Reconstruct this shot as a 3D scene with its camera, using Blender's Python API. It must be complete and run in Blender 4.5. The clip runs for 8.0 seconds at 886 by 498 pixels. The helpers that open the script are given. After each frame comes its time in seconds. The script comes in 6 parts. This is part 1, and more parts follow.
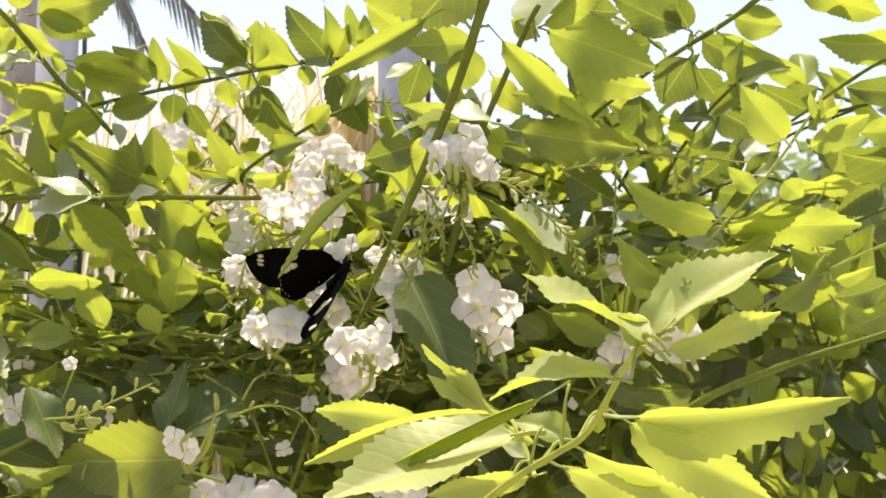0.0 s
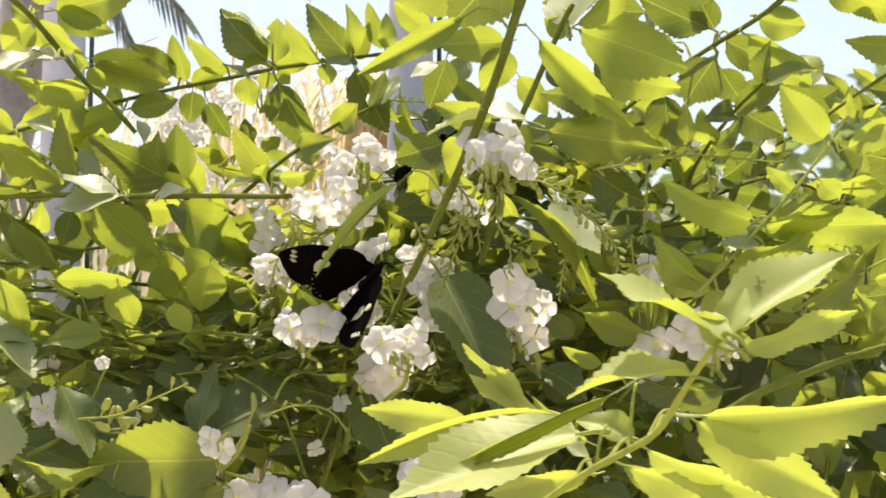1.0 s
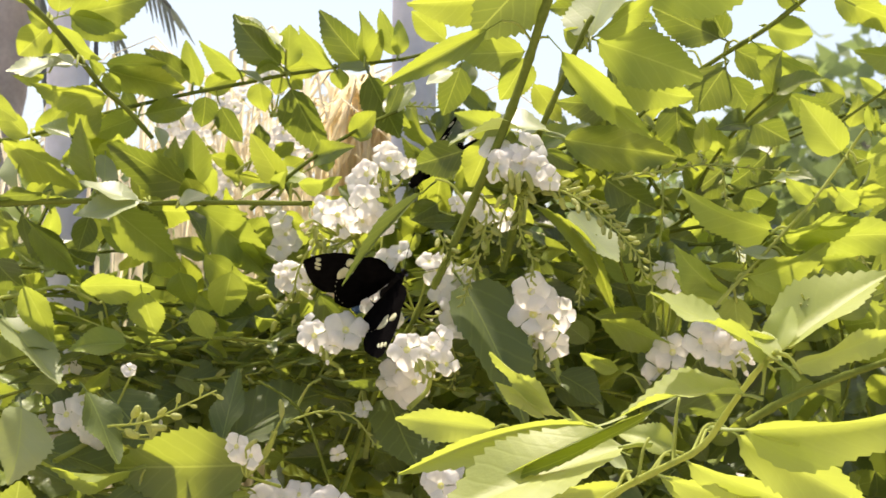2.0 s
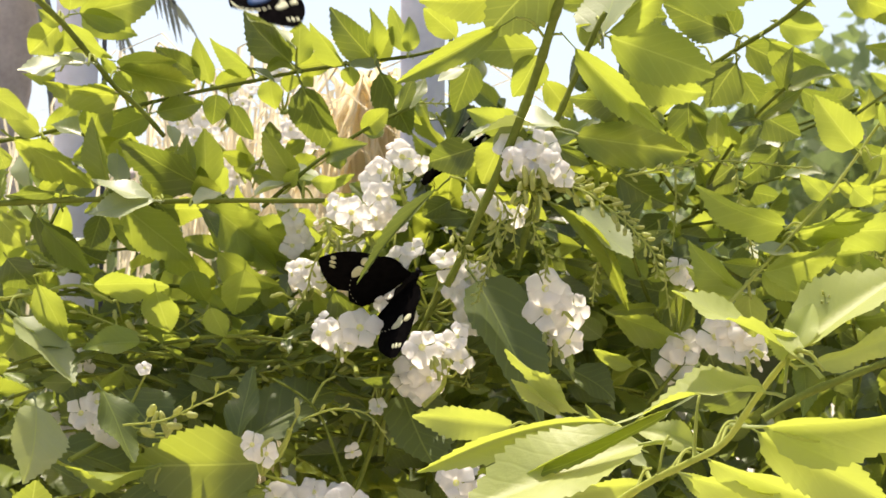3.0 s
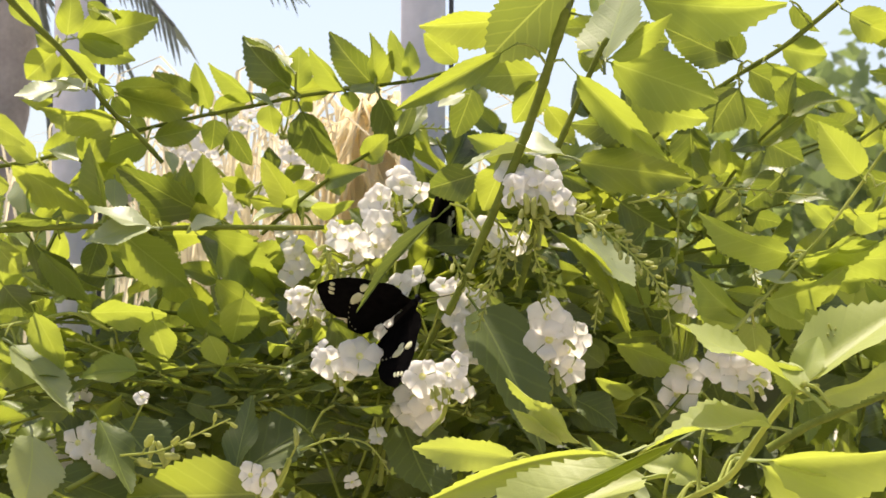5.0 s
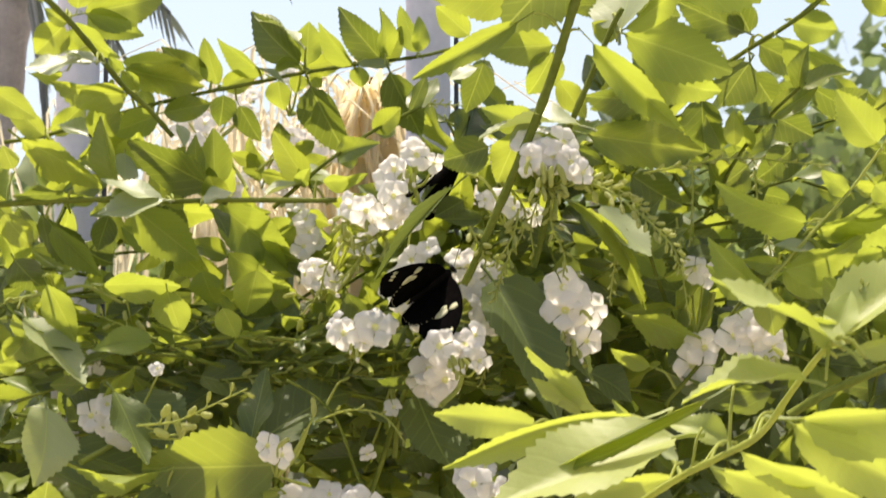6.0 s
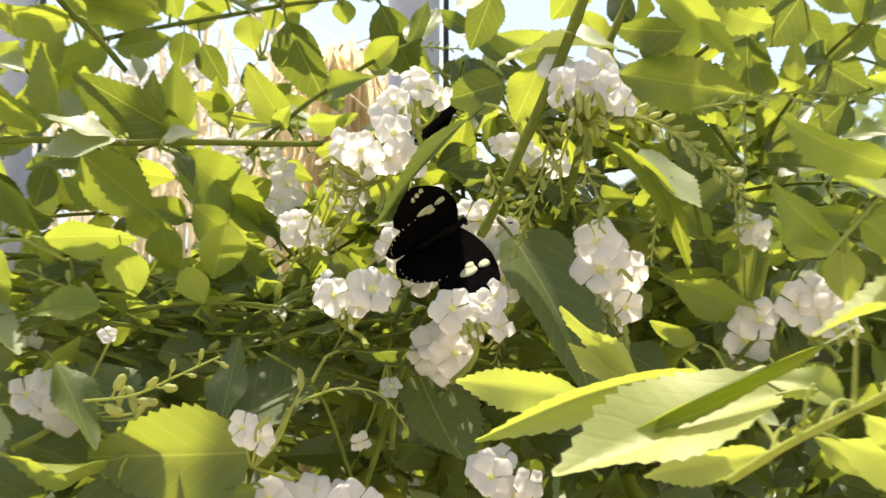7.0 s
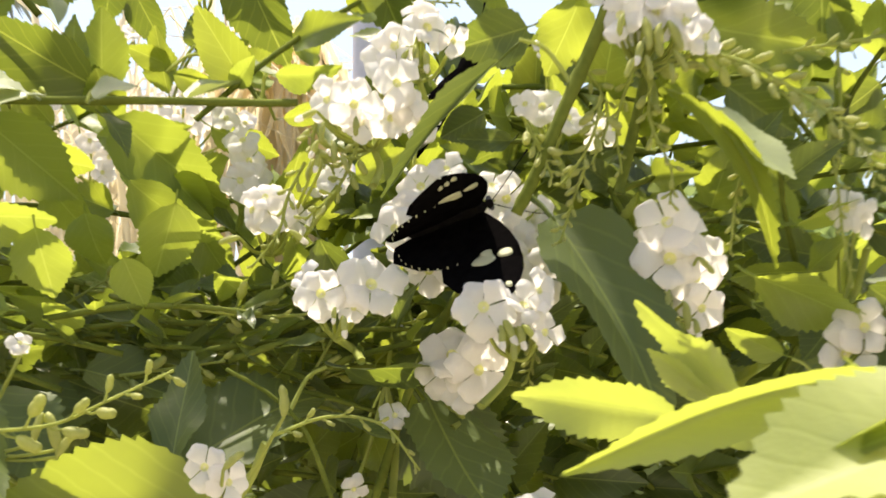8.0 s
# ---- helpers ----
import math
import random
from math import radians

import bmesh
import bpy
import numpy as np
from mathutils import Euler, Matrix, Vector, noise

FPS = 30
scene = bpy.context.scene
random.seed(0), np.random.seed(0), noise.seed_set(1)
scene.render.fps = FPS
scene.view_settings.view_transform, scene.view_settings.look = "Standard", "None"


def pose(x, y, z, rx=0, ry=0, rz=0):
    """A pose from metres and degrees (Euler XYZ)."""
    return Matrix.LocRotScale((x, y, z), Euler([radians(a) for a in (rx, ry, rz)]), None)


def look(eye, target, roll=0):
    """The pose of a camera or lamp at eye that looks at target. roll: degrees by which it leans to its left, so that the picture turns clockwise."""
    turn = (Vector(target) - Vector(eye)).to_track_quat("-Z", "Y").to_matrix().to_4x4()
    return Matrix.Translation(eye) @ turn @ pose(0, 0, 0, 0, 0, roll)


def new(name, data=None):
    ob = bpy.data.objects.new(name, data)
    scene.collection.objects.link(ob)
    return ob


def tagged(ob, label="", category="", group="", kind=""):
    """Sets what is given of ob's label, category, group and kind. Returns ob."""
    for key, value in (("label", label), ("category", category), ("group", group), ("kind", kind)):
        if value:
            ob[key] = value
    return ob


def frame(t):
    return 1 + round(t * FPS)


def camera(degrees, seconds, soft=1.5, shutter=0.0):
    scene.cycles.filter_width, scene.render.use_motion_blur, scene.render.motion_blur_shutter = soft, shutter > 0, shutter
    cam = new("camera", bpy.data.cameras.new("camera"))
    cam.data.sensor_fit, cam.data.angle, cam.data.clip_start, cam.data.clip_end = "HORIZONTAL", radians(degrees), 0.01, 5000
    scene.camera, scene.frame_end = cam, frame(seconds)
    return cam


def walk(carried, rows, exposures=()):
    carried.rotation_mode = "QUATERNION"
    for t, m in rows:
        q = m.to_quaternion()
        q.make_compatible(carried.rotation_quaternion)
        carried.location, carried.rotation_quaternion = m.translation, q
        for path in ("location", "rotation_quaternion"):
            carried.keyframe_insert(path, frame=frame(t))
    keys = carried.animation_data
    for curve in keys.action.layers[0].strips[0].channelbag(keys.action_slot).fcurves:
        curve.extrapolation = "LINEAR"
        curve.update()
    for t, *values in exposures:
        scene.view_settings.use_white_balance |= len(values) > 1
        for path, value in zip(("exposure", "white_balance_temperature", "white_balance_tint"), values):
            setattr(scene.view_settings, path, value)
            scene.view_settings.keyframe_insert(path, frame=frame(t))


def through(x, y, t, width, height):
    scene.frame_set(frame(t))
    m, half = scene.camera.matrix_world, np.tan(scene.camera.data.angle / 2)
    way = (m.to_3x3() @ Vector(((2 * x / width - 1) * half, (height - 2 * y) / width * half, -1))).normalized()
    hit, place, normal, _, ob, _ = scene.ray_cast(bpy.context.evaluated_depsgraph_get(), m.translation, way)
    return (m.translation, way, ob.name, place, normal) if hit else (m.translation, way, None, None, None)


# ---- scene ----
# ---------- camera ----------
cam = camera(25.0, 8.0, soft=1.5, shutter=0.6)
PATH = [
    (0, (0.0786, 0.0125, 1.3371), (0.0142, 1.0070, 1.4201), 0.51),
    (0.5, (0.0808, 0.0147, 1.3394), (0.0093, 1.0088, 1.4211), 0.66),
    (1, (0.0395, 0.0126, 1.3361), (0.0088, 1.0086, 1.4200), 0.46),
    (1.5, (0.0180, 0.0075, 1.3413), (0.0075, 1.0042, 1.4207), 0.29),
    (2, (0.0076, 0.0005, 1.3462), (0.0074, 0.9978, 1.4199), 0.43),
    (3.5, (0.0000, 0.0000, 1.3500), (0.0000, 0.9976, 1.4198), -0.00),
    (4, (0.0113, 0.0072, 1.3533), (0.0021, 1.0043, 1.4290), 0.13),
    (5.5, (-0.0084, 0.0072, 1.3513), (0.0013, 1.0041, 1.4299), 0.05),
    (6, (-0.0166, 0.0108, 1.3380), (-0.0004, 1.0072, 1.4211), -0.03),
    (6.5, (-0.0307, 0.0452, 1.3129), (0.0025, 1.0395, 1.4140), 0.38),
    (7, (-0.0433, 0.1426, 1.3114), (0.0126, 1.1344, 1.4261), 0.22),
    (7.5, (-0.0607, 0.2249, 1.3061), (0.0317, 1.2107, 1.4460), -0.12),
    (8, (-0.0672, 0.3007, 1.3076), (0.0453, 1.2829, 1.4581), -0.36),
]
cam.data.dof.use_dof = True
cam.data.dof.focus_distance, cam.data.dof.aperture_fstop = 0.62, 70
walk(cam, [(t, look(eye, target, roll)) for t, eye, target, roll in PATH],
     exposures=[(t, stops, 7200, tint) for t, stops, tint in ((0.0, 1.08, 14), (0.5, 0.99, 14), (2.0, 1.02, 14), (3.5, 1.02, 14), (5.5, 0.87, 14), (6.5, 1.03, 12), (7.5, 1.16, 11), (8.0, 1.20, 11))])

# ---------- light ----------
SUN_EL, SUN_AZ = radians(75), radians(-26)      # high sun behind the shrub, a little to the left
to_sun = Vector((math.cos(SUN_EL) * math.sin(SUN_AZ), math.cos(SUN_EL) * math.cos(SUN_AZ), math.sin(SUN_EL)))
world = bpy.data.worlds.new("sky")
scene.world = world
world.use_nodes = True
wn = world.node_tree
sky = wn.nodes.new("ShaderNodeTexSky")
sky.sky_type, sky.sun_disc = "NISHITA", False
sky.sun_elevation, sky.sun_rotation = SUN_EL, SUN_AZ
sky.dust_density, sky.air_density, sky.ozone_density = 3.4, 1.0, 1.0
wn.nodes["Background"].inputs["Strength"].default_value = 0.13
wn.links.new(sky.outputs[0], wn.nodes["Background"].inputs["Color"])
sun_data = bpy.data.lights.new("sun", "SUN")
sun_data.energy, sun_data.angle, sun_data.color = 4.3, radians(0.53), (1.0, 0.95, 0.86)
sun = new("sun", sun_data)
sun.matrix_world = look(tuple(to_sun * 5 + Vector((0, 0.8, 1.4))), (0, 0.8, 1.4))


# ---------- materials ----------
def material(name):
    m = bpy.data.materials.new(name)
    m.use_nodes = True
    nt = m.node_tree
    nt.nodes.clear()
    return m, nt


def node(nt, kind, **values):
    n = nt.nodes.new(kind)
    for key, v in values.items():
        n.inputs[key.replace("_", " ")].default_value = v
    return n


def math_node(nt, op, a, b=None):
    n = nt.nodes.new("ShaderNodeMath")
    n.operation = op
    for i, v in enumerate((a, b)):
        if v is None:
            continue
        if isinstance(v, (int, float)):
            n.inputs[i].default_value = v
        else:
            nt.links.new(v, n.inputs[i])
    return n.outputs[0]


def blend(nt, fac, a, b, mode="MIX"):
    n = nt.nodes.new("ShaderNodeMix")
    n.data_type, n.blend_type = "RGBA", mode
    for sock, v in ((n.inputs[0], fac), (n.inputs[6], a), (n.inputs[7], b)):
        if isinstance(v, (int, float, tuple)):
            sock.default_value = (*v, 1) if isinstance(v, tuple) else v
        else:
            nt.links.new(v, sock)
    return n.outputs[2]


def ramp(nt, fac, stops):
    n = nt.nodes.new("ShaderNodeValToRGB")
    els = n.color_ramp.elements
    while len(els) < len(stops):
        els.new(0.5)
    for e, (p, c) in zip(els, stops):
        e.position, e.color = p, (*c, 1)
    nt.links.new(fac, n.inputs[0])
    return n.outputs[0]


def leaf_material(name, top_a, top_b, through_a, through_b, share, rough=0.46, spec=0.5):
    """A waxy leaf: gloss and diffuse on the face, coloured light through the blade, paler side veins."""
    m, nt = material(name)
    coord = nt.nodes.new("ShaderNodeTexCoord")
    info = nt.nodes.new("ShaderNodeObjectInfo")
    xyz = nt.nodes.new("ShaderNodeSeparateXYZ")
    nt.links.new(coord.outputs["Object"], xyz.inputs[0])
    side = math_node(nt, "ABSOLUTE", xyz.outputs[0])
    climb = math_node(nt, "SUBTRACT", xyz.outputs[1], math_node(nt, "MULTIPLY", side, 0.75))
    stray = node(nt, "ShaderNodeTexNoise", Scale=5.0, Detail=2.0)
    nt.links.new(coord.outputs["Object"], stray.inputs["Vector"])
    climb = math_node(nt, "ADD", climb, math_node(nt, "MULTIPLY", stray.outputs[0], 0.07))
    wave = math_node(nt, "SINE", math_node(nt, "MULTIPLY", climb, 40.0))
    vein = math_node(nt, "POWER", math_node(nt, "MAXIMUM", wave, 0.0), 9.0)
    rib = math_node(nt, "LESS_THAN", side, 0.013)
    lines = math_node(nt, "MAXIMUM", math_node(nt, "MULTIPLY", vein, 0.28), rib)
    place = nt.nodes.new("ShaderNodeVectorMath")
    place.operation = "ADD"
    nt.links.new(coord.outputs["Object"], place.inputs[0])
    nt.links.new(info.outputs["Random"], place.inputs[1])
    coarse = node(nt, "ShaderNodeTexNoise", Scale=2.6, Detail=3.0)
    fine = node(nt, "ShaderNodeTexNoise", Scale=38.0, Detail=4.0)
    nt.links.new(place.outputs[0], coarse.inputs["Vector"])
    nt.links.new(place.outputs[0], fine.inputs["Vector"])
    mixed = math_node(nt, "ADD", math_node(nt, "MULTIPLY", info.outputs["Random"], 0.6),
                      math_node(nt, "MULTIPLY", coarse.outputs[0], 0.45))
    face = blend(nt, mixed, top_a, top_b)
    face = blend(nt, math_node(nt, "MULTIPLY", lines, 0.5), face, (0.25, 0.32, 0.08))
    face = blend(nt, math_node(nt, "MULTIPLY", fine.outputs[0], 0.35), face, top_a)
    through = blend(nt, mixed, through_a, through_b)
    through = blend(nt, math_node(nt, "MULTIPLY", fine.outputs[0], 0.5), through, through_b)
    through = blend(nt, math_node(nt, "MULTIPLY", lines, 0.40), through, (0.70, 0.75, 0.14))
    bump = node(nt, "ShaderNodeBump", Strength=0.07, Distance=0.01)
    nt.links.new(math_node(nt, "SUBTRACT", math_node(nt, "MULTIPLY", fine.outputs[0], 0.3), lines), bump.inputs["Height"])
    gloss = node(nt, "ShaderNodeBsdfPrincipled", Roughness=rough)
    gloss.inputs["Specular IOR Level"].default_value = spec
    nt.links.new(face, gloss.inputs["Base Color"])
    nt.links.new(bump.outputs[0], gloss.inputs["Normal"])
    glow = node(nt, "ShaderNodeBsdfTranslucent")
    nt.links.new(through, glow.inputs["Color"])
    mix = node(nt, "ShaderNodeMixShader", Fac=share)
    nt.links.new(gloss.outputs[0], mix.inputs[1])
    nt.links.new(glow.outputs[0], mix.inputs[2])
    out = nt.nodes.new("ShaderNodeOutputMaterial")
    nt.links.new(mix.outputs[0], out.inputs[0])
    return m


def skin_material(name, a, b, scale=30.0, rough=0.6, bump_by=0.3, glow=None, share=0.3, dist=0.002, metal=0.0, spec=0.5):
    """A plain surface with two scales of variation; glow: the colour of light through it."""
    m, nt = material(name)
    coord = nt.nodes.new("ShaderNodeTexCoord")
    info = nt.nodes.new("ShaderNodeObjectInfo")
    place = nt.nodes.new("ShaderNodeVectorMath")
    place.operation = "ADD"
    nt.links.new(coord.outputs["Object"], place.inputs[0])
    nt.links.new(info.outputs["Random"], place.inputs[1])
    coarse = node(nt, "ShaderNodeTexNoise", Scale=scale, Detail=4.0)
    fine = node(nt, "ShaderNodeTexNoise", Scale=scale * 9, Detail=3.0)
    for n in (coarse, fine):
        nt.links.new(place.outputs[0], n.inputs["Vector"])
    both = math_node(nt, "ADD", math_node(nt, "MULTIPLY", coarse.outputs[0], 0.7), math_node(nt, "MULTIPLY", fine.outputs[0], 0.3))
    colour = ramp(nt, both, ((0.35, a), (0.65, b)))
    bump = node(nt, "ShaderNodeBump", Strength=bump_by, Distance=dist)
    nt.links.new(both, bump.inputs["Height"])
    shader = node(nt, "ShaderNodeBsdfPrincipled", Roughness=rough, Metallic=metal)
    shader.inputs["Specular IOR Level"].default_value = spec
    nt.links.new(colour, shader.inputs["Base Color"])
    nt.links.new(bump.outputs[0], shader.inputs["Normal"])
    last = shader
    if glow:
        thin = node(nt, "ShaderNodeBsdfTranslucent", Color=(*glow, 1))
        last = node(nt, "ShaderNodeMixShader", Fac=share)
        nt.links.new(shader.outputs[0], last.inputs[1])
        nt.links.new(thin.outputs[0], last.inputs[2])
    out = nt.nodes.new("ShaderNodeOutputMaterial")
    nt.links.new(last.outputs[0], out.inputs[0])
    return m


# bright leaf: young growth, and older leaves coloured as sunlit
M_YOUNG_LIT = leaf_material("young_lit_leaf", (0.20, 0.26, 0.05), (0.15, 0.21, 0.045), (0.50, 0.56, 0.06), (0.38, 0.45, 0.05), 0.48, 0.46, 0.45)
M_LEAF = leaf_material("mature_leaf", (0.13, 0.17, 0.045), (0.09, 0.13, 0.035), (0.52, 0.57, 0.055), (0.34, 0.40, 0.038), 0.50, 0.40, 0.6)
M_SHOOT = leaf_material("shoot_leaf", (0.38, 0.43, 0.15), (0.28, 0.33, 0.10), (0.48, 0.54, 0.06), (0.38, 0.44, 0.05), 0.48, 0.5, 0.4)
# pale grey face imitates sky sheen and glare on upturned leaves
M_SKYLIT = leaf_material("skylit_leaf", (0.32, 0.36, 0.19), (0.22, 0.26, 0.12), (0.40, 0.45, 0.10), (0.30, 0.35, 0.08), 0.30, 0.45, 0.6)
# dull tone that holds the shade on big central and low leaves
M_DULL_SHADED = leaf_material("dull_shaded_leaf", (0.115, 0.15, 0.052), (0.085, 0.115, 0.038), (0.23, 0.28, 0.045), (0.16, 0.20, 0.034), 0.36, 0.5, 0.3)
# darker copy of the mature leaf, for leaves that lie in shade
M_SHADED = leaf_material("shaded_leaf", (0.075, 0.105, 0.035), (0.055, 0.08, 0.028), (0.27, 0.32, 0.034), (0.18, 0.23, 0.024), 0.44, 0.40, 0.6)
M_TWIG = skin_material("green_bark", (0.085, 0.105, 0.016), (0.15, 0.175, 0.032), 60, 0.9, spec=0.1)
M_STEM = skin_material("young_stem", (0.27, 0.31, 0.07), (0.38, 0.42, 0.12), 60, 0.8, glow=(0.58, 0.60, 0.13), share=0.35, spec=0.2)
M_PETAL = skin_material("white_petal", (0.80, 0.77, 0.74), (0.88, 0.86, 0.82), 4, 0.6, 0.15, glow=(0.92, 0.88, 0.81), share=0.52, dist=0.02)
M_THROAT = skin_material("yellow_throat", (0.72, 0.72, 0.30), (0.82, 0.80, 0.45), 6, 0.6, glow=(0.8, 0.8, 0.2), share=0.3)
M_BUD = skin_material("green_bud", (0.32, 0.34, 0.09), (0.45, 0.46, 0.16), 5, 0.5, 0.2, glow=(0.56, 0.59, 0.15), share=0.45, dist=0.02)
M_BLACK = skin_material("black_wing", (0.005, 0.0045, 0.0045), (0.009, 0.008, 0.008), 350, 1.0, 0.3, spec=0.0)
M_BODY = skin_material("black_hair", (0.006, 0.005, 0.005), (0.011, 0.010, 0.009), 700, 1.0, 0.6, spec=0.0)
M_CREAM = skin_material("cream_scales", (0.52, 0.51, 0.31), (0.66, 0.65, 0.44), 300, 0.7, 0.2, glow=(0.7, 0.68, 0.4), share=0.3)
M_BLUE = skin_material("blue_scales", (0.010, 0.030, 0.085), (0.015, 0.055, 0.15), 300, 0.7, 0.2, spec=0.15)
M_POST = skin_material("weathered_grey_post", (0.56, 0.53, 0.60), (0.74, 0.70, 0.77), 22, 0.75, 0.5)
M_STRIP = skin_material("dark_strip", (0.04, 0.04, 0.05), (0.09, 0.09, 0.10), 40, 0.6)
M_STRAW = skin_material("dry_straw", (0.64, 0.57, 0.42), (0.80, 0.74, 0.62), 20, 0.7, 0.2, glow=(0.86, 0.77, 0.54), share=0.52)
M_YELLOW = skin_material("dry_yellow_leaf", (0.68, 0.55, 0.30), (0.82, 0.73, 0.50), 14, 0.7, 0.2, glow=(0.90, 0.78, 0.52), share=0.5)
M_FROND = skin_material("grey_frond", (0.10, 0.11, 0.10), (0.20, 0.20, 0.20), 25, 0.6, glow=(0.2, 0.24, 0.16), share=0.3)
M_TRUNK = skin_material("palm_trunk", (0.28, 0.24, 0.23), (0.48, 0.42, 0.40), 30, 0.9, 0.8)
# unseen ground, made pale so that it throws warm fill light upwards
M_GROUND = skin_material("bounce_ground", (0.27, 0.24, 0.18), (0.42, 0.38, 0.30), 6, 0.95, 0.8, dist=0.02)
M_FAR = skin_material("far_foliage", (0.10, 0.14, 0.06), (0.20, 0.25, 0.12), 3, 0.7, glow=(0.3, 0.4, 0.12), share=0.35)


# ---------- builders ----------
def mesh_of(name, bm, *mats, smooth=True):
    me = bpy.data.meshes.new(name)
    bm.to_mesh(me)
    bm.free()
    for m in mats:
        me.materials.append(m)
    if smooth:
        me.polygons.foreach_set("use_smooth", [True] * len(me.polygons))
    return me


def part(name, me, parent, m=None, label=""):
    """One mesh object under a thing or a part; m is its pose in the world when the parent rests at the world's origin."""
    ob = new(name, me)
    ob.parent = parent
    ob.matrix_parent_inverse = Matrix.Translation(-parent.location) if parent.type == "EMPTY" else Matrix()
    if m is not None:
        ob.matrix_basis = m
    return tagged(ob, label)


def spline(points, steps=5):
    """Catmull-Rom through the points."""
    p = [Vector(q) for q in points]
    p = [p[0] * 2 - p[1], *p, p[-1] * 2 - p[-2]]
    out = []
    for a, b, c, d in zip(p, p[1:], p[2:], p[3:]):
        for k in range(steps):
            s = k / steps
            out.append(0.5 * (2 * b + (c - a) * s + (2 * a - 5 * b + 4 * c - d) * s * s + (3 * b - a - 3 * c + d) * s ** 3))
    return [*out, p[-2]]


def tube(bm, points, r0, r1, sides=7, nodes=(), mat=0):
    rings, n = [], len(points)
    up = Vector((0.13, 0.31, 0.94))
    for i, q in enumerate(points):
        way = (points[min(i + 1, n - 1)] - points[max(i - 1, 0)]).normalized()
        a = way.cross(up).normalized()
        b = way.cross(a)
        r = r0 + (r1 - r0) * i / (n - 1)
        if i in nodes:
            r *= 1.18
        rings.append([bm.verts.new(q + r * (math.cos(k * math.tau / sides) * a + math.sin(k * math.tau / sides) * b)) for k in range(sides)])
    for u, v in zip(rings, rings[1:]):
        for k in range(sides):
            bm.faces.new((u[k], u[(k + 1) % sides], v[(k + 1) % sides], v[k])).material_index = mat
    for ring in (rings[0], rings[-1]):
        bm.faces.new(ring).material_index = mat


def leaf_mesh(name, mat, low, bend, fold, wave, seed, arch=0.0, curl=0.0, teeth=1.0):
    """A leaf of unit length along y and unit width along x: ovate, widest at low, toothed towards its pointed tip, folded on its midrib, with a petiole."""
    rnd = random.Random(seed)
    bm = bmesh.new()
    n, rows = 30, []
    q = 0.98
    p = q * low / (1 - low)
    top = low ** p * (1 - low) ** q
    for i in range(n + 1):
        y = i / n
        h = 0.5 * y ** p * (1 - y) ** q / top
        if 0.26 < y < 0.97:
            h *= 1 + teeth * rnd.uniform(0.02, 0.09) if i % 2 else 0.97
        row = []
        for k in (-1, -0.6, -0.25, 0, 0.25, 0.6, 1):
            x = h * k
            z = fold * abs(x) - 0.35 * fold * x * x - bend * (y - 0.15) ** 2 + wave * math.sin(y * 9 + seed + 2 * (k > 0)) * k * k * h + curl * max(0, y - 0.55) ** 2
            row.append(bm.verts.new((x + arch * math.sin(math.pi * y ** 0.8), y + 0.022 * abs(k) * (i % 2), z)))
        rows.append(row)
    for a, b in zip(rows, rows[1:]):
        for k in range(6):
            bm.faces.new((a[k], a[k + 1], b[k + 1], b[k]))
    bmesh.ops.remove_doubles(bm, verts=bm.verts, dist=1e-5)
    z0 = -bend * 0.0225
    tube(bm, [Vector((0, -0.15, z0 - 0.05)), Vector((0, -0.07, z0 - 0.015)), Vector((0, 0.03, z0))], 0.022, 0.016, 5)
    return mesh_of(name, bm, mat)


LEAF_MATS = {"b": M_YOUNG_LIT, "p": M_YOUNG_LIT, "m": M_LEAF, "d": M_SHADED, "s": M_SKYLIT, "o": M_DULL_SHADED, "n": M_SHOOT}
LEAVES = {}
for kind, mat in LEAF_MATS.items():
    LEAVES[kind] = [leaf_mesh("leaf", mat, lo, be, fo, wa, i, curl=cu, teeth=1.5 if kind == "n" else 1.0) for i, (lo, be, fo, wa, cu) in enumerate((
        (0.40, 0.16, 0.26, 0.08, 0.3), (0.36, 0.26, 0.36, 0.12, -0.4), (0.43, -0.12, 0.22, 0.10, 0.2),
        (0.40, 0.32, 0.30, 0.16, -0.5), (0.35, 0.10, 0.42, 0.08, 0.0), (0.44, 0.22, 0.18, 0.18, 0.4)))]
picker = random.Random(11)


def leaf(parent, base, tip, width, turn, kind, arch=0.0):
    """A leaf from base to tip, turned about its length by so many degrees from facing -y. Kinds: b young, also for
    sunlit leaves, p young and pale, m mature, d coloured as in shade, s pale grey for sky sheen, o dull as in shade.
    """
    base, tip = Vector(base), Vector(tip)
    along = tip - base
    length = along.length
    along.normalize()
    n = Vector((0, -1, 0))
    n = (n - along * n.dot(along)).normalized()
    n = Matrix.Rotation(radians(turn), 3, along) @ n
    across = along.cross(n)
    if parent.parent is near_shrub and kind in "bp":
        kind = "n"
    me = leaf_mesh("leaf", LEAF_MATS[kind], 0.42, 0.12, 0.3, 0.06, 21, arch * length / width, teeth=1.2) if arch else picker.choice(LEAVES[kind])
    m = Matrix.Translation(base) @ Matrix((across * width, along * length, n * length * 0.8)).transposed().to_4x4()
    return part("leaf", me, parent, m)


def branch(thing, points, r, kind="branch", mat=None):
    bm = bmesh.new()
    pts = spline(points)
    tube(bm, pts, r, r * 0.72, 8, nodes=range(3, len(pts), 5))
    return part(kind, mesh_of(kind, bm, mat or M_TWIG), thing)


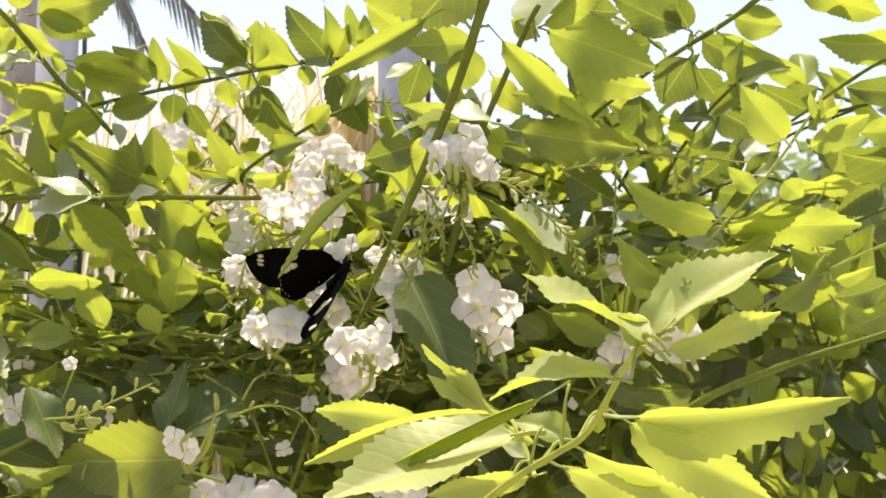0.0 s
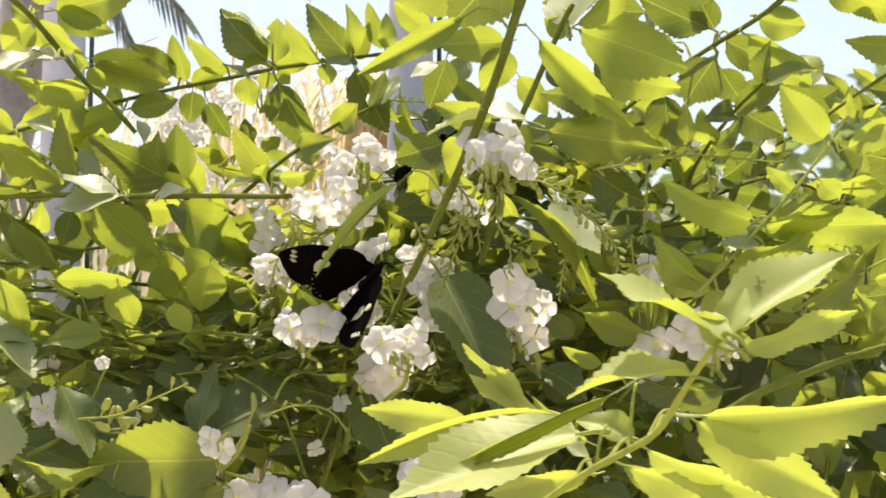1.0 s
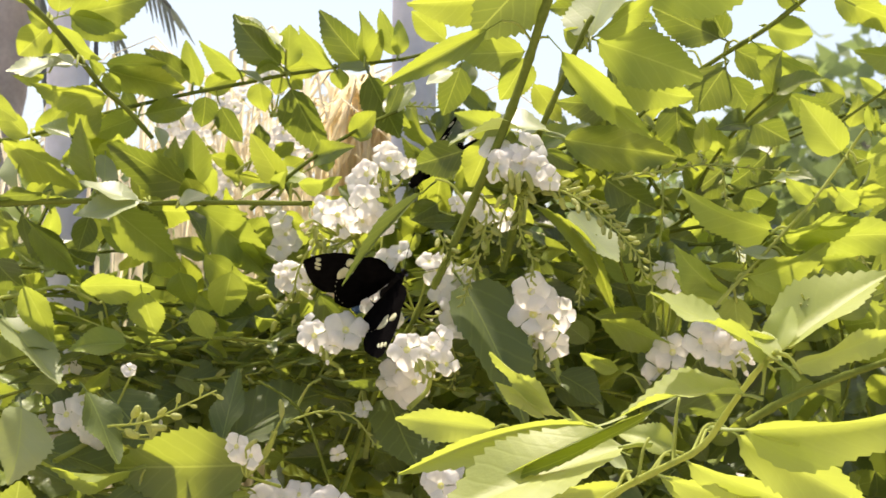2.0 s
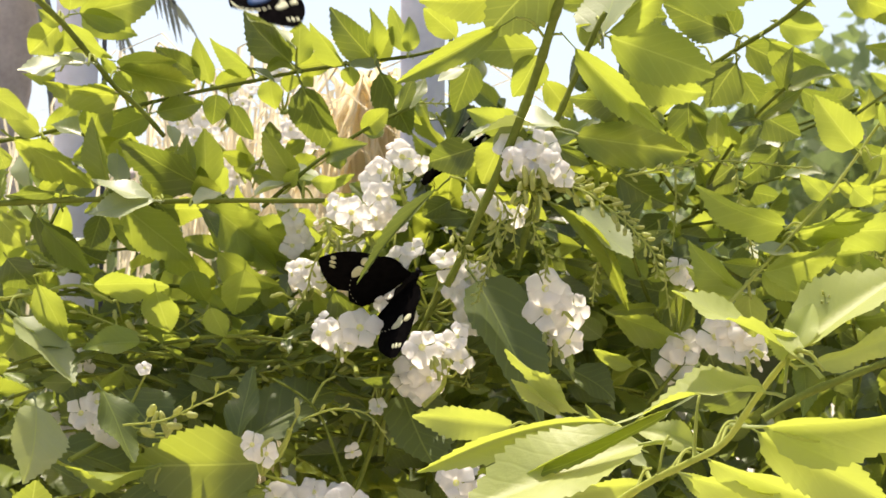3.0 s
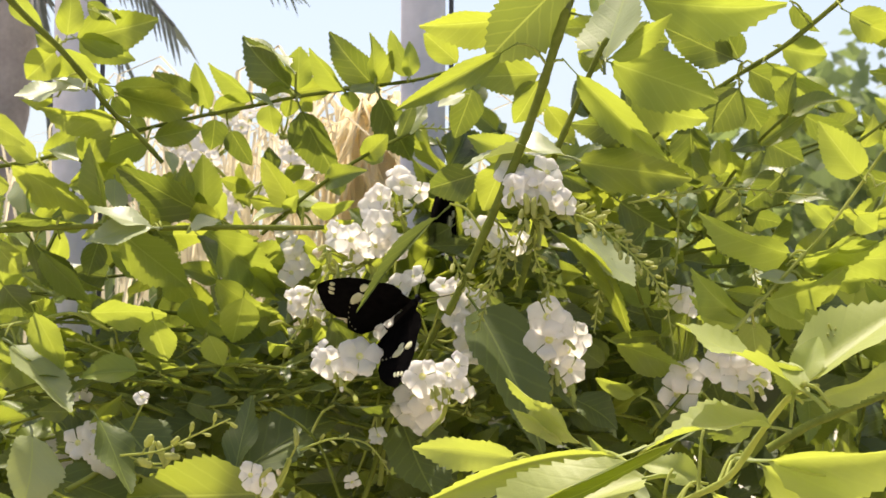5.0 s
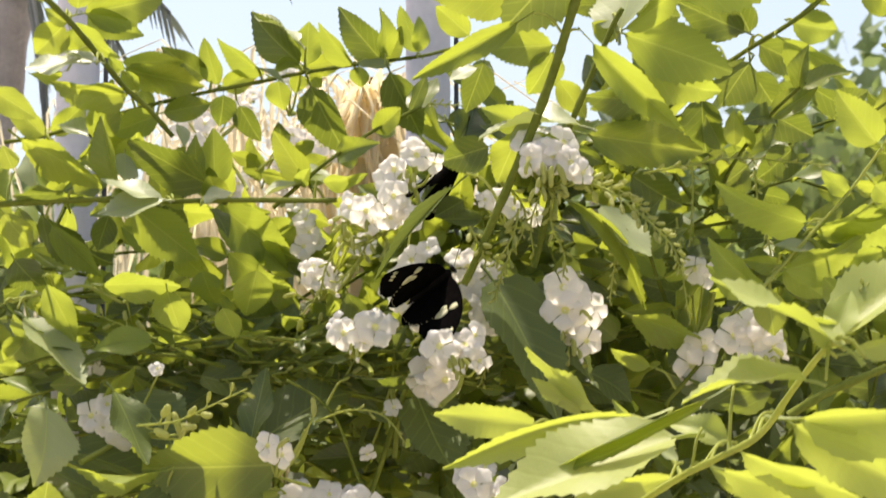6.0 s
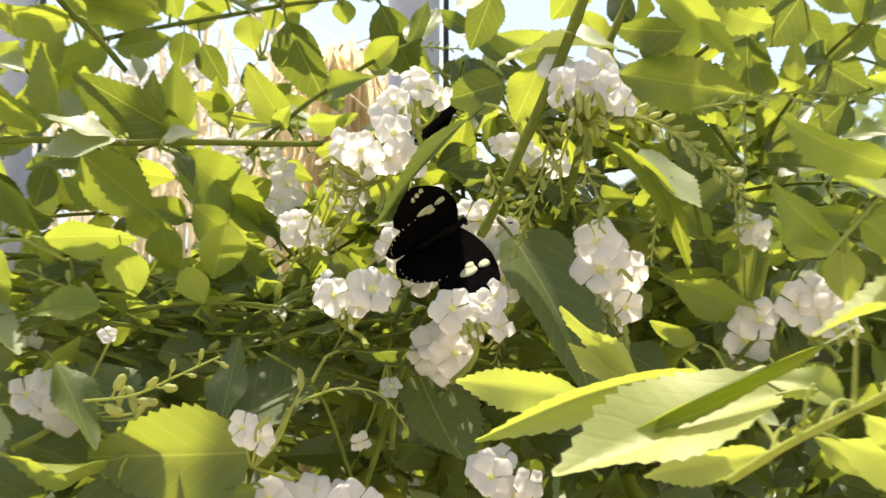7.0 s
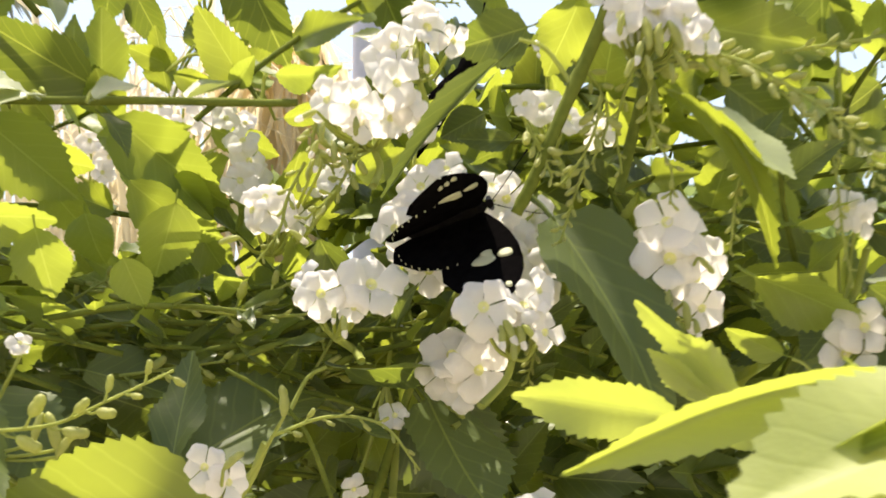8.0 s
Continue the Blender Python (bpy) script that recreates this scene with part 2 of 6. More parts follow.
def stalk(parent, a, b, r=0.0008):
    """An arching leaf stalk from a stem to a leaf's foot."""
    a, b = Vector(a), Vector(b)
    bm = bmesh.new()
    tube(bm, spline((a, a.lerp(b, 0.5) + Vector((0, 0, 0.2 * (b - a).length)), b), 4), r, r * 0.75, 6)
    part("leaf_stalk", mesh_of("leaf_stalk", bm, M_STEM), parent)


def flower_mesh(seed):
    """A flat five-lobed flower of unit width, face along +z: ruffled lobes, yellow throat, a short tube behind."""
    rnd = random.Random(seed)
    bm = bmesh.new()
    for p in range(5):
        a0 = p * math.tau / 5 + rnd.uniform(-0.08, 0.08)
        turn, size, lift = Matrix.Rotation(a0, 3, "Z"), rnd.uniform(0.86, 1.1), rnd.uniform(-0.24, 0.12)
        rows = []
        for i in range(7):
            s = i / 6
            h = (0.045, 0.090, 0.150, 0.202, 0.226, 0.202, 0.118)[i]
            row = []
            for k in (-1, -0.5, 0, 0.5, 1):
                x = 0.06 + 0.44 * s * size - (0.02 if (k == 0 and i == 6) else 0.0) - 0.10 * k * k * s ** 3
                z = 0.02 + lift * s + 0.03 * (p % 2) * s + 0.09 * math.sin(s * 2.9) - 0.07 * k * k * s + 0.02 * math.sin(4 * k + p) * s + rnd.uniform(-0.008, 0.008)
                row.append(bm.verts.new(turn @ Vector((x, h * k * size, z))))
            rows.append(row)
        for u, v in zip(rows, rows[1:]):
            for k in range(4):
                bm.faces.new((u[k], v[k], v[k + 1], u[k + 1]))
    ring = [[bm.verts.new((r * math.cos(k * math.tau / 10), r * math.sin(k * math.tau / 10), z)) for k in range(10)]
            for r, z in ((0.085, 0.05), (0.06, 0.035), (0.02, 0.0))]
    for u, v in zip(ring, ring[1:]):
        for k in range(10):
            bm.faces.new((u[k], u[(k + 1) % 10], v[(k + 1) % 10], v[k])).material_index = 1
    bm.faces.new(ring[-1]).material_index = 1
    tube(bm, [Vector((0, 0, 0.0)), Vector((0.01, 0, -0.2)), Vector((0.05, 0, -0.42))], 0.07, 0.05, 7, mat=0)
    tube(bm, [Vector((0.05, 0, -0.40)), Vector((0.09, 0, -0.62))], 0.07, 0.045, 7, mat=2)
    return mesh_of("flower", bm, M_PETAL, M_THROAT, M_BUD)


def bud_mesh(tipped, seed, plump=1.0):
    """A bud of unit length along y: calyx, swelling and a blunt end."""
    bm = bmesh.new()
    prof = ((0, 0.05), (0.08, 0.10), (0.25, 0.15), (0.5, 0.16), (0.62, 0.13), (0.7, 0.145), (0.85, 0.13), (0.95, 0.08), (1.0, 0.01))
    rings = [[bm.verts.new((plump * r * math.cos(k * math.tau / 8), y, plump * r * math.sin(k * math.tau / 8) + 0.05 * math.sin(y * 3 + seed))) for k in range(8)] for y, r in prof]
    for i, (u, v) in enumerate(zip(rings, rings[1:])):
        for k in range(8):
            bm.faces.new((u[k], u[(k + 1) % 8], v[(k + 1) % 8], v[k])).material_index = int(i >= 4 and tipped)
    bm.faces.new(rings[-1])
    return mesh_of("bud", bm, M_BUD, M_PETAL)


FLOWERS = [flower_mesh(i) for i in range(6)]
SPIKE_BUDS = [bud_mesh(False, 3, 1.6), bud_mesh(False, 4, 1.45)]
BUDS = [bud_mesh(False, 0), bud_mesh(False, 1), bud_mesh(True, 2)]


def flower(parent, place, size, fx=0.0, fz=0.0):
    face = Vector((0.8 * fx, -1.0, 0.75 * fz)).normalized()
    m = face.to_track_quat("Z", "Y").to_matrix().to_4x4() @ Matrix.Rotation(picker.uniform(0, 6.28), 4, "Z") @ Matrix.Rotation(picker.uniform(-0.35, 0.35), 4, "X")
    return part("flower", picker.choice(FLOWERS), parent, Matrix.Translation(place) @ m @ Matrix.Diagonal((1.06 * size, 1.06 * size, 1.06 * size, 1)))


def bud(parent, place, length, angle, tilt=0.0, pool=None):
    """A bud with its foot at place; angle in degrees from +x towards +z."""
    a = radians(angle)
    way = Vector((math.cos(a), tilt, math.sin(a))).normalized()
    m = way.to_track_quat("Y", "Z").to_matrix().to_4x4()
    return part("bud", picker.choice(pool or BUDS), parent, Matrix.Translation(place) @ m @ Matrix.Diagonal((length, length, length, 1)))


def cluster(thing, foot, flowers, buds=()):
    """A flower head: a stalk that forks to its flowers and buds."""
    bm = bmesh.new()
    foot = Vector(foot)
    mid = sum((Vector(f[0]) for f in flowers), Vector()) / len(flowers) + Vector((0, 0.012, -0.010))
    tube(bm, spline((foot, foot.lerp(mid, 0.55) + Vector((0.002, 0.003, 0)), mid), 4), 0.0011, 0.0009, 6)
    for f in flowers:
        p = Vector(f[0])
        tube(bm, spline((mid, mid.lerp(p, 0.5) + Vector((0, 0.004, -0.003)), p + Vector((0, 0.007, -0.001))), 3), 0.0006, 0.0005, 5)
    for p, *_ in buds:
        tube(bm, spline((mid, mid.lerp(Vector(p), 0.6) + Vector((0, 0.003, -0.001)), Vector(p)), 3), 0.0006, 0.0004, 5)
    head = part("flower_head", mesh_of("flower_head", bm, M_STEM), thing)
    for f in flowers:
        flower(head, *f)
    for b in buds:
        bud(head, *b)


def raceme(thing, points, count, length):
    """A thin spike with pairs of plump buds on short stalks, smaller towards its end."""
    bm = bmesh.new()
    pts = spline(points, 6)
    tube(bm, pts, 0.00048, 0.00030, 6)
    buds = []
    for i in range(count):
        s = (i + 0.6) / count * (len(pts) - 1)
        k = min(int(s), len(pts) - 2)
        p, way = pts[k].lerp(pts[k + 1], s - k), (pts[k + 1] - pts[k]).normalized()
        a = math.atan2(way.z, way.x) + radians(picker.uniform(20, 55) * (1 if i % 2 else -1))
        tilt, n = picker.uniform(-0.8, 0.3), length * (1.15 - 0.6 * i / count) * picker.uniform(0.8, 1.15)
        d = Vector((math.cos(a), tilt, math.sin(a))).normalized()
        tube(bm, [p, p + d * n * 0.3 + Vector((0, 0, -0.08 * n)), p + d * n * 0.65], 0.0004, 0.0003, 5)
        buds.append((p + d * n * 0.62, n, math.degrees(a), tilt))
    spike = part("bud_spike", mesh_of("bud_spike", bm, M_STEM), thing)
    for p, n, a, tilt in buds:
        bud(spike, p, n, a, tilt, SPIKE_BUDS)


# ---------- ground ----------
bm = bmesh.new()
bmesh.ops.create_grid(bm, x_segments=60, y_segments=60, size=300)
for v in bm.verts:
    v.co.z = 0.0 if v.co.length < 8 else noise.noise(v.co * 0.05) * 0.25 - 0.1
tagged(new("ground", mesh_of("ground", bm, M_GROUND)), "unseen ground, kept pale to bounce light up into the shrub", "ground", kind="structure")

# ---------- the shrub ----------
shrub = tagged(new("flowering_shrub"), "leafy green shrub with white flower clusters and toothed leaves", "shrub")
shrub.location = (0.0, 0.95, 0.0)
near_shrub = tagged(new("young_shrub"), "young yellow-green shrub shoot with long toothed leaves", "shrub")
near_shrub.location = (0.06, 0.66, 0.0)
bpy.context.view_layer.update()
# leaves, branch by branch; d and o kinds carry shade, s kinds sky sheen
b = branch(shrub, ((-0.1846, 0.8220, 1.5277), (-0.1723, 0.8258, 1.5143), (-0.1583, 0.8297, 1.5012), (-0.1463, 0.8335, 1.4871), (-0.1361, 0.8373, 1.4746), (-0.1271, 0.8412, 1.4668), (-0.1164, 0.8450, 1.4548)), 0.0014)
leaf(b, (-0.1597, 0.8784, 1.5140), (-0.1244, 0.8762, 1.5204), 0.0210, 22, "m")
leaf(b, (-0.1588, 0.8792, 1.5137), (-0.1344, 0.8835, 1.5048), 0.0135, 22, "b")
stalk(b, (-0.1583, 0.8297, 1.5012), (-0.1556, 0.8320, 1.5039), 0.0006)
leaf(b, (-0.1550, 0.8308, 1.5062), (-0.1512, 0.8219, 1.5225), 0.0116, 22, "m")
leaf(b, (-0.1532, 0.8671, 1.5279), (-0.1401, 0.8718, 1.5198), 0.0089, 38, "d")
leaf(b, (-0.1507, 0.8646, 1.5239), (-0.1391, 0.8608, 1.5172), 0.0086, -74, "s")
leaf(b, (-0.1827, 0.8530, 1.5275), (-0.1709, 0.8582, 1.5142), 0.0102, 22, "b")
stalk(b, (-0.1583, 0.8297, 1.5012), (-0.1602, 0.8473, 1.5026), 0.0006)
leaf(b, (-0.1616, 0.8470, 1.5034), (-0.1716, 0.8447, 1.5088), 0.0068, -22, "m")
stalk(b, (-0.1572, 0.8300, 1.4999), (-0.1614, 0.8452, 1.5054), 0.0006)
leaf(b, (-0.1590, 0.8458, 1.5032), (-0.1417, 0.8500, 1.4874), 0.0119, 34, "b")
stalk(b, (-0.1596, 0.8293, 1.5024), (-0.1620, 0.8499, 1.5046), 0.0006)
leaf(b, (-0.1638, 0.8508, 1.5031), (-0.1771, 0.8569, 1.4919), 0.0158, -22, "m")
leaf(b, (-0.1616, 0.8521, 1.5018), (-0.1563, 0.8584, 1.4887), 0.0130, 22, "m")
stalk(b, (-0.1463, 0.8335, 1.4871), (-0.1427, 0.8266, 1.4839), 0.0006)
leaf(b, (-0.1467, 0.8260, 1.4835), (-0.1748, 0.8220, 1.4810), 0.0177, 55, "s")
stalk(b, (-0.1463, 0.8335, 1.4871), (-0.1449, 0.8212, 1.4816), 0.0006)
leaf(b, (-0.1467, 0.8215, 1.4824), (-0.1600, 0.8242, 1.4875), 0.0089, 67, "s")
stalk(b, (-0.1337, 0.8384, 1.4724), (-0.1301, 0.8394, 1.4716), 0.0006)
leaf(b, (-0.1347, 0.8388, 1.4717), (-0.1671, 0.8346, 1.4722), 0.0170, -50, "m")
stalk(b, (-0.1389, 0.8363, 1.4780), (-0.1368, 0.8475, 1.4817), 0.0006)
leaf(b, (-0.1377, 0.8472, 1.4826), (-0.1441, 0.8447, 1.4885), 0.0056, -22, "b")
stalk(b, (-0.1495, 0.8325, 1.4910), (-0.1604, 0.8409, 1.4820), 0.0006)
leaf(b, (-0.1625, 0.8413, 1.4816), (-0.1773, 0.8439, 1.4786), 0.0080, -63, "m")
leaf(b, (-0.1892, 0.8263, 1.4717), (-0.1712, 0.8328, 1.4613), 0.0121, 22, "m")
leaf(b, (-0.1389, 0.8594, 1.4854), (-0.1342, 0.8641, 1.4758), 0.0086, 22, "b")
b = branch(shrub, ((-0.1932, 0.8750, 1.4563), (-0.1762, 0.8762, 1.4595), (-0.1592, 0.8775, 1.4647), (-0.1346, 0.8788, 1.4724), (-0.1075, 0.8800, 1.4791), (-0.0927, 0.8812, 1.4823), (-0.0779, 0.8825, 1.4855), (-0.0655, 0.8838, 1.4885), (-0.0431, 0.8850, 1.4923), (-0.0281, 0.8862, 1.4945), (-0.0106, 0.8875, 1.4972), (0.0045, 0.8888, 1.5013), (0.0196, 0.8900, 1.5040)), 0.0010)
leaf(b, (-0.1422, 0.8747, 1.4918), (-0.1158, 0.8776, 1.4920), 0.0133, 43, "b")
stalk(b, (-0.1048, 0.8802, 1.4797), (-0.1044, 0.8883, 1.4856), 0.0006)
leaf(b, (-0.1071, 0.8873, 1.4872), (-0.1262, 0.8799, 1.4992), 0.0136, -22, "d")
stalk(b, (-0.1369, 0.8786, 1.4717), (-0.1455, 0.8727, 1.4897), 0.0006)
leaf(b, (-0.1408, 0.8728, 1.4885), (-0.1072, 0.8738, 1.4797), 0.0181, 44, "m")
stalk(b, (-0.1248, 0.8792, 1.4748), (-0.1271, 0.8731, 1.4686), 0.0006)
leaf(b, (-0.1242, 0.8728, 1.4691), (-0.1032, 0.8709, 1.4728), 0.0116, 22, "m")
stalk(b, (-0.1008, 0.8806, 1.4806), (-0.1010, 0.8870, 1.4808), 0.0006)
leaf(b, (-0.1018, 0.8858, 1.4835), (-0.1076, 0.8768, 1.5027), 0.0110, -27, "b")
stalk(b, (-0.0806, 0.8823, 1.4849), (-0.0782, 0.8860, 1.4865), 0.0006)
leaf(b, (-0.0812, 0.8850, 1.4884), (-0.1021, 0.8786, 1.5025), 0.0130, -54, "b")
stalk(b, (-0.0994, 0.8807, 1.4808), (-0.1025, 0.8894, 1.4820), 0.0006)
leaf(b, (-0.1002, 0.8891, 1.4830), (-0.0839, 0.8868, 1.4897), 0.0107, 22, "m")
stalk(b, (-0.0655, 0.8838, 1.4885), (-0.0620, 0.8812, 1.4894), 0.0006)
leaf(b, (-0.0653, 0.8805, 1.4923), (-0.0884, 0.8755, 1.5125), 0.0171, -27, "d")
stalk(b, (-0.0635, 0.8839, 1.4888), (-0.0625, 0.8747, 1.4987), 0.0006)
leaf(b, (-0.0654, 0.8761, 1.5011), (-0.0866, 0.8862, 1.5181), 0.0179, 69, "s")
stalk(b, (-0.0614, 0.8840, 1.4892), (-0.0630, 0.8878, 1.4903), 0.0006)
leaf(b, (-0.0628, 0.8871, 1.4928), (-0.0613, 0.8821, 1.5112), 0.0136, 22, "b")
stalk(b, (-0.0431, 0.8850, 1.4923), (-0.0404, 0.8843, 1.4896), 0.0006)
leaf(b, (-0.0425, 0.8830, 1.4919), (-0.0574, 0.8741, 1.5088), 0.0121, -48, "b")
stalk(b, (-0.0635, 0.8839, 1.4888), (-0.0680, 0.8940, 1.4926), 0.0006)
leaf(b, (-0.0654, 0.8942, 1.4929), (-0.0468, 0.8955, 1.4952), 0.0107, 22, "m")
stalk(b, (-0.0635, 0.8839, 1.4888), (-0.0620, 0.8823, 1.4899), 0.0006)
leaf(b, (-0.0639, 0.8824, 1.4896), (-0.0775, 0.8836, 1.4872), 0.0069, -48, "b", 0.50)
stalk(b, (-0.0745, 0.8828, 1.4863), (-0.0754, 0.8857, 1.4874), 0.0006)
leaf(b, (-0.0752, 0.8863, 1.4856), (-0.0740, 0.8905, 1.4725), 0.0124, 22, "b")
stalk(b, (-0.0655, 0.8838, 1.4885), (-0.0656, 0.8875, 1.4900), 0.0006)
leaf(b, (-0.0659, 0.8880, 1.4889), (-0.0681, 0.8914, 1.4808), 0.0086, -22, "m")
stalk(b, (-0.0614, 0.8840, 1.4892), (-0.0621, 0.8885, 1.4898), 0.0006)
leaf(b, (-0.0614, 0.8887, 1.4890), (-0.0564, 0.8902, 1.4832), 0.0074, 22, "m")
stalk(b, (-0.0614, 0.8840, 1.4892), (-0.0628, 0.8789, 1.4863), 0.0006)
leaf(b, (-0.0607, 0.8811, 1.4823), (-0.0461, 0.8968, 1.4535), 0.0198, 28, "d")
stalk(b, (-0.0281, 0.8862, 1.4945), (-0.0277, 0.8677, 1.4903), 0.0006)
leaf(b, (-0.0258, 0.8695, 1.4866), (-0.0123, 0.8825, 1.4600), 0.0179, 22, "d")
stalk(b, (-0.0265, 0.8864, 1.4947), (-0.0271, 0.8786, 1.4902), 0.0006)
leaf(b, (-0.0248, 0.8795, 1.4871), (-0.0079, 0.8858, 1.4649), 0.0149, 52, "m")
stalk(b, (-0.0404, 0.8852, 1.4927), (-0.0396, 0.8832, 1.4931), 0.0006)
leaf(b, (-0.0395, 0.8838, 1.4918), (-0.0387, 0.8880, 1.4828), 0.0095, 22, "b")
stalk(b, (-0.0295, 0.8861, 1.4943), (-0.0264, 0.8889, 1.4921), 0.0006)
leaf(b, (-0.0292, 0.8872, 1.4949), (-0.0486, 0.8757, 1.5146), 0.0165, -22, "d")
stalk(b, (-0.0295, 0.8861, 1.4943), (-0.0291, 0.8822, 1.4916), 0.0006)
leaf(b, (-0.0289, 0.8807, 1.4944), (-0.0272, 0.8701, 1.5141), 0.0112, 47, "b")
stalk(b, (-0.0281, 0.8862, 1.4945), (-0.0300, 0.8923, 1.4930), 0.0006)
leaf(b, (-0.0288, 0.8913, 1.4950), (-0.0206, 0.8846, 1.5097), 0.0101, 22, "m")
leaf(b, (-0.0131, 0.8873, 1.4985), (-0.0220, 0.8820, 1.5183), 0.0112, -43, "b")
stalk(b, (-0.0138, 0.8873, 1.4967), (-0.0136, 0.8806, 1.4952), 0.0006)
leaf(b, (-0.0134, 0.8800, 1.4973), (-0.0118, 0.8760, 1.5122), 0.0082, 22, "b")
stalk(b, (-0.0404, 0.8852, 1.4927), (-0.0419, 0.8812, 1.4927), 0.0006)
leaf(b, (-0.0398, 0.8809, 1.4924), (-0.0252, 0.8784, 1.4900), 0.0101, -50, "s")
stalk(b, (-0.0308, 0.8860, 1.4941), (-0.0314, 0.8909, 1.5015), 0.0006)
leaf(b, (-0.0329, 0.8906, 1.5018), (-0.0434, 0.8883, 1.5042), 0.0055, -63, "b")
stalk(b, (-0.0819, 0.8822, 1.4846), (-0.0845, 0.8786, 1.4903), 0.0006)
leaf(b, (-0.0830, 0.8782, 1.4894), (-0.0717, 0.8750, 1.4832), 0.0082, -69, "s")
stalk(b, (-0.0994, 0.8807, 1.4808), (-0.0996, 0.8901, 1.4818), 0.0006)
leaf(b, (-0.0998, 0.8907, 1.4799), (-0.1012, 0.8950, 1.4660), 0.0124, -22, "d")
stalk(b, (-0.0941, 0.8811, 1.4820), (-0.0938, 0.8882, 1.4770), 0.0006)
leaf(b, (-0.0926, 0.8893, 1.4749), (-0.0837, 0.8971, 1.4596), 0.0112, 22, "d")
stalk(b, (-0.1762, 0.8762, 1.4595), (-0.1723, 0.8694, 1.4565), 0.0006)
leaf(b, (-0.1746, 0.8689, 1.4586), (-0.1914, 0.8655, 1.4737), 0.0119, -25, "m")
stalk(b, (-0.1747, 0.8764, 1.4600), (-0.1780, 0.8931, 1.4606), 0.0006)
leaf(b, (-0.1759, 0.8924, 1.4622), (-0.1612, 0.8870, 1.4742), 0.0103, 24, "m")
stalk(b, (-0.1592, 0.8775, 1.4647), (-0.1648, 0.8849, 1.4652), 0.0006)
leaf(b, (-0.1606, 0.8848, 1.4656), (-0.1304, 0.8837, 1.4688), 0.0158, 49, "m")
stalk(b, (-0.1297, 0.8790, 1.4736), (-0.1293, 0.8813, 1.4705), 0.0006)
leaf(b, (-0.1300, 0.8809, 1.4717), (-0.1351, 0.8777, 1.4802), 0.0088, -22, "b")
b = branch(shrub, ((-0.0729, 0.8600, 1.4523), (-0.0665, 0.8500, 1.4434), (-0.0613, 0.8400, 1.4376), (-0.0569, 0.8300, 1.4300), (-0.0556, 0.8200, 1.4253)), 0.0007)
stalk(b, (-0.0605, 0.8382, 1.4362), (-0.0568, 0.8414, 1.4313), 0.0006)
leaf(b, (-0.0590, 0.8404, 1.4343), (-0.0740, 0.8328, 1.4552), 0.0140, -32, "m")
stalk(b, (-0.0661, 0.8491, 1.4429), (-0.0639, 0.8530, 1.4405), 0.0006)
leaf(b, (-0.0624, 0.8526, 1.4413), (-0.0522, 0.8505, 1.4468), 0.0102, 22, "m")
stalk(b, (-0.0623, 0.8418, 1.4386), (-0.0641, 0.8398, 1.4419), 0.0006)
leaf(b, (-0.0623, 0.8396, 1.4413), (-0.0489, 0.8382, 1.4369), 0.0088, -62, "s")
stalk(b, (-0.0557, 0.8209, 1.4258), (-0.0550, 0.8185, 1.4331), 0.0006)
leaf(b, (-0.0525, 0.8184, 1.4331), (-0.0345, 0.8176, 1.4330), 0.0090, 48, "b")
stalk(b, (-0.0717, 0.8582, 1.4506), (-0.0806, 0.8639, 1.4349), 0.0006)
leaf(b, (-0.0813, 0.8629, 1.4374), (-0.0860, 0.8557, 1.4556), 0.0105, -36, "m")
stalk(b, (-0.0723, 0.8591, 1.4514), (-0.0783, 0.8608, 1.4443), 0.0006)
leaf(b, (-0.0801, 0.8603, 1.4450), (-0.0933, 0.8565, 1.4499), 0.0076, -25, "m")
stalk(b, (-0.0683, 0.8527, 1.4458), (-0.0818, 0.8492, 1.4407), 0.0006)
leaf(b, (-0.0799, 0.8495, 1.4402), (-0.0661, 0.8513, 1.4363), 0.0075, 33, "m")
leaf(b, (-0.0764, 0.8271, 1.4278), (-0.0600, 0.8309, 1.4348), 0.0113, -70, "s")
stalk(b, (-0.0581, 0.8327, 1.4320), (-0.0515, 0.8412, 1.4258), 0.0006)
leaf(b, (-0.0494, 0.8408, 1.4262), (-0.0351, 0.8379, 1.4296), 0.0078, 48, "m")
stalk(b, (-0.0729, 0.8600, 1.4523), (-0.0721, 0.8814, 1.4532), 0.0006)
leaf(b, (-0.0724, 0.8808, 1.4547), (-0.0746, 0.8764, 1.4654), 0.0088, -22, "d")
stalk(b, (-0.0729, 0.8600, 1.4523), (-0.0687, 0.8815, 1.4514), 0.0006)
leaf(b, (-0.0675, 0.8811, 1.4522), (-0.0586, 0.8783, 1.4581), 0.0076, 22, "m")
b = branch(shrub, ((-0.1839, 0.8180, 1.4233), (-0.1630, 0.8175, 1.4245), (-0.1422, 0.8170, 1.4252), (-0.1167, 0.8165, 1.4245), (-0.0844, 0.8160, 1.4249), (-0.0557, 0.8155, 1.4247), (-0.0464, 0.8150, 1.4249)), 0.0014)
leaf(b, (-0.1778, 0.8312, 1.4521), (-0.1439, 0.8403, 1.4351), 0.0203, 51, "m")
leaf(b, (-0.1746, 0.8471, 1.4502), (-0.1753, 0.8386, 1.4325), 0.0167, 50, "s")
stalk(b, (-0.1376, 0.8169, 1.4250), (-0.1367, 0.8321, 1.4295), 0.0006)
leaf(b, (-0.1377, 0.8311, 1.4333), (-0.1445, 0.8237, 1.4601), 0.0149, -41, "m")
leaf(b, (-0.1361, 0.8435, 1.4474), (-0.1356, 0.8368, 1.4333), 0.0132, -50, "s")
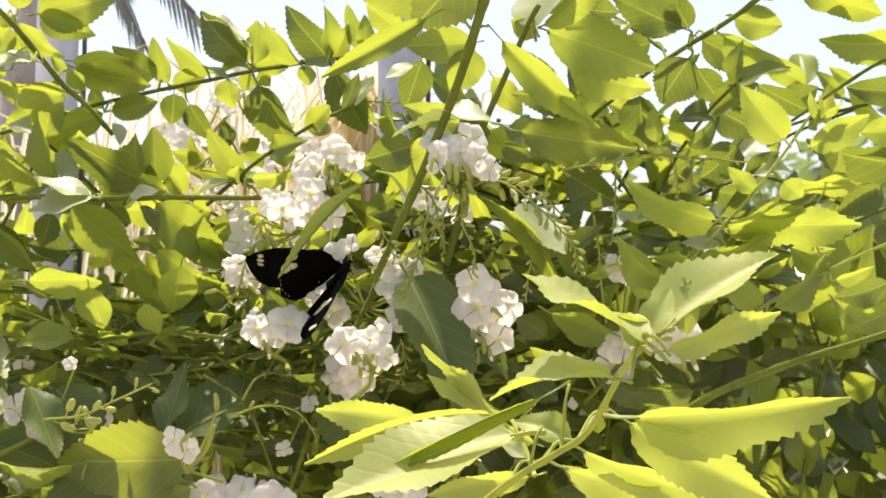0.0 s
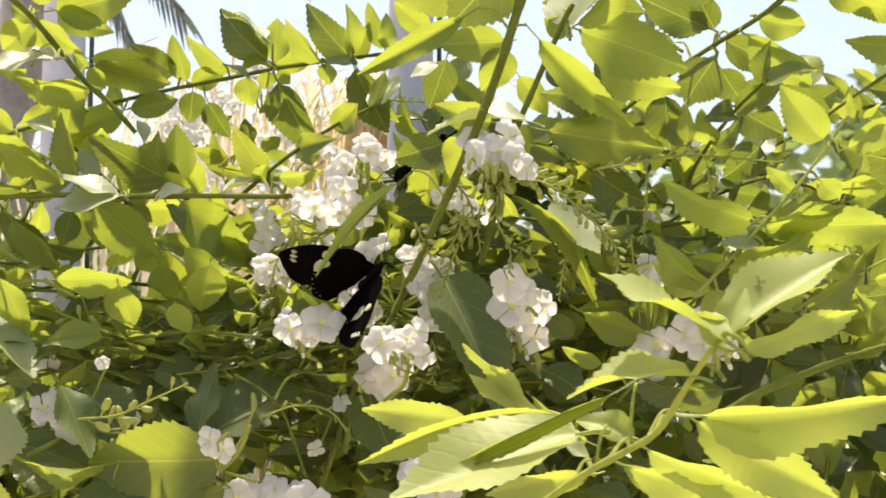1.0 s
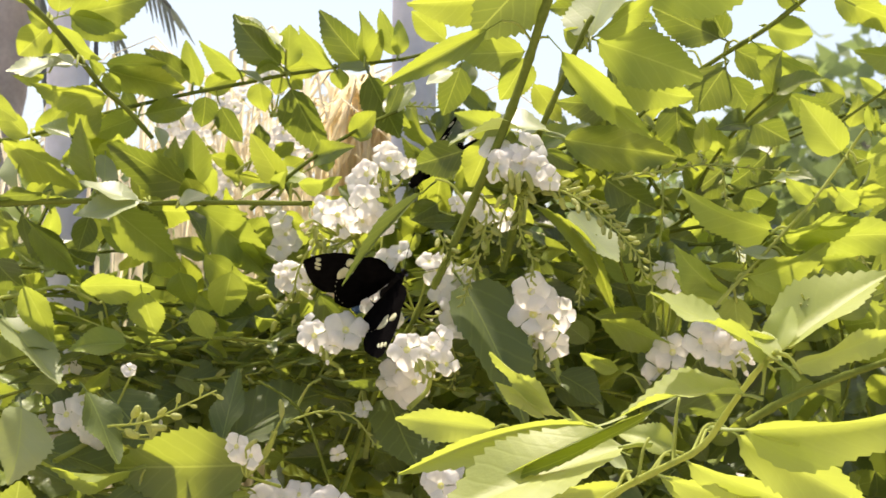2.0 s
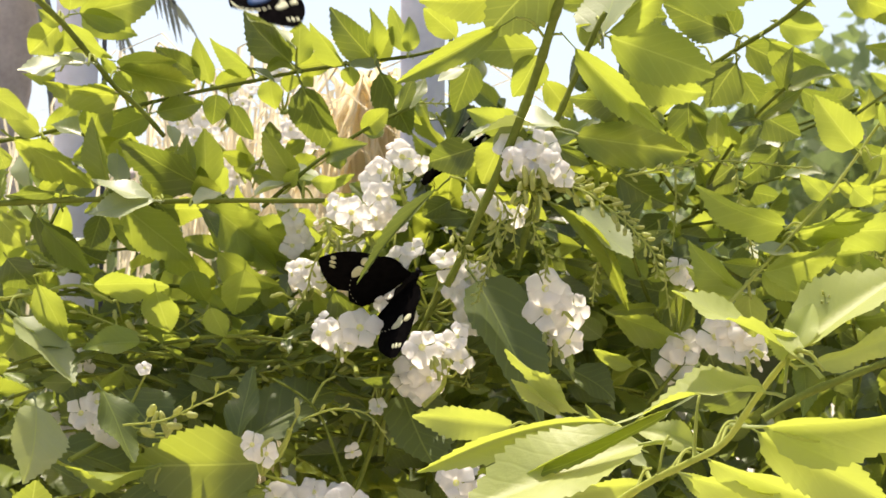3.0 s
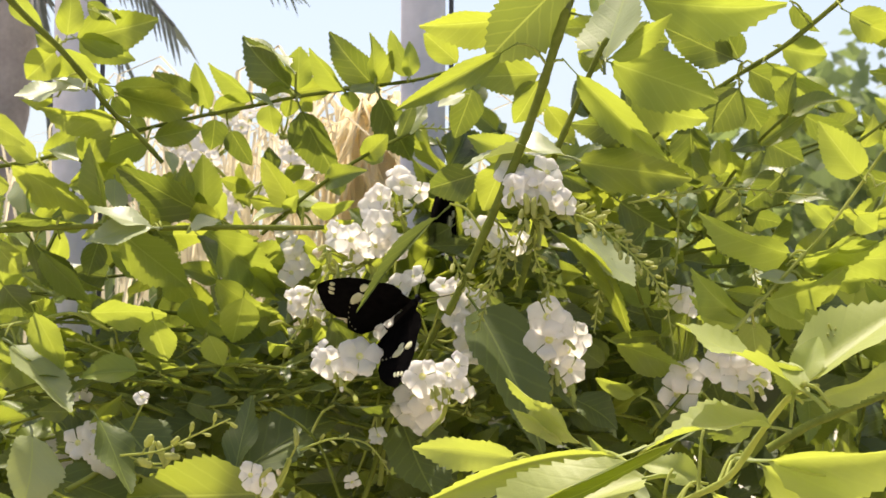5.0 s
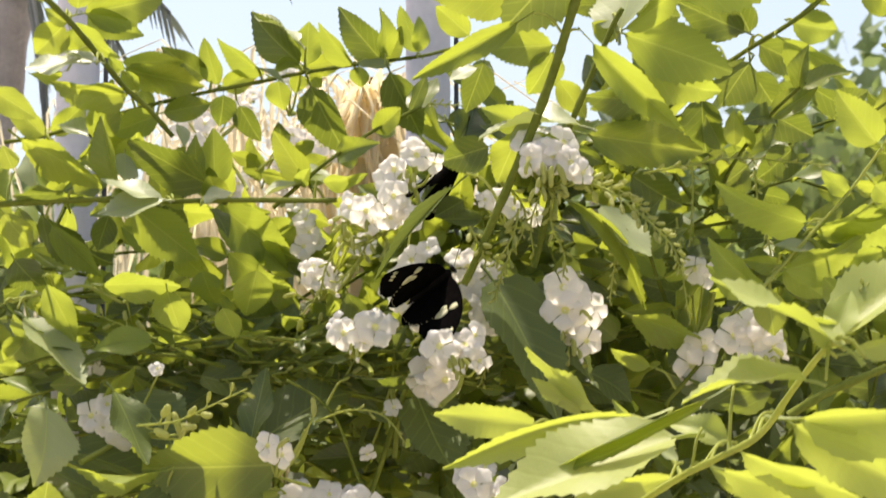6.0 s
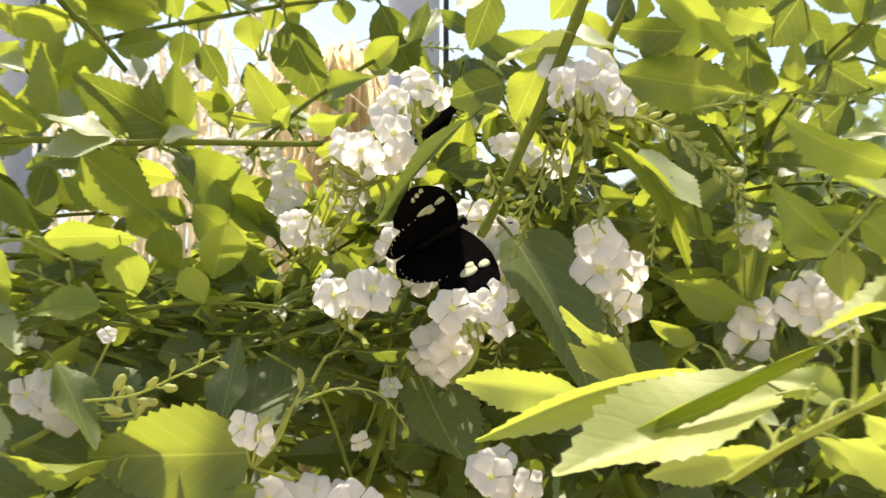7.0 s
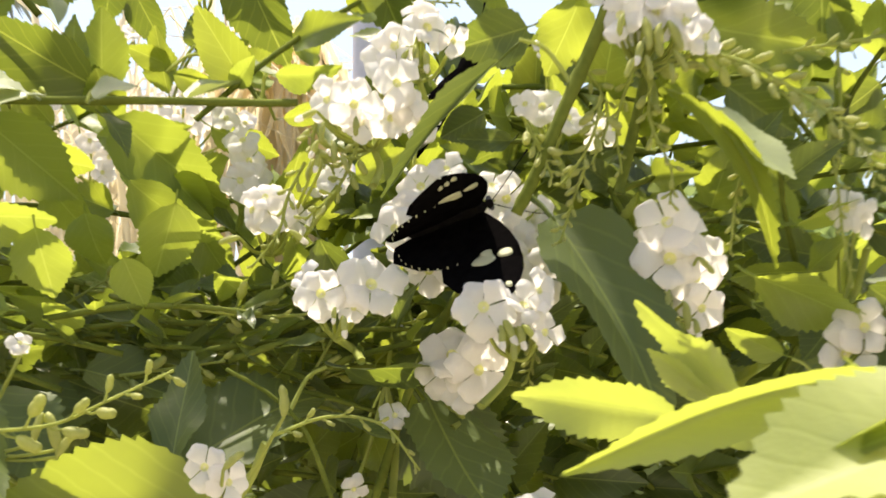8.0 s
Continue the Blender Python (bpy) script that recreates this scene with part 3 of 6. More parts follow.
leaf(b, (-0.1247, 0.8606, 1.4665), (-0.1459, 0.8628, 1.4584), 0.0132, -22, "b")
leaf(b, (-0.1000, 0.8392, 1.4336), (-0.1339, 0.8307, 1.4502), 0.0212, -41, "d")
leaf(b, (-0.1129, 0.8342, 1.4582), (-0.1098, 0.8299, 1.4487), 0.0072, -50, "s")
leaf(b, (-0.1000, 0.8568, 1.4353), (-0.0994, 0.8468, 1.4584), 0.0154, 22, "b")
leaf(b, (-0.1051, 0.8516, 1.4358), (-0.1088, 0.8423, 1.4535), 0.0106, -27, "m")
stalk(b, (-0.1138, 0.8165, 1.4245), (-0.1114, 0.8065, 1.4245), 0.0006)
leaf(b, (-0.1151, 0.8064, 1.4238), (-0.1417, 0.8055, 1.4189), 0.0186, 50, "s")
stalk(b, (-0.1167, 0.8165, 1.4245), (-0.1124, 0.8087, 1.4239), 0.0006)
leaf(b, (-0.1160, 0.8089, 1.4247), (-0.1414, 0.8099, 1.4303), 0.0161, 66, "s")
stalk(b, (-0.0991, 0.8162, 1.4247), (-0.1005, 0.8045, 1.4216), 0.0006)
leaf(b, (-0.0990, 0.8048, 1.4226), (-0.0885, 0.8072, 1.4292), 0.0108, -50, "s")
stalk(b, (-0.1237, 0.8166, 1.4247), (-0.1221, 0.8286, 1.4249), 0.0006)
leaf(b, (-0.1233, 0.8281, 1.4260), (-0.1312, 0.8249, 1.4336), 0.0099, -22, "m")
stalk(b, (-0.1441, 0.8170, 1.4251), (-0.1426, 0.8216, 1.4250), 0.0006)
leaf(b, (-0.1448, 0.8212, 1.4253), (-0.1610, 0.8185, 1.4278), 0.0083, -63, "b")
stalk(b, (-0.1555, 0.8173, 1.4247), (-0.1529, 0.8139, 1.4288), 0.0006)
leaf(b, (-0.1559, 0.8139, 1.4283), (-0.1771, 0.8143, 1.4251), 0.0118, -62, "d")
stalk(b, (-0.1283, 0.8167, 1.4248), (-0.1327, 0.8269, 1.4253), 0.0006)
leaf(b, (-0.1293, 0.8280, 1.4224), (-0.1044, 0.8356, 1.4016), 0.0215, 22, "b")
stalk(b, (-0.0962, 0.8162, 1.4248), (-0.0993, 0.8332, 1.4279), 0.0006)
leaf(b, (-0.0950, 0.8341, 1.4244), (-0.0648, 0.8405, 1.3996), 0.0211, 22, "b")
stalk(b, (-0.1668, 0.8176, 1.4243), (-0.1704, 0.8215, 1.4238), 0.0006)
leaf(b, (-0.1669, 0.8230, 1.4203), (-0.1421, 0.8340, 1.3954), 0.0203, 49, "d")
stalk(b, (-0.1611, 0.8175, 1.4246), (-0.1643, 0.8172, 1.4178), 0.0006)
leaf(b, (-0.1617, 0.8183, 1.4149), (-0.1429, 0.8260, 1.3940), 0.0145, 40, "b")
stalk(b, (-0.0991, 0.8162, 1.4247), (-0.0988, 0.8192, 1.4233), 0.0006)
leaf(b, (-0.0976, 0.8184, 1.4219), (-0.0889, 0.8124, 1.4118), 0.0076, -48, "o")
leaf(b, (-0.0896, 0.8402, 1.4214), (-0.0779, 0.8414, 1.4156), 0.0084, 22, "b")
leaf(b, (-0.1801, 0.8418, 1.4238), (-0.1742, 0.8486, 1.4099), 0.0112, 22, "d")
stalk(b, (-0.1593, 0.8174, 1.4246), (-0.1579, 0.8387, 1.4220), 0.0006)
leaf(b, (-0.1580, 0.8381, 1.4235), (-0.1584, 0.8335, 1.4337), 0.0072, -22, "b")
leaf(b, (-0.1705, 0.8518, 1.4294), (-0.1578, 0.8478, 1.4411), 0.0092, 31, "m")
stalk(b, (-0.1801, 0.8179, 1.4236), (-0.1799, 0.8324, 1.4381), 0.0006)
leaf(b, (-0.1805, 0.8318, 1.4394), (-0.1844, 0.8279, 1.4484), 0.0101, -22, "m")
leaf(b, (-0.1208, 0.8578, 1.4276), (-0.1115, 0.8608, 1.4182), 0.0097, 22, "d")
leaf(b, (-0.0694, 0.8518, 1.4260), (-0.0503, 0.8538, 1.4177), 0.0109, 44, "m")
leaf(b, (-0.0643, 0.8491, 1.4102), (-0.0501, 0.8515, 1.4032), 0.0096, 22, "m")
stalk(b, (-0.1820, 0.8180, 1.4235), (-0.1834, 0.8188, 1.4214), 0.0006)
leaf(b, (-0.1819, 0.8195, 1.4195), (-0.1712, 0.8244, 1.4060), 0.0136, 22, "m")
leaf(b, (-0.1440, 0.8525, 1.4223), (-0.1494, 0.8568, 1.4081), 0.0113, -22, "d")
leaf(b, (-0.1120, 0.8470, 1.4243), (-0.1213, 0.8445, 1.4348), 0.0074, -24, "m")
leaf(b, (-0.1245, 0.8523, 1.4079), (-0.1388, 0.8507, 1.4174), 0.0096, -22, "b")
b = branch(shrub, ((-0.1766, 0.8000, 1.3830), (-0.1586, 0.8000, 1.3864), (-0.1463, 0.8000, 1.3891), (-0.1384, 0.8000, 1.3865), (-0.1304, 0.8000, 1.3824)), 0.0008, mat=M_STEM)
stalk(b, (-0.1564, 0.8000, 1.3869), (-0.1588, 0.7841, 1.3918), 0.0006)
leaf(b, (-0.1574, 0.7856, 1.3889), (-0.1472, 0.7963, 1.3680), 0.0136, 22, "b")
stalk(b, (-0.1377, 0.8000, 1.3861), (-0.1410, 0.7909, 1.3885), 0.0006)
leaf(b, (-0.1366, 0.7906, 1.3887), (-0.1056, 0.7878, 1.3904), 0.0156, 49, "b")
leaf(b, (-0.1111, 0.7865, 1.3864), (-0.1069, 0.7943, 1.3698), 0.0162, 22, "b")
leaf(b, (-0.0902, 0.8160, 1.4037), (-0.0673, 0.8229, 1.3862), 0.0148, 39, "b")
stalk(b, (-0.1684, 0.8000, 1.3846), (-0.1704, 0.7947, 1.3798), 0.0006)
leaf(b, (-0.1667, 0.7927, 1.3763), (-0.1404, 0.7788, 1.3511), 0.0242, -65, "s")
stalk(b, (-0.1733, 0.8000, 1.3836), (-0.1757, 0.7946, 1.3816), 0.0006)
leaf(b, (-0.1723, 0.7954, 1.3782), (-0.1475, 0.8011, 1.3533), 0.0178, 53, "b")
leaf(b, (-0.1164, 0.7855, 1.3661), (-0.1399, 0.7841, 1.3656), 0.0123, 30, "p")
leaf(b, (-0.1448, 0.7969, 1.3502), (-0.1575, 0.7956, 1.3497), 0.0079, -22, "m")
leaf(b, (-0.1363, 0.7924, 1.3449), (-0.1230, 0.7888, 1.3564), 0.0093, 58, "m")
leaf(b, (-0.0776, 0.8025, 1.3957), (-0.0825, 0.8114, 1.3775), 0.0160, -22, "b")
leaf(b, (-0.0901, 0.7924, 1.3800), (-0.0848, 0.7972, 1.3681), 0.0111, 22, "b")
leaf(b, (-0.1764, 0.8171, 1.4009), (-0.1660, 0.8234, 1.3874), 0.0163, 22, "d")
leaf(b, (-0.1019, 0.8280, 1.3970), (-0.0977, 0.8326, 1.3832), 0.0138, 22, "b")
leaf(b, (-0.0718, 0.8310, 1.3926), (-0.0629, 0.8364, 1.3788), 0.0111, 22, "m")
stalk(b, (-0.1304, 0.8000, 1.3824), (-0.1293, 0.8189, 1.3754), 0.0006)
leaf(b, (-0.1315, 0.8195, 1.3746), (-0.1471, 0.8234, 1.3690), 0.0089, -37, "m")
leaf(b, (-0.1028, 0.8207, 1.3690), (-0.1209, 0.8182, 1.3735), 0.0094, -46, "b")
leaf(b, (-0.1250, 0.8285, 1.3830), (-0.1435, 0.8278, 1.3783), 0.0110, 38, "o")
leaf(b, (-0.1131, 0.8399, 1.4071), (-0.1020, 0.8465, 1.3932), 0.0128, 22, "b")
leaf(b, (-0.0799, 0.8391, 1.4095), (-0.0683, 0.8424, 1.3978), 0.0128, 22, "b")
stalk(b, (-0.1701, 0.8000, 1.3843), (-0.1659, 0.7995, 1.3700), 0.0006)
leaf(b, (-0.1673, 0.8002, 1.3685), (-0.1774, 0.8056, 1.3573), 0.0133, -22, "m")
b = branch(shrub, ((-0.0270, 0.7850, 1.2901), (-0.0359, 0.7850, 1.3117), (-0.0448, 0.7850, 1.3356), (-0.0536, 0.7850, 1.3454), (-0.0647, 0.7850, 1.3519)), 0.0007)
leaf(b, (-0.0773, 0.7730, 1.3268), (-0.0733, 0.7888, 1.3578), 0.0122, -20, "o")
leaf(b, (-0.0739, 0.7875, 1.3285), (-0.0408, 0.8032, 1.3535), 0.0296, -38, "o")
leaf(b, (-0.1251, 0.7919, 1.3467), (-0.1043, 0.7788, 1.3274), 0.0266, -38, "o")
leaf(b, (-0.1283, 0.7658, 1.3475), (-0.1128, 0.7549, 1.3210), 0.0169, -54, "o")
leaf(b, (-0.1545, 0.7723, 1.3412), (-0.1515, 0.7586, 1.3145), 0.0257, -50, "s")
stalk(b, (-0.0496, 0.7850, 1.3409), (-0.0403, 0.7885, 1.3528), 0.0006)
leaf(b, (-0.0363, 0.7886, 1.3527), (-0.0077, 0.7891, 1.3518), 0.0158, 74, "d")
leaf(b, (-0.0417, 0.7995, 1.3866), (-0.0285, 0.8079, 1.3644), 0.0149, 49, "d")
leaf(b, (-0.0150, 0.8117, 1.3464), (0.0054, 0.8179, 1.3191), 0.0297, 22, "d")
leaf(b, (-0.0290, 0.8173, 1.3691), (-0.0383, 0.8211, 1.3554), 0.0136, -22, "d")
b = branch(shrub, ((0.0520, 0.7520, 1.5150), (0.0482, 0.7536, 1.5023), (0.0429, 0.7552, 1.4854), (0.0376, 0.7569, 1.4684), (0.0302, 0.7585, 1.4481), (0.0227, 0.7601, 1.4300), (0.0152, 0.7618, 1.4130), (0.0078, 0.7634, 1.3959), (0.0035, 0.7650, 1.3874)), 0.0020)
stalk(b, (0.0415, 0.7557, 1.4807), (0.0294, 0.7492, 1.4883), 0.0006)
leaf(b, (0.0238, 0.7497, 1.4852), (-0.0161, 0.7535, 1.4635), 0.0098, -20, "m")
stalk(b, (0.0513, 0.7523, 1.5127), (0.0521, 0.7457, 1.5169), 0.0006)
leaf(b, (0.0479, 0.7478, 1.5130), (0.0180, 0.7630, 1.4854), 0.0278, -22, "d")
leaf(b, (0.0266, 0.7975, 1.5070), (-0.0080, 0.7989, 1.5036), 0.0181, -45, "m")
leaf(b, (0.0078, 0.8289, 1.4950), (-0.0062, 0.8232, 1.5068), 0.0116, -22, "m")
leaf(b, (0.0396, 0.7891, 1.4837), (0.0129, 0.7907, 1.4823), 0.0152, -22, "m")
leaf(b, (0.0397, 0.7905, 1.4812), (0.0309, 0.7967, 1.4640), 0.0152, -22, "m")
leaf(b, (0.0341, 0.7981, 1.4529), (0.0116, 0.7950, 1.4583), 0.0133, -22, "b")
leaf(b, (0.0488, 0.7677, 1.4487), (0.0102, 0.7704, 1.4533), 0.0241, 73, "s")
stalk(b, (0.0302, 0.7585, 1.4481), (0.0320, 0.7699, 1.4504), 0.0006)
leaf(b, (0.0306, 0.7693, 1.4493), (0.0211, 0.7650, 1.4409), 0.0089, 50, "s")
leaf(b, (0.0264, 0.7975, 1.4510), (0.0184, 0.8038, 1.4304), 0.0164, -22, "m")
leaf(b, (0.0148, 0.8142, 1.4466), (-0.0054, 0.8172, 1.4404), 0.0162, -22, "d")
leaf(b, (0.0144, 0.8517, 1.4878), (0.0072, 0.8592, 1.4674), 0.0147, -22, "d")
leaf(b, (0.0111, 0.8468, 1.4846), (-0.0004, 0.8448, 1.4794), 0.0108, 50, "s")
stalk(b, (0.0415, 0.7557, 1.4807), (0.0469, 0.7529, 1.4828), 0.0006)
leaf(b, (0.0520, 0.7546, 1.4779), (0.0884, 0.7667, 1.4434), 0.0124, 20, "b")
stalk(b, (0.0173, 0.7613, 1.4176), (0.0043, 0.7621, 1.4294), 0.0006)
leaf(b, (0.0000, 0.7600, 1.4244), (-0.0305, 0.7447, 1.3885), 0.0050, 20, "o", 0.02)
stalk(b, (0.0220, 0.7603, 1.4285), (0.0374, 0.7718, 1.4276), 0.0006)
leaf(b, (0.0421, 0.7745, 1.4214), (0.0757, 0.7941, 1.3773), 0.0071, 20, "m", -0.14)
leaf(b, (0.0154, 0.7848, 1.3905), (0.0412, 0.7564, 1.3411), 0.0268, -20, "o")
leaf(b, (0.0309, 0.7902, 1.3830), (0.0545, 0.7782, 1.3555), 0.0161, -20, "o")
leaf(b, (-0.0156, 0.8174, 1.4335), (-0.0247, 0.8146, 1.4401), 0.0082, -22, "d")
leaf(b, (0.0051, 0.8296, 1.4265), (-0.0066, 0.8335, 1.4198), 0.0110, -22, "d")
leaf(b, (-0.0300, 0.8326, 1.4091), (-0.0159, 0.8295, 1.4159), 0.0094, 22, "m")
leaf(b, (-0.0019, 0.8324, 1.4138), (-0.0114, 0.8359, 1.4070), 0.0072, -22, "m")
b = branch(shrub, ((0.0306, 0.7750, 1.3944), (0.0360, 0.7750, 1.4162), (0.0404, 0.7750, 1.4359), (0.0452, 0.7750, 1.4502), (0.0513, 0.7750, 1.4645), (0.0580, 0.7750, 1.4800), (0.0624, 0.7750, 1.4900), (0.0655, 0.7750, 1.4955)), 0.0014)
stalk(b, (0.0635, 0.7750, 1.4920), (0.0620, 0.7929, 1.4911), 0.0006)
leaf(b, (0.0681, 0.7936, 1.4892), (0.1112, 0.7986, 1.4757), 0.0243, 22, "b")
leaf(b, (0.0777, 0.8077, 1.4785), (0.1105, 0.8160, 1.4650), 0.0182, 38, "b")
stalk(b, (0.0629, 0.7750, 1.4910), (0.0638, 0.7815, 1.4863), 0.0006)
leaf(b, (0.0672, 0.7810, 1.4886), (0.0916, 0.7773, 1.5049), 0.0148, 59, "b")
stalk(b, (0.0616, 0.7750, 1.4882), (0.0634, 0.7746, 1.4823), 0.0006)
leaf(b, (0.0647, 0.7768, 1.4870), (0.0739, 0.7922, 1.5201), 0.0320, -50, "s")
stalk(b, (0.0612, 0.7750, 1.4873), (0.0656, 0.7867, 1.4851), 0.0006)
leaf(b, (0.0642, 0.7864, 1.4859), (0.0546, 0.7842, 1.4918), 0.0094, -22, "m")
leaf(b, (0.0816, 0.7976, 1.5153), (0.1422, 0.8015, 1.5092), 0.0220, 38, "b")
leaf(b, (0.0802, 0.8270, 1.4686), (0.0535, 0.8247, 1.4684), 0.0148, -43, "d")
leaf(b, (0.0566, 0.8316, 1.4543), (0.1050, 0.8293, 1.4461), 0.0210, 22, "m")
leaf(b, (0.1068, 0.8476, 1.4717), (0.1083, 0.8542, 1.4489), 0.0175, 22, "d")
leaf(b, (0.1113, 0.7923, 1.4442), (0.1099, 0.7859, 1.4572), 0.0076, -30, "m")
leaf(b, (0.1152, 0.8471, 1.4505), (0.1076, 0.8431, 1.4639), 0.0101, -22, "m")
leaf(b, (0.0577, 0.7877, 1.4200), (0.0745, 0.7790, 1.3973), 0.0212, -50, "s")
leaf(b, (0.0453, 0.8410, 1.4789), (0.0576, 0.8485, 1.4643), 0.0112, 22, "m")
leaf(b, (0.0496, 0.8327, 1.4492), (0.0639, 0.8357, 1.4425), 0.0088, 29, "d")
leaf(b, (0.0761, 0.8418, 1.4384), (0.0975, 0.8444, 1.4244), 0.0168, 22, "d")
leaf(b, (0.0787, 0.8416, 1.5079), (0.0979, 0.8426, 1.5056), 0.0168, 22, "d")
leaf(b, (0.0697, 0.8513, 1.4732), (0.0820, 0.8550, 1.4591), 0.0113, 22, "d")
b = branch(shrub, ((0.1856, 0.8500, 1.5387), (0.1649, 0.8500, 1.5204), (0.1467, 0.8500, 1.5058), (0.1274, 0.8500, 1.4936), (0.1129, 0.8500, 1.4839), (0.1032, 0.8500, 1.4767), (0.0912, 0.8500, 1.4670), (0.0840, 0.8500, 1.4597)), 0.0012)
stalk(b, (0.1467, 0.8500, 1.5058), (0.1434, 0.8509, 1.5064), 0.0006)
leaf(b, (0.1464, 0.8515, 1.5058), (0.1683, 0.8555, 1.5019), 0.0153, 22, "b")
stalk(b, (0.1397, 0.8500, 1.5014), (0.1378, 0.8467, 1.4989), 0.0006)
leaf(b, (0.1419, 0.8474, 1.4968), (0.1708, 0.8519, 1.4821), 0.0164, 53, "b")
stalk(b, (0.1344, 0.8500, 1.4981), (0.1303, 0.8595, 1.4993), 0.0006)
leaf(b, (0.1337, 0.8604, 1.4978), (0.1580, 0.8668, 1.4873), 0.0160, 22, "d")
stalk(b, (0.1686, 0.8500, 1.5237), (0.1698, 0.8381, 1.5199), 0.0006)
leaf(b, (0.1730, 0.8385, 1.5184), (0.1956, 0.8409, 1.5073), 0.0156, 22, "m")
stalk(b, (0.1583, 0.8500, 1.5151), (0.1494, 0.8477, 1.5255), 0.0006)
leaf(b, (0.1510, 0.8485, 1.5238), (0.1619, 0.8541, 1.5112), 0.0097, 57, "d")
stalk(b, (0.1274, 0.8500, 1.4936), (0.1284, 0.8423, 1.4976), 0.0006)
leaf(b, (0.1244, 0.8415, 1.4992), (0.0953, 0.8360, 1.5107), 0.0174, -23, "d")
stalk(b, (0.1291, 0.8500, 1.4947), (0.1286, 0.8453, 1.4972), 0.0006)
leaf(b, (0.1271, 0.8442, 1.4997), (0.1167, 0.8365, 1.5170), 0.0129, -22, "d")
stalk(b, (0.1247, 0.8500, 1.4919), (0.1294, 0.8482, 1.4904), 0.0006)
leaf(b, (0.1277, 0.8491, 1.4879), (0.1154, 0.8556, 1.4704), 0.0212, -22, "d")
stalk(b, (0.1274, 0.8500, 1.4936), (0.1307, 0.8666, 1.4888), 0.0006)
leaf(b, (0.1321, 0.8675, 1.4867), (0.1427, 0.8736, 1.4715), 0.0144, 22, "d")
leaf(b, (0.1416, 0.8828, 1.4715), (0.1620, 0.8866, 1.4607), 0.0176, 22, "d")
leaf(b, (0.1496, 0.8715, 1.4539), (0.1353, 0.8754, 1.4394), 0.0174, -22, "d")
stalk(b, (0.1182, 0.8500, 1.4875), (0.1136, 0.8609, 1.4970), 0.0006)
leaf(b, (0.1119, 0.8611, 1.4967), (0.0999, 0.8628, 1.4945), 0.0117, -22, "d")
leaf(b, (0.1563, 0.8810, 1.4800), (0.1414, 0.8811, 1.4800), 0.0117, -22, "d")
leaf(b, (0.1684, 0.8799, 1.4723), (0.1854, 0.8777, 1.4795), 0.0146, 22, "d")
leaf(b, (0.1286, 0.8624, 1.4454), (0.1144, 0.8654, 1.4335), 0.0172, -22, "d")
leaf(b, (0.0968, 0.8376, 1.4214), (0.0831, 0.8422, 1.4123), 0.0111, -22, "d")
b = branch(shrub, ((0.1089, 0.7450, 1.3804), (0.1216, 0.7450, 1.3940), (0.1332, 0.7450, 1.4066), (0.1448, 0.7450, 1.4192), (0.1560, 0.7450, 1.4339), (0.1639, 0.7450, 1.4455), (0.1703, 0.7450, 1.4529)), 0.0007, mat=M_STEM)
stalk(b, (0.1582, 0.7450, 1.4371), (0.1579, 0.7415, 1.4356), 0.0006)
leaf(b, (0.1556, 0.7405, 1.4382), (0.1392, 0.7332, 1.4567), 0.0153, -22, "b")
stalk(b, (0.1342, 0.7450, 1.4077), (0.1372, 0.7549, 1.4086), 0.0006)
leaf(b, (0.1322, 0.7547, 1.4100), (0.0966, 0.7527, 1.4200), 0.0185, -53, "b")
stalk(b, (0.1332, 0.7450, 1.4066), (0.1295, 0.7488, 1.4048), 0.0006)
leaf(b, (0.1337, 0.7481, 1.4058), (0.1632, 0.7436, 1.4128), 0.0153, 49, "b")
stalk(b, (0.1147, 0.7450, 1.3866), (0.1192, 0.7590, 1.3826), 0.0006)
leaf(b, (0.1160, 0.7582, 1.3847), (0.0931, 0.7528, 1.4001), 0.0141, -46, "b")
stalk(b, (0.1147, 0.7450, 1.3866), (0.1199, 0.7645, 1.3832), 0.0006)
leaf(b, (0.1168, 0.7639, 1.3841), (0.0946, 0.7598, 1.3907), 0.0117, -47, "b")
stalk(b, (0.1226, 0.7450, 1.3952), (0.1261, 0.7610, 1.3945), 0.0006)
leaf(b, (0.1240, 0.7611, 1.3947), (0.1086, 0.7622, 1.3964), 0.0081, -29, "m")
stalk(b, (0.1226, 0.7450, 1.3952), (0.1212, 0.7580, 1.3953), 0.0006)
leaf(b, (0.1236, 0.7588, 1.3937), (0.1407, 0.7643, 1.3821), 0.0116, 22, "b")
stalk(b, (0.1204, 0.7450, 1.3928), (0.1172, 0.7475, 1.3907), 0.0006)
leaf(b, (0.1219, 0.7475, 1.3918), (0.1552, 0.7473, 1.3999), 0.0171, 43, "b")
stalk(b, (0.1300, 0.7450, 1.4032), (0.1357, 0.7455, 1.3985), 0.0006)
leaf(b, (0.1336, 0.7455, 1.3989), (0.1182, 0.7459, 1.4014), 0.0096, 55, "s")
leaf(b, (0.1196, 0.7683, 1.3856), (0.1222, 0.7730, 1.3681), 0.0133, 22, "m")
stalk(b, (0.1596, 0.7450, 1.4392), (0.1615, 0.7406, 1.4336), 0.0006)
leaf(b, (0.1645, 0.7399, 1.4352), (0.1857, 0.7347, 1.4462), 0.0122, 32, "b")
stalk(b, (0.1662, 0.7450, 1.4482), (0.1688, 0.7406, 1.4447), 0.0006)
leaf(b, (0.1682, 0.7400, 1.4459), (0.1642, 0.7361, 1.4547), 0.0052, -52, "b")
stalk(b, (0.1657, 0.7450, 1.4475), (0.1671, 0.7413, 1.4444), 0.0006)
leaf(b, (0.1673, 0.7409, 1.4457), (0.1684, 0.7381, 1.4543), 0.0048, 55, "m")
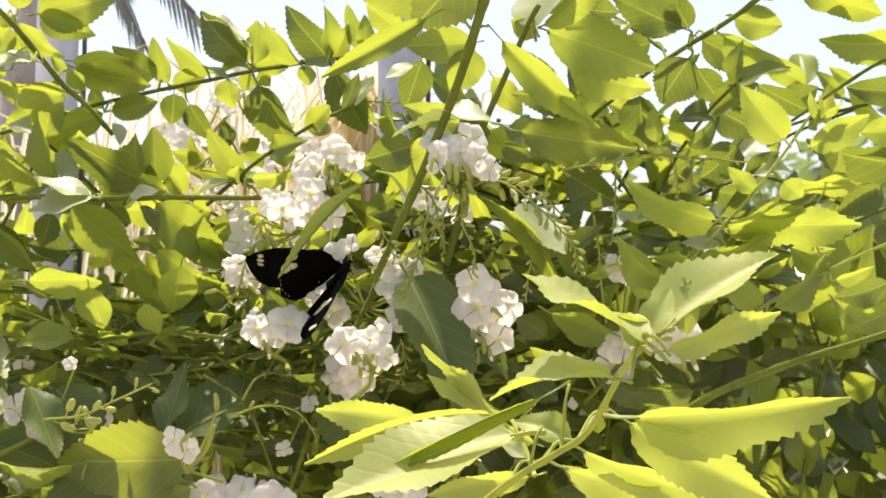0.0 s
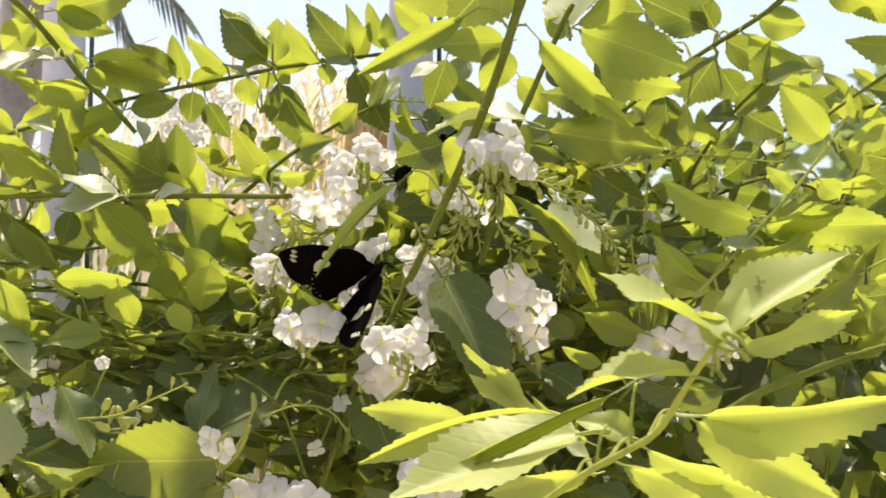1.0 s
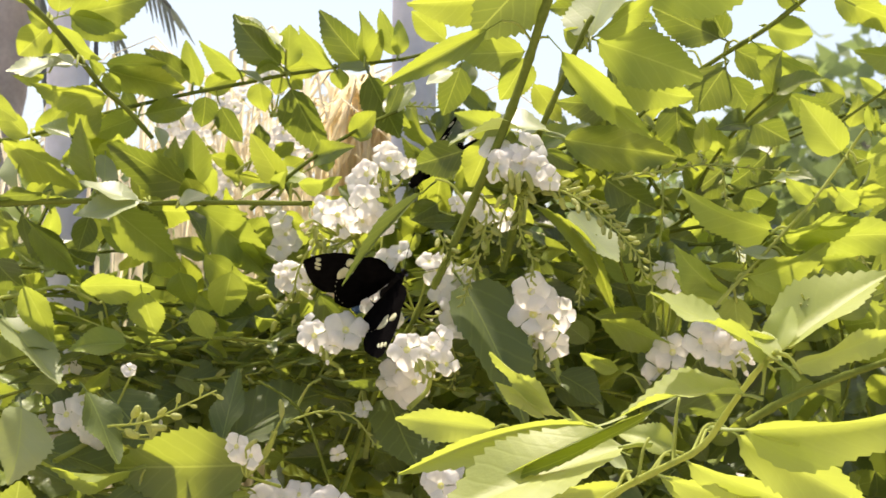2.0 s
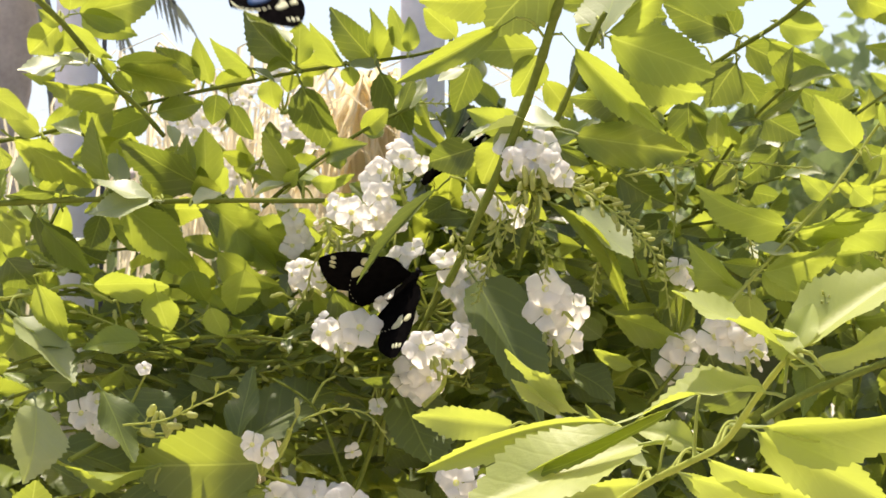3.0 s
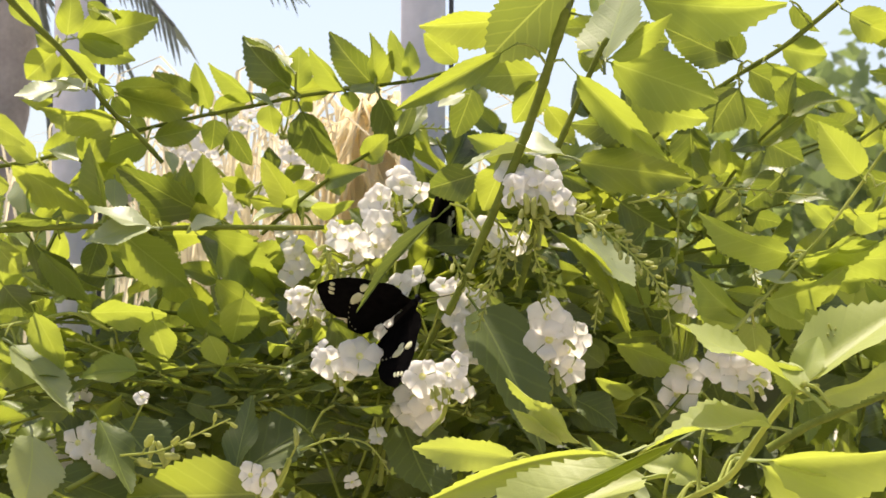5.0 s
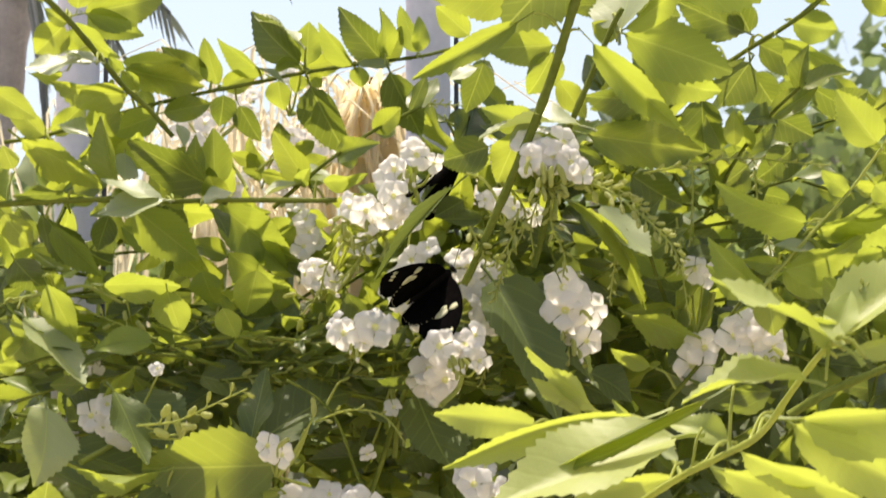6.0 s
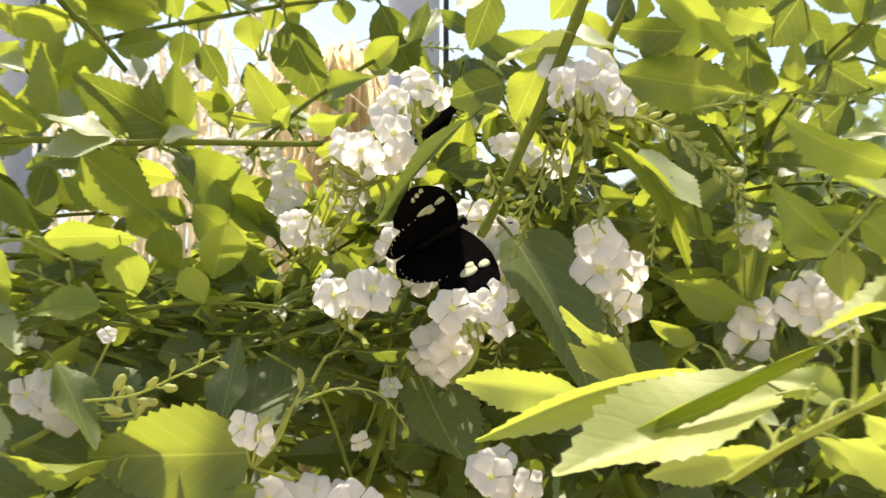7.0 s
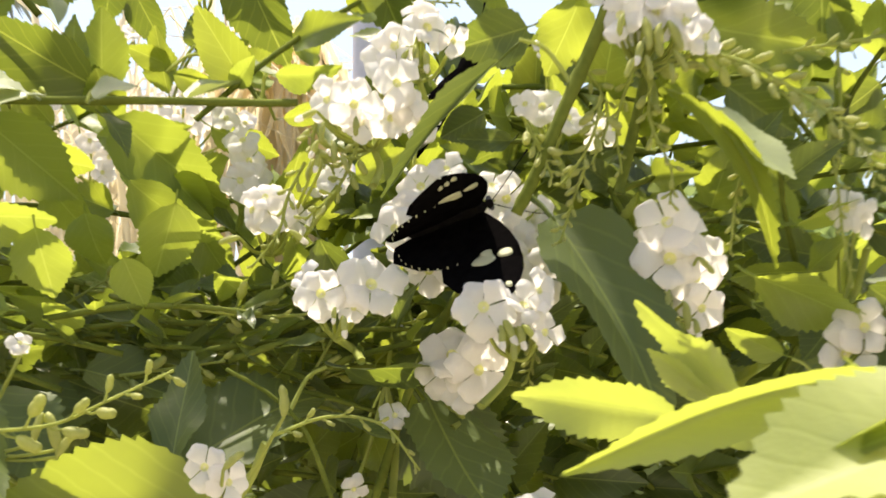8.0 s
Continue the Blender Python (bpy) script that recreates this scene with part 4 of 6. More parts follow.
stalk(b, (0.1662, 0.7450, 1.4482), (0.1682, 0.7401, 1.4450), 0.0006)
leaf(b, (0.1692, 0.7399, 1.4459), (0.1762, 0.7385, 1.4523), 0.0048, 62, "b")
stalk(b, (0.1509, 0.7450, 1.4272), (0.1545, 0.7445, 1.4242), 0.0006)
leaf(b, (0.1556, 0.7449, 1.4233), (0.1632, 0.7475, 1.4174), 0.0095, 22, "b")
stalk(b, (0.1363, 0.7450, 1.4100), (0.1307, 0.7492, 1.4081), 0.0006)
leaf(b, (0.1375, 0.7498, 1.4080), (0.1858, 0.7541, 1.4071), 0.0175, 38, "b")
stalk(b, (0.1458, 0.7450, 1.4205), (0.1483, 0.7474, 1.4182), 0.0006)
leaf(b, (0.1467, 0.7469, 1.4194), (0.1354, 0.7436, 1.4282), 0.0074, -30, "b")
leaf(b, (0.2023, 0.7599, 1.4459), (0.1864, 0.7621, 1.4428), 0.0115, -22, "b")
b = branch(shrub, ((0.1449, 0.7450, 1.3757), (0.1582, 0.7450, 1.3834), (0.1705, 0.7450, 1.3903), (0.1848, 0.7450, 1.3973), (0.1990, 0.7450, 1.4032)), 0.0008, mat=M_STEM)
stalk(b, (0.1474, 0.7450, 1.3771), (0.1491, 0.7479, 1.3739), 0.0006)
leaf(b, (0.1474, 0.7471, 1.3758), (0.1351, 0.7414, 1.3894), 0.0113, -22, "b")
stalk(b, (0.1510, 0.7450, 1.3792), (0.1489, 0.7438, 1.3749), 0.0006)
leaf(b, (0.1519, 0.7434, 1.3771), (0.1736, 0.7404, 1.3928), 0.0140, 49, "m")
stalk(b, (0.1718, 0.7450, 1.3909), (0.1722, 0.7422, 1.3866), 0.0006)
leaf(b, (0.1741, 0.7418, 1.3872), (0.1875, 0.7391, 1.3916), 0.0072, 46, "b")
leaf(b, (0.1988, 0.7784, 1.3889), (0.1790, 0.7825, 1.3813), 0.0119, -23, "d")
leaf(b, (0.2088, 0.8011, 1.3817), (0.1870, 0.8073, 1.3725), 0.0128, -28, "m")
stalk(b, (0.1683, 0.7450, 1.3890), (0.1685, 0.7527, 1.3901), 0.0006)
leaf(b, (0.1673, 0.7521, 1.3912), (0.1587, 0.7482, 1.3992), 0.0074, -22, "b")
b = branch(shrub, ((0.2480, 0.8300, 1.4942), (0.2252, 0.8300, 1.4896), (0.2046, 0.8300, 1.4827), (0.1862, 0.8300, 1.4711), (0.1679, 0.8300, 1.4582)), 0.0009)
stalk(b, (0.2158, 0.8300, 1.4865), (0.2187, 0.8283, 1.4911), 0.0006)
leaf(b, (0.2140, 0.8281, 1.4907), (0.1801, 0.8272, 1.4879), 0.0177, -42, "m")
leaf(b, (0.1790, 0.8281, 1.5110), (0.2058, 0.8333, 1.5021), 0.0149, 44, "m")
leaf(b, (0.1571, 0.8622, 1.4788), (0.1798, 0.8694, 1.4673), 0.0146, 49, "d")
leaf(b, (0.2205, 0.8685, 1.4773), (0.1959, 0.8707, 1.4777), 0.0136, -25, "d")
leaf(b, (0.2202, 0.8689, 1.4458), (0.1784, 0.8663, 1.4502), 0.0232, -50, "d")
leaf(b, (0.1832, 0.8614, 1.4641), (0.1876, 0.8548, 1.4766), 0.0085, 22, "m")
leaf(b, (0.1965, 0.8576, 1.4789), (0.1869, 0.8561, 1.4850), 0.0062, -22, "b")
leaf(b, (0.1642, 0.8188, 1.4325), (0.1939, 0.8191, 1.4289), 0.0156, 65, "m")
leaf(b, (0.2073, 0.8505, 1.4339), (0.1893, 0.8559, 1.4226), 0.0141, -22, "d")
leaf(b, (0.2066, 0.8470, 1.4194), (0.2164, 0.8509, 1.4080), 0.0140, 22, "d")
b = branch(shrub, ((0.0836, 0.8000, 1.3422), (0.0926, 0.8000, 1.3523), (0.1027, 0.8000, 1.3646), (0.1106, 0.8000, 1.3780), (0.1196, 0.8000, 1.3892)), 0.0009)
stalk(b, (0.0885, 0.8000, 1.3477), (0.0803, 0.8000, 1.3565), 0.0006)
leaf(b, (0.0780, 0.7996, 1.3574), (0.0621, 0.7972, 1.3635), 0.0087, -47, "b")
leaf(b, (0.0702, 0.7983, 1.3778), (0.1037, 0.8032, 1.3668), 0.0185, 58, "m")
leaf(b, (0.1268, 0.8027, 1.3477), (0.0855, 0.8017, 1.3476), 0.0227, -60, "d")
leaf(b, (0.0959, 0.8303, 1.3882), (0.0771, 0.8272, 1.3915), 0.0138, -22, "d")
leaf(b, (0.0686, 0.8386, 1.3885), (0.0567, 0.8357, 1.3977), 0.0112, -22, "m")
stalk(b, (0.1041, 0.8000, 1.3670), (0.1007, 0.8183, 1.3710), 0.0006)
leaf(b, (0.0990, 0.8177, 1.3694), (0.0872, 0.8135, 1.3579), 0.0128, 38, "o")
leaf(b, (0.1088, 0.8225, 1.3787), (0.1228, 0.8243, 1.3695), 0.0109, 22, "d")
leaf(b, (0.0681, 0.8326, 1.3696), (0.0562, 0.8287, 1.3787), 0.0111, -22, "m")
leaf(b, (0.0558, 0.8216, 1.3556), (0.0739, 0.8183, 1.3465), 0.0174, -38, "o")
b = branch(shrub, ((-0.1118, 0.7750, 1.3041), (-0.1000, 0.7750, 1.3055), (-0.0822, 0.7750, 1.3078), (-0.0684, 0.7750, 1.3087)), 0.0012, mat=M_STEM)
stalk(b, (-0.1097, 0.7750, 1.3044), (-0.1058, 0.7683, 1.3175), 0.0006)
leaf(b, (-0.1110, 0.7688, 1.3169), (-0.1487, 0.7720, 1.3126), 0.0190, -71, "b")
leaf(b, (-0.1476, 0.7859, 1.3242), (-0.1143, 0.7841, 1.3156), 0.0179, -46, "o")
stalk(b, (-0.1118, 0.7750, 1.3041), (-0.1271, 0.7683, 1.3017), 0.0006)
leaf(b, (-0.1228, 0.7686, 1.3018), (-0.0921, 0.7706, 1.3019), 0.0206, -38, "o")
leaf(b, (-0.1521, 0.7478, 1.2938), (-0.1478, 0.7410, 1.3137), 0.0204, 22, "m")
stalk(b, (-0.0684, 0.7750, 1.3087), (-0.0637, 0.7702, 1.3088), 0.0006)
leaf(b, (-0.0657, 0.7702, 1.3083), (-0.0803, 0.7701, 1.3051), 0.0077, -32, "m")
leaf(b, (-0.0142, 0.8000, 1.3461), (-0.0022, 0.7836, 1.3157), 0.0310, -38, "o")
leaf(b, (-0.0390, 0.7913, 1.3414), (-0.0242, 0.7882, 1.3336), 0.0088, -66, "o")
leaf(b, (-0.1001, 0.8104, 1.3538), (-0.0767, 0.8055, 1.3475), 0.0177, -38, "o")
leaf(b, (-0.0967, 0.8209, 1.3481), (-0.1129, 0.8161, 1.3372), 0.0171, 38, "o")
b = branch(near_shrub, ((0.0526, 0.6200, 1.3114), (0.0636, 0.6070, 1.3198), (0.0741, 0.5940, 1.3263), (0.0832, 0.5810, 1.3328), (0.0904, 0.5680, 1.3456), (0.0956, 0.5550, 1.3550), (0.0981, 0.5420, 1.3591)), 0.0011, mat=M_STEM)
stalk(b, (0.0967, 0.5491, 1.3569), (0.0945, 0.5446, 1.3474), 0.0006)
leaf(b, (0.0898, 0.5451, 1.3475), (0.0563, 0.5484, 1.3478), 0.0175, 71, "p")
stalk(b, (0.0757, 0.5916, 1.3275), (0.0780, 0.5953, 1.3465), 0.0006)
leaf(b, (0.0709, 0.5959, 1.3430), (0.0205, 0.6002, 1.3181), 0.0047, -20, "m", 0.03)
stalk(b, (0.0664, 0.6035, 1.3216), (0.0701, 0.6066, 1.3342), 0.0006)
leaf(b, (0.0623, 0.6046, 1.3317), (0.0066, 0.5905, 1.3144), 0.0313, 55, "p")
leaf(b, (0.0661, 0.6340, 1.3186), (0.0342, 0.6375, 1.3138), 0.0097, -27, "b")
leaf(b, (0.0667, 0.6606, 1.3285), (0.0478, 0.6564, 1.3405), 0.0068, -38, "b")
stalk(b, (0.0693, 0.5999, 1.3233), (0.0811, 0.6104, 1.3297), 0.0006)
leaf(b, (0.0787, 0.6109, 1.3307), (0.0615, 0.6142, 1.3377), 0.0098, 27, "p")
stalk(b, (0.0606, 0.6105, 1.3175), (0.0659, 0.6186, 1.3238), 0.0006)
leaf(b, (0.0647, 0.6189, 1.3245), (0.0561, 0.6207, 1.3296), 0.0060, 50, "s")
stalk(b, (0.0979, 0.5432, 1.3588), (0.1045, 0.5407, 1.3531), 0.0006)
leaf(b, (0.0998, 0.5424, 1.3561), (0.0663, 0.5550, 1.3777), 0.0218, 72, "p")
stalk(b, (0.0965, 0.5503, 1.3565), (0.1014, 0.5519, 1.3555), 0.0006)
leaf(b, (0.1001, 0.5515, 1.3566), (0.0910, 0.5486, 1.3645), 0.0078, -22, "b")
stalk(b, (0.0956, 0.5550, 1.3550), (0.1002, 0.5571, 1.3538), 0.0006)
leaf(b, (0.1044, 0.5564, 1.3551), (0.1348, 0.5517, 1.3646), 0.0097, 35, "b")
stalk(b, (0.0956, 0.5550, 1.3550), (0.0961, 0.5570, 1.3555), 0.0006)
leaf(b, (0.1009, 0.5586, 1.3591), (0.1351, 0.5698, 1.3845), 0.0230, -54, "p")
stalk(b, (0.0956, 0.5550, 1.3550), (0.0991, 0.5565, 1.3576), 0.0006)
leaf(b, (0.0999, 0.5572, 1.3595), (0.1055, 0.5622, 1.3727), 0.0093, -22, "p")
leaf(b, (0.0905, 0.6300, 1.3155), (0.0760, 0.6271, 1.3208), 0.0084, -22, "b")
stalk(b, (0.0824, 0.5822, 1.3322), (0.0876, 0.5942, 1.3362), 0.0006)
leaf(b, (0.0963, 0.5936, 1.3369), (0.1587, 0.5897, 1.3414), 0.0188, 38, "b")
stalk(b, (0.0807, 0.5845, 1.3310), (0.0892, 0.5949, 1.3388), 0.0006)
leaf(b, (0.0951, 0.5960, 1.3355), (0.1373, 0.6036, 1.3123), 0.0168, 22, "b")
stalk(b, (0.0712, 0.5975, 1.3245), (0.0764, 0.6061, 1.3292), 0.0006)
leaf(b, (0.0818, 0.6072, 1.3271), (0.1198, 0.6156, 1.3116), 0.0126, 45, "b")
stalk(b, (0.0655, 0.6046, 1.3210), (0.0711, 0.6131, 1.3229), 0.0006)
leaf(b, (0.0768, 0.6141, 1.3215), (0.1175, 0.6211, 1.3120), 0.0127, 50, "b")
b = branch(near_shrub, ((0.0675, 0.6300, 1.3188), (0.0625, 0.6440, 1.3308), (0.0583, 0.6580, 1.3367), (0.0488, 0.6720, 1.3385), (0.0380, 0.6860, 1.3353), (0.0278, 0.7000, 1.3342)), 0.0008, mat=M_STEM)
stalk(b, (0.0617, 0.6465, 1.3318), (0.0660, 0.6423, 1.3393), 0.0006)
leaf(b, (0.0571, 0.6427, 1.3369), (-0.0065, 0.6457, 1.3194), 0.0098, -20, "b", 0.09)
stalk(b, (0.0278, 0.7000, 1.3342), (0.0328, 0.7034, 1.3338), 0.0006)
leaf(b, (0.0277, 0.7026, 1.3346), (-0.0090, 0.6971, 1.3401), 0.0127, -22, "b")
leaf(b, (0.0527, 0.7367, 1.3387), (0.0238, 0.7301, 1.3612), 0.0112, -52, "b")
leaf(b, (0.0455, 0.7381, 1.3387), (0.0276, 0.7308, 1.3534), 0.0073, -46, "b")
stalk(b, (0.0325, 0.6936, 1.3347), (0.0248, 0.6890, 1.3350), 0.0006)
leaf(b, (0.0275, 0.6895, 1.3342), (0.0471, 0.6928, 1.3285), 0.0069, 22, "b")
b = branch(near_shrub, ((0.1154, 0.7100, 1.3379), (0.1290, 0.7100, 1.3458), (0.1417, 0.7100, 1.3512), (0.1562, 0.7100, 1.3568), (0.1736, 0.7100, 1.3623), (0.1968, 0.7100, 1.3697)), 0.0016)
b = branch(shrub, ((0.0009, 0.8000, 1.3867), (-0.0058, 0.8000, 1.3733), (-0.0169, 0.8000, 1.3531), (-0.0301, 0.8000, 1.3131), (-0.0411, 0.8000, 1.2844)), 0.0013)
b = branch(shrub, ((-0.0542, 0.7750, 1.3111), (-0.0631, 0.7750, 1.3137), (-0.0684, 0.7750, 1.3153)), 0.0007, mat=M_STEM)
stalk(b, (-0.0674, 0.7750, 1.3150), (-0.0587, 0.7663, 1.3201), 0.0006)
leaf(b, (-0.0661, 0.7669, 1.3198), (-0.1186, 0.7711, 1.3170), 0.0341, -20, "m")

# flower heads
cluster(shrub, (-0.0283, 0.7940, 1.3989), (((-0.0341, 0.7820, 1.4172), 0.0136, 0, 0.1), ((-0.0235, 0.7831, 1.4229), 0.0137, 0.3, 0.2), ((-0.0402, 0.7866, 1.4191), 0.0114, -0.7, 0.2), ((-0.0245, 0.7889, 1.4156), 0.0115, 0.3, -0.3), ((-0.0203, 0.7880, 1.4195), 0.0108, 0.8, 0), ((-0.0319, 0.7843, 1.4134), 0.0104, -0.2, -0.6), ((-0.0251, 0.7905, 1.4310), 0.0135, -0.4, 0.29), ((-0.0225, 0.7977, 1.4198), 0.0114, -0.34, 0.38),), (((-0.0432, 0.7790, 1.4145), 0.0061, 200), ((-0.0396, 0.7790, 1.4071), 0.0055, -80), ((-0.0415, 0.7790, 1.4117), 0.0050, -100), ((-0.0428, 0.7790, 1.4072), 0.0050, -120), ((-0.0337, 0.7790, 1.4132), 0.0047, -90), ((-0.0425, 0.7790, 1.4037), 0.0047, -110), ((-0.0372, 0.7790, 1.4038), 0.0047, -70), ))
cluster(shrub, (-0.0153, 0.8020, 1.4139), (((-0.0145, 0.7945, 1.4403), 0.0141, 0.3, 0.5), ((-0.0229, 0.7896, 1.4341), 0.0139, -0.4, 0.2), ((-0.0077, 0.7965, 1.4377), 0.0101, 0.8, -0.1), ((-0.0158, 0.7955, 1.4443), 0.0101, 0.1, 0.9),), (((-0.0179, 0.7870, 1.4338), 0.0057, -95), ((-0.0158, 0.7870, 1.4323), 0.0057, -80), ((-0.0202, 0.7870, 1.4324), 0.0048, -110), ))
cluster(shrub, (0.0377, 0.7640, 1.4124), (((0.0280, 0.7551, 1.4339), 0.0134, -0.5, 0.2), ((0.0365, 0.7561, 1.4352), 0.0138, 0.1, 0.5), ((0.0432, 0.7545, 1.4325), 0.0131, 0.5, 0.1), ((0.0477, 0.7533, 1.4286), 0.0109, 0.8, -0.2), ((0.0280, 0.7613, 1.4409), 0.0133, -0.3, 0.9), ((0.0408, 0.7563, 1.4405), 0.0132, 0.3, 0.9), ((0.0321, 0.7547, 1.4378), 0.0109, 0, 0.9), ((0.0315, 0.7661, 1.4345), 0.0133, 0.25, 0.097), ((0.0346, 0.7603, 1.4375), 0.0108, -0.25, -0.07),), (((0.0323, 0.7490, 1.4319), 0.0080, -85), ((0.0361, 0.7490, 1.4304), 0.0080, -95), ((0.0381, 0.7490, 1.4312), 0.0080, -70), ((0.0316, 0.7490, 1.4260), 0.0061, -110), ((0.0298, 0.7490, 1.4220), 0.0053, -120), ((0.0324, 0.7490, 1.4227), 0.0058, -80), ((0.0392, 0.7490, 1.4239), 0.0058, -60), ((0.0271, 0.7490, 1.4325), 0.0053, -100), ((0.0381, 0.7490, 1.4209), 0.0048, -80), ))
cluster(shrub, (-0.0358, 0.8110, 1.4019), (((-0.0533, 0.8022, 1.3934), 0.0136, -0.2, 0.2), ((-0.0581, 0.8019, 1.3938), 0.0110, -0.7, 0), ((-0.0477, 0.8045, 1.3921), 0.0110, 0.4, 0), ((-0.0551, 0.7992, 1.3966), 0.0099, 0, 0.8), ((-0.0506, 0.8051, 1.3955), 0.0084, 0.2, 0.5),), (((-0.0444, 0.7960, 1.4006), 0.0057, 80), ((-0.0413, 0.7960, 1.4037), 0.0057, 70), ((-0.0491, 0.7960, 1.3875), 0.0057, -30), ((-0.0436, 0.7960, 1.3883), 0.0048, 60), ((-0.0614, 0.7960, 1.3856), 0.0056, 190), ))
cluster(shrub, (-0.0490, 0.8520, 1.3949), (((-0.0604, 0.8381, 1.4191), 0.0107, -0.2, 0.2), ((-0.0588, 0.8389, 1.4138), 0.0107, 0.2, 0.1), ((-0.0611, 0.8371, 1.4079), 0.0110, -0.1, -0.1), ((-0.0564, 0.8421, 1.4105), 0.0097, 0.4, 0), ((-0.0650, 0.8413, 1.4260), 0.0090, -0.2, 0.3), ((-0.0356, 0.8400, 1.4089), 0.0101, 0.2, 0.1), ((-0.0399, 0.8468, 1.4085), 0.0091, -0.3, 0.3), ((-0.0372, 0.8471, 1.4104), 0.0100, -0.33, -0.053),), ())
cluster(shrub, (-0.0317, 0.7870, 1.3541), (((-0.0422, 0.7776, 1.3695), 0.0135, -0.1, 0.1), ((-0.0303, 0.7774, 1.3716), 0.0164, 0.1, 0.15), ((-0.0345, 0.7763, 1.3660), 0.0079, 0.2, -0.5), ((-0.0451, 0.7828, 1.3736), 0.0096, -0.6, 0.5),), (((-0.0373, 0.7720, 1.3633), 0.0054, -80), ((-0.0391, 0.7720, 1.3653), 0.0040, -100), ))
cluster(shrub, (-0.0053, 0.7660, 1.3416), (((-0.0058, 0.7556, 1.3637), 0.0152, -0.1, 0.1), ((0.0036, 0.7567, 1.3642), 0.0128, 0.2, 0.9), ((0.0073, 0.7573, 1.3679), 0.0101, 0.6, 0.6), ((0.0089, 0.7595, 1.3585), 0.0107, 0.8, -0.1), ((0.0016, 0.7613, 1.3621), 0.0077, 0.4, 0.3),), (((-0.0016, 0.7510, 1.3601), 0.0065, -60), ((0.0016, 0.7510, 1.3587), 0.0057, -70), ((-0.0025, 0.7510, 1.3588), 0.0057, -80), ((0.0026, 0.7510, 1.3590), 0.0052, -40), ((0.0006, 0.7510, 1.3560), 0.0052, -90), ))
cluster(shrub, (-0.0084, 0.7970, 1.3382), (((-0.0094, 0.7872, 1.3556), 0.0155, -0.2, 0.1), ((-0.0035, 0.7844, 1.3519), 0.0154, 0.2, 0), ((-0.0120, 0.7892, 1.3516), 0.0129, -0.3, -0.2), ((-0.0005, 0.7856, 1.3562), 0.0113, 0.4, 0.2), ((-0.0066, 0.7881, 1.3473), 0.0113, 0, -0.4),), ())
cluster(shrub, (-0.0076, 0.8020, 1.3671), (((-0.0162, 0.7938, 1.3988), 0.0132, -0.5, 0.4), ((-0.0232, 0.7882, 1.3873), 0.0130, -0.3, 0.1), ((-0.0181, 0.7901, 1.3826), 0.0137, 0, 0), ((-0.0198, 0.7936, 1.3918), 0.0115, -0.4, 0.3), ((0.0057, 0.7963, 1.3966), 0.0140, 0.3, 0.3), ((0.0117, 0.7942, 1.3824), 0.0159, 0.3, 0.2), ((0.0132, 0.7904, 1.3759), 0.0148, 0.2, -0.2), ((0.0080, 0.7932, 1.3870), 0.0132, 0.3, 0.1), ((-0.0099, 0.7925, 1.4033), 0.0099, 0.1, 0.8), ((0.0020, 0.7952, 1.3996), 0.0100, 0.2, 0.6), ((-0.0143, 0.7928, 1.3774), 0.0131, -0.2, -0.2), ((-0.0199, 0.7963, 1.3916), 0.0129, -0.36, 0.34), ((0.0129, 0.8051, 1.3946), 0.0139, 0.098, 0.42), ((0.0129, 0.8049, 1.3908), 0.0158, -0.37, 0.2),), ())
cluster(shrub, (0.0509, 0.7840, 1.3570), (((0.0426, 0.7739, 1.3781), 0.0185, -0.1, 0.1), ((0.0416, 0.7718, 1.3868), 0.0160, 0, 0.5), ((0.0497, 0.7773, 1.3744), 0.0145, 0.5, 0), ((0.0506, 0.7761, 1.3666), 0.0128, 0.4, -0.4), ((0.0459, 0.7722, 1.3834), 0.0134, 0.4, 0.4), ((0.0391, 0.7796, 1.3845), 0.0097, -0.7, 0.3), ((0.0533, 0.7849, 1.3804), 0.0144, -0.28, 0.1), ((0.0432, 0.7827, 1.3703), 0.0127, -0.064, 0.079),), (((0.0412, 0.7690, 1.3697), 0.0068, -90), ((0.0447, 0.7690, 1.3670), 0.0068, -80), ((0.0434, 0.7690, 1.3625), 0.0060, -95), ((0.0471, 0.7690, 1.3628), 0.0054, -70), ((0.0484, 0.7690, 1.3778), 0.0055, -40), ))
cluster(shrub, (0.0256, 0.8220, 1.4049), (((0.0187, 0.8158, 1.4251), 0.0122, -0.2, 0.2), ((0.0245, 0.8099, 1.4208), 0.0114, 0.2, 0.1), ((0.0201, 0.8091, 1.4389), 0.0097, 0, 0.3), ((0.0338, 0.8152, 1.4191), 0.0105, 0.3, 0), ((0.0134, 0.8106, 1.4246), 0.0086, -0.6, 0.2),), ())
cluster(shrub, (0.1254, 0.7960, 1.3513), (((0.1095, 0.7888, 1.3688), 0.0158, -0.3, 0.2), ((0.1174, 0.7886, 1.3655), 0.0169, 0.1, 0.1), ((0.1244, 0.7882, 1.3656), 0.0153, 0.5, 0), ((0.1145, 0.7881, 1.3732), 0.0143, 0, 0.7), ((0.1221, 0.7875, 1.3710), 0.0128, 0.4, 0.5),), (((0.1234, 0.7810, 1.3636), 0.0074, -30), ((0.1238, 0.7810, 1.3607), 0.0065, -60), ((0.1205, 0.7810, 1.3610), 0.0065, -80), ))
cluster(shrub, (0.1053, 0.8120, 1.3874), (((0.0962, 0.8009, 1.3959), 0.0114, -0.2, -0.3), ((0.1006, 0.8000, 1.3936), 0.0104, 0.5, -0.2), ((0.0992, 0.7990, 1.3646), 0.0155, 0, 0), ((0.0950, 0.8020, 1.3579), 0.0182, 0.2, -0.2),), ())
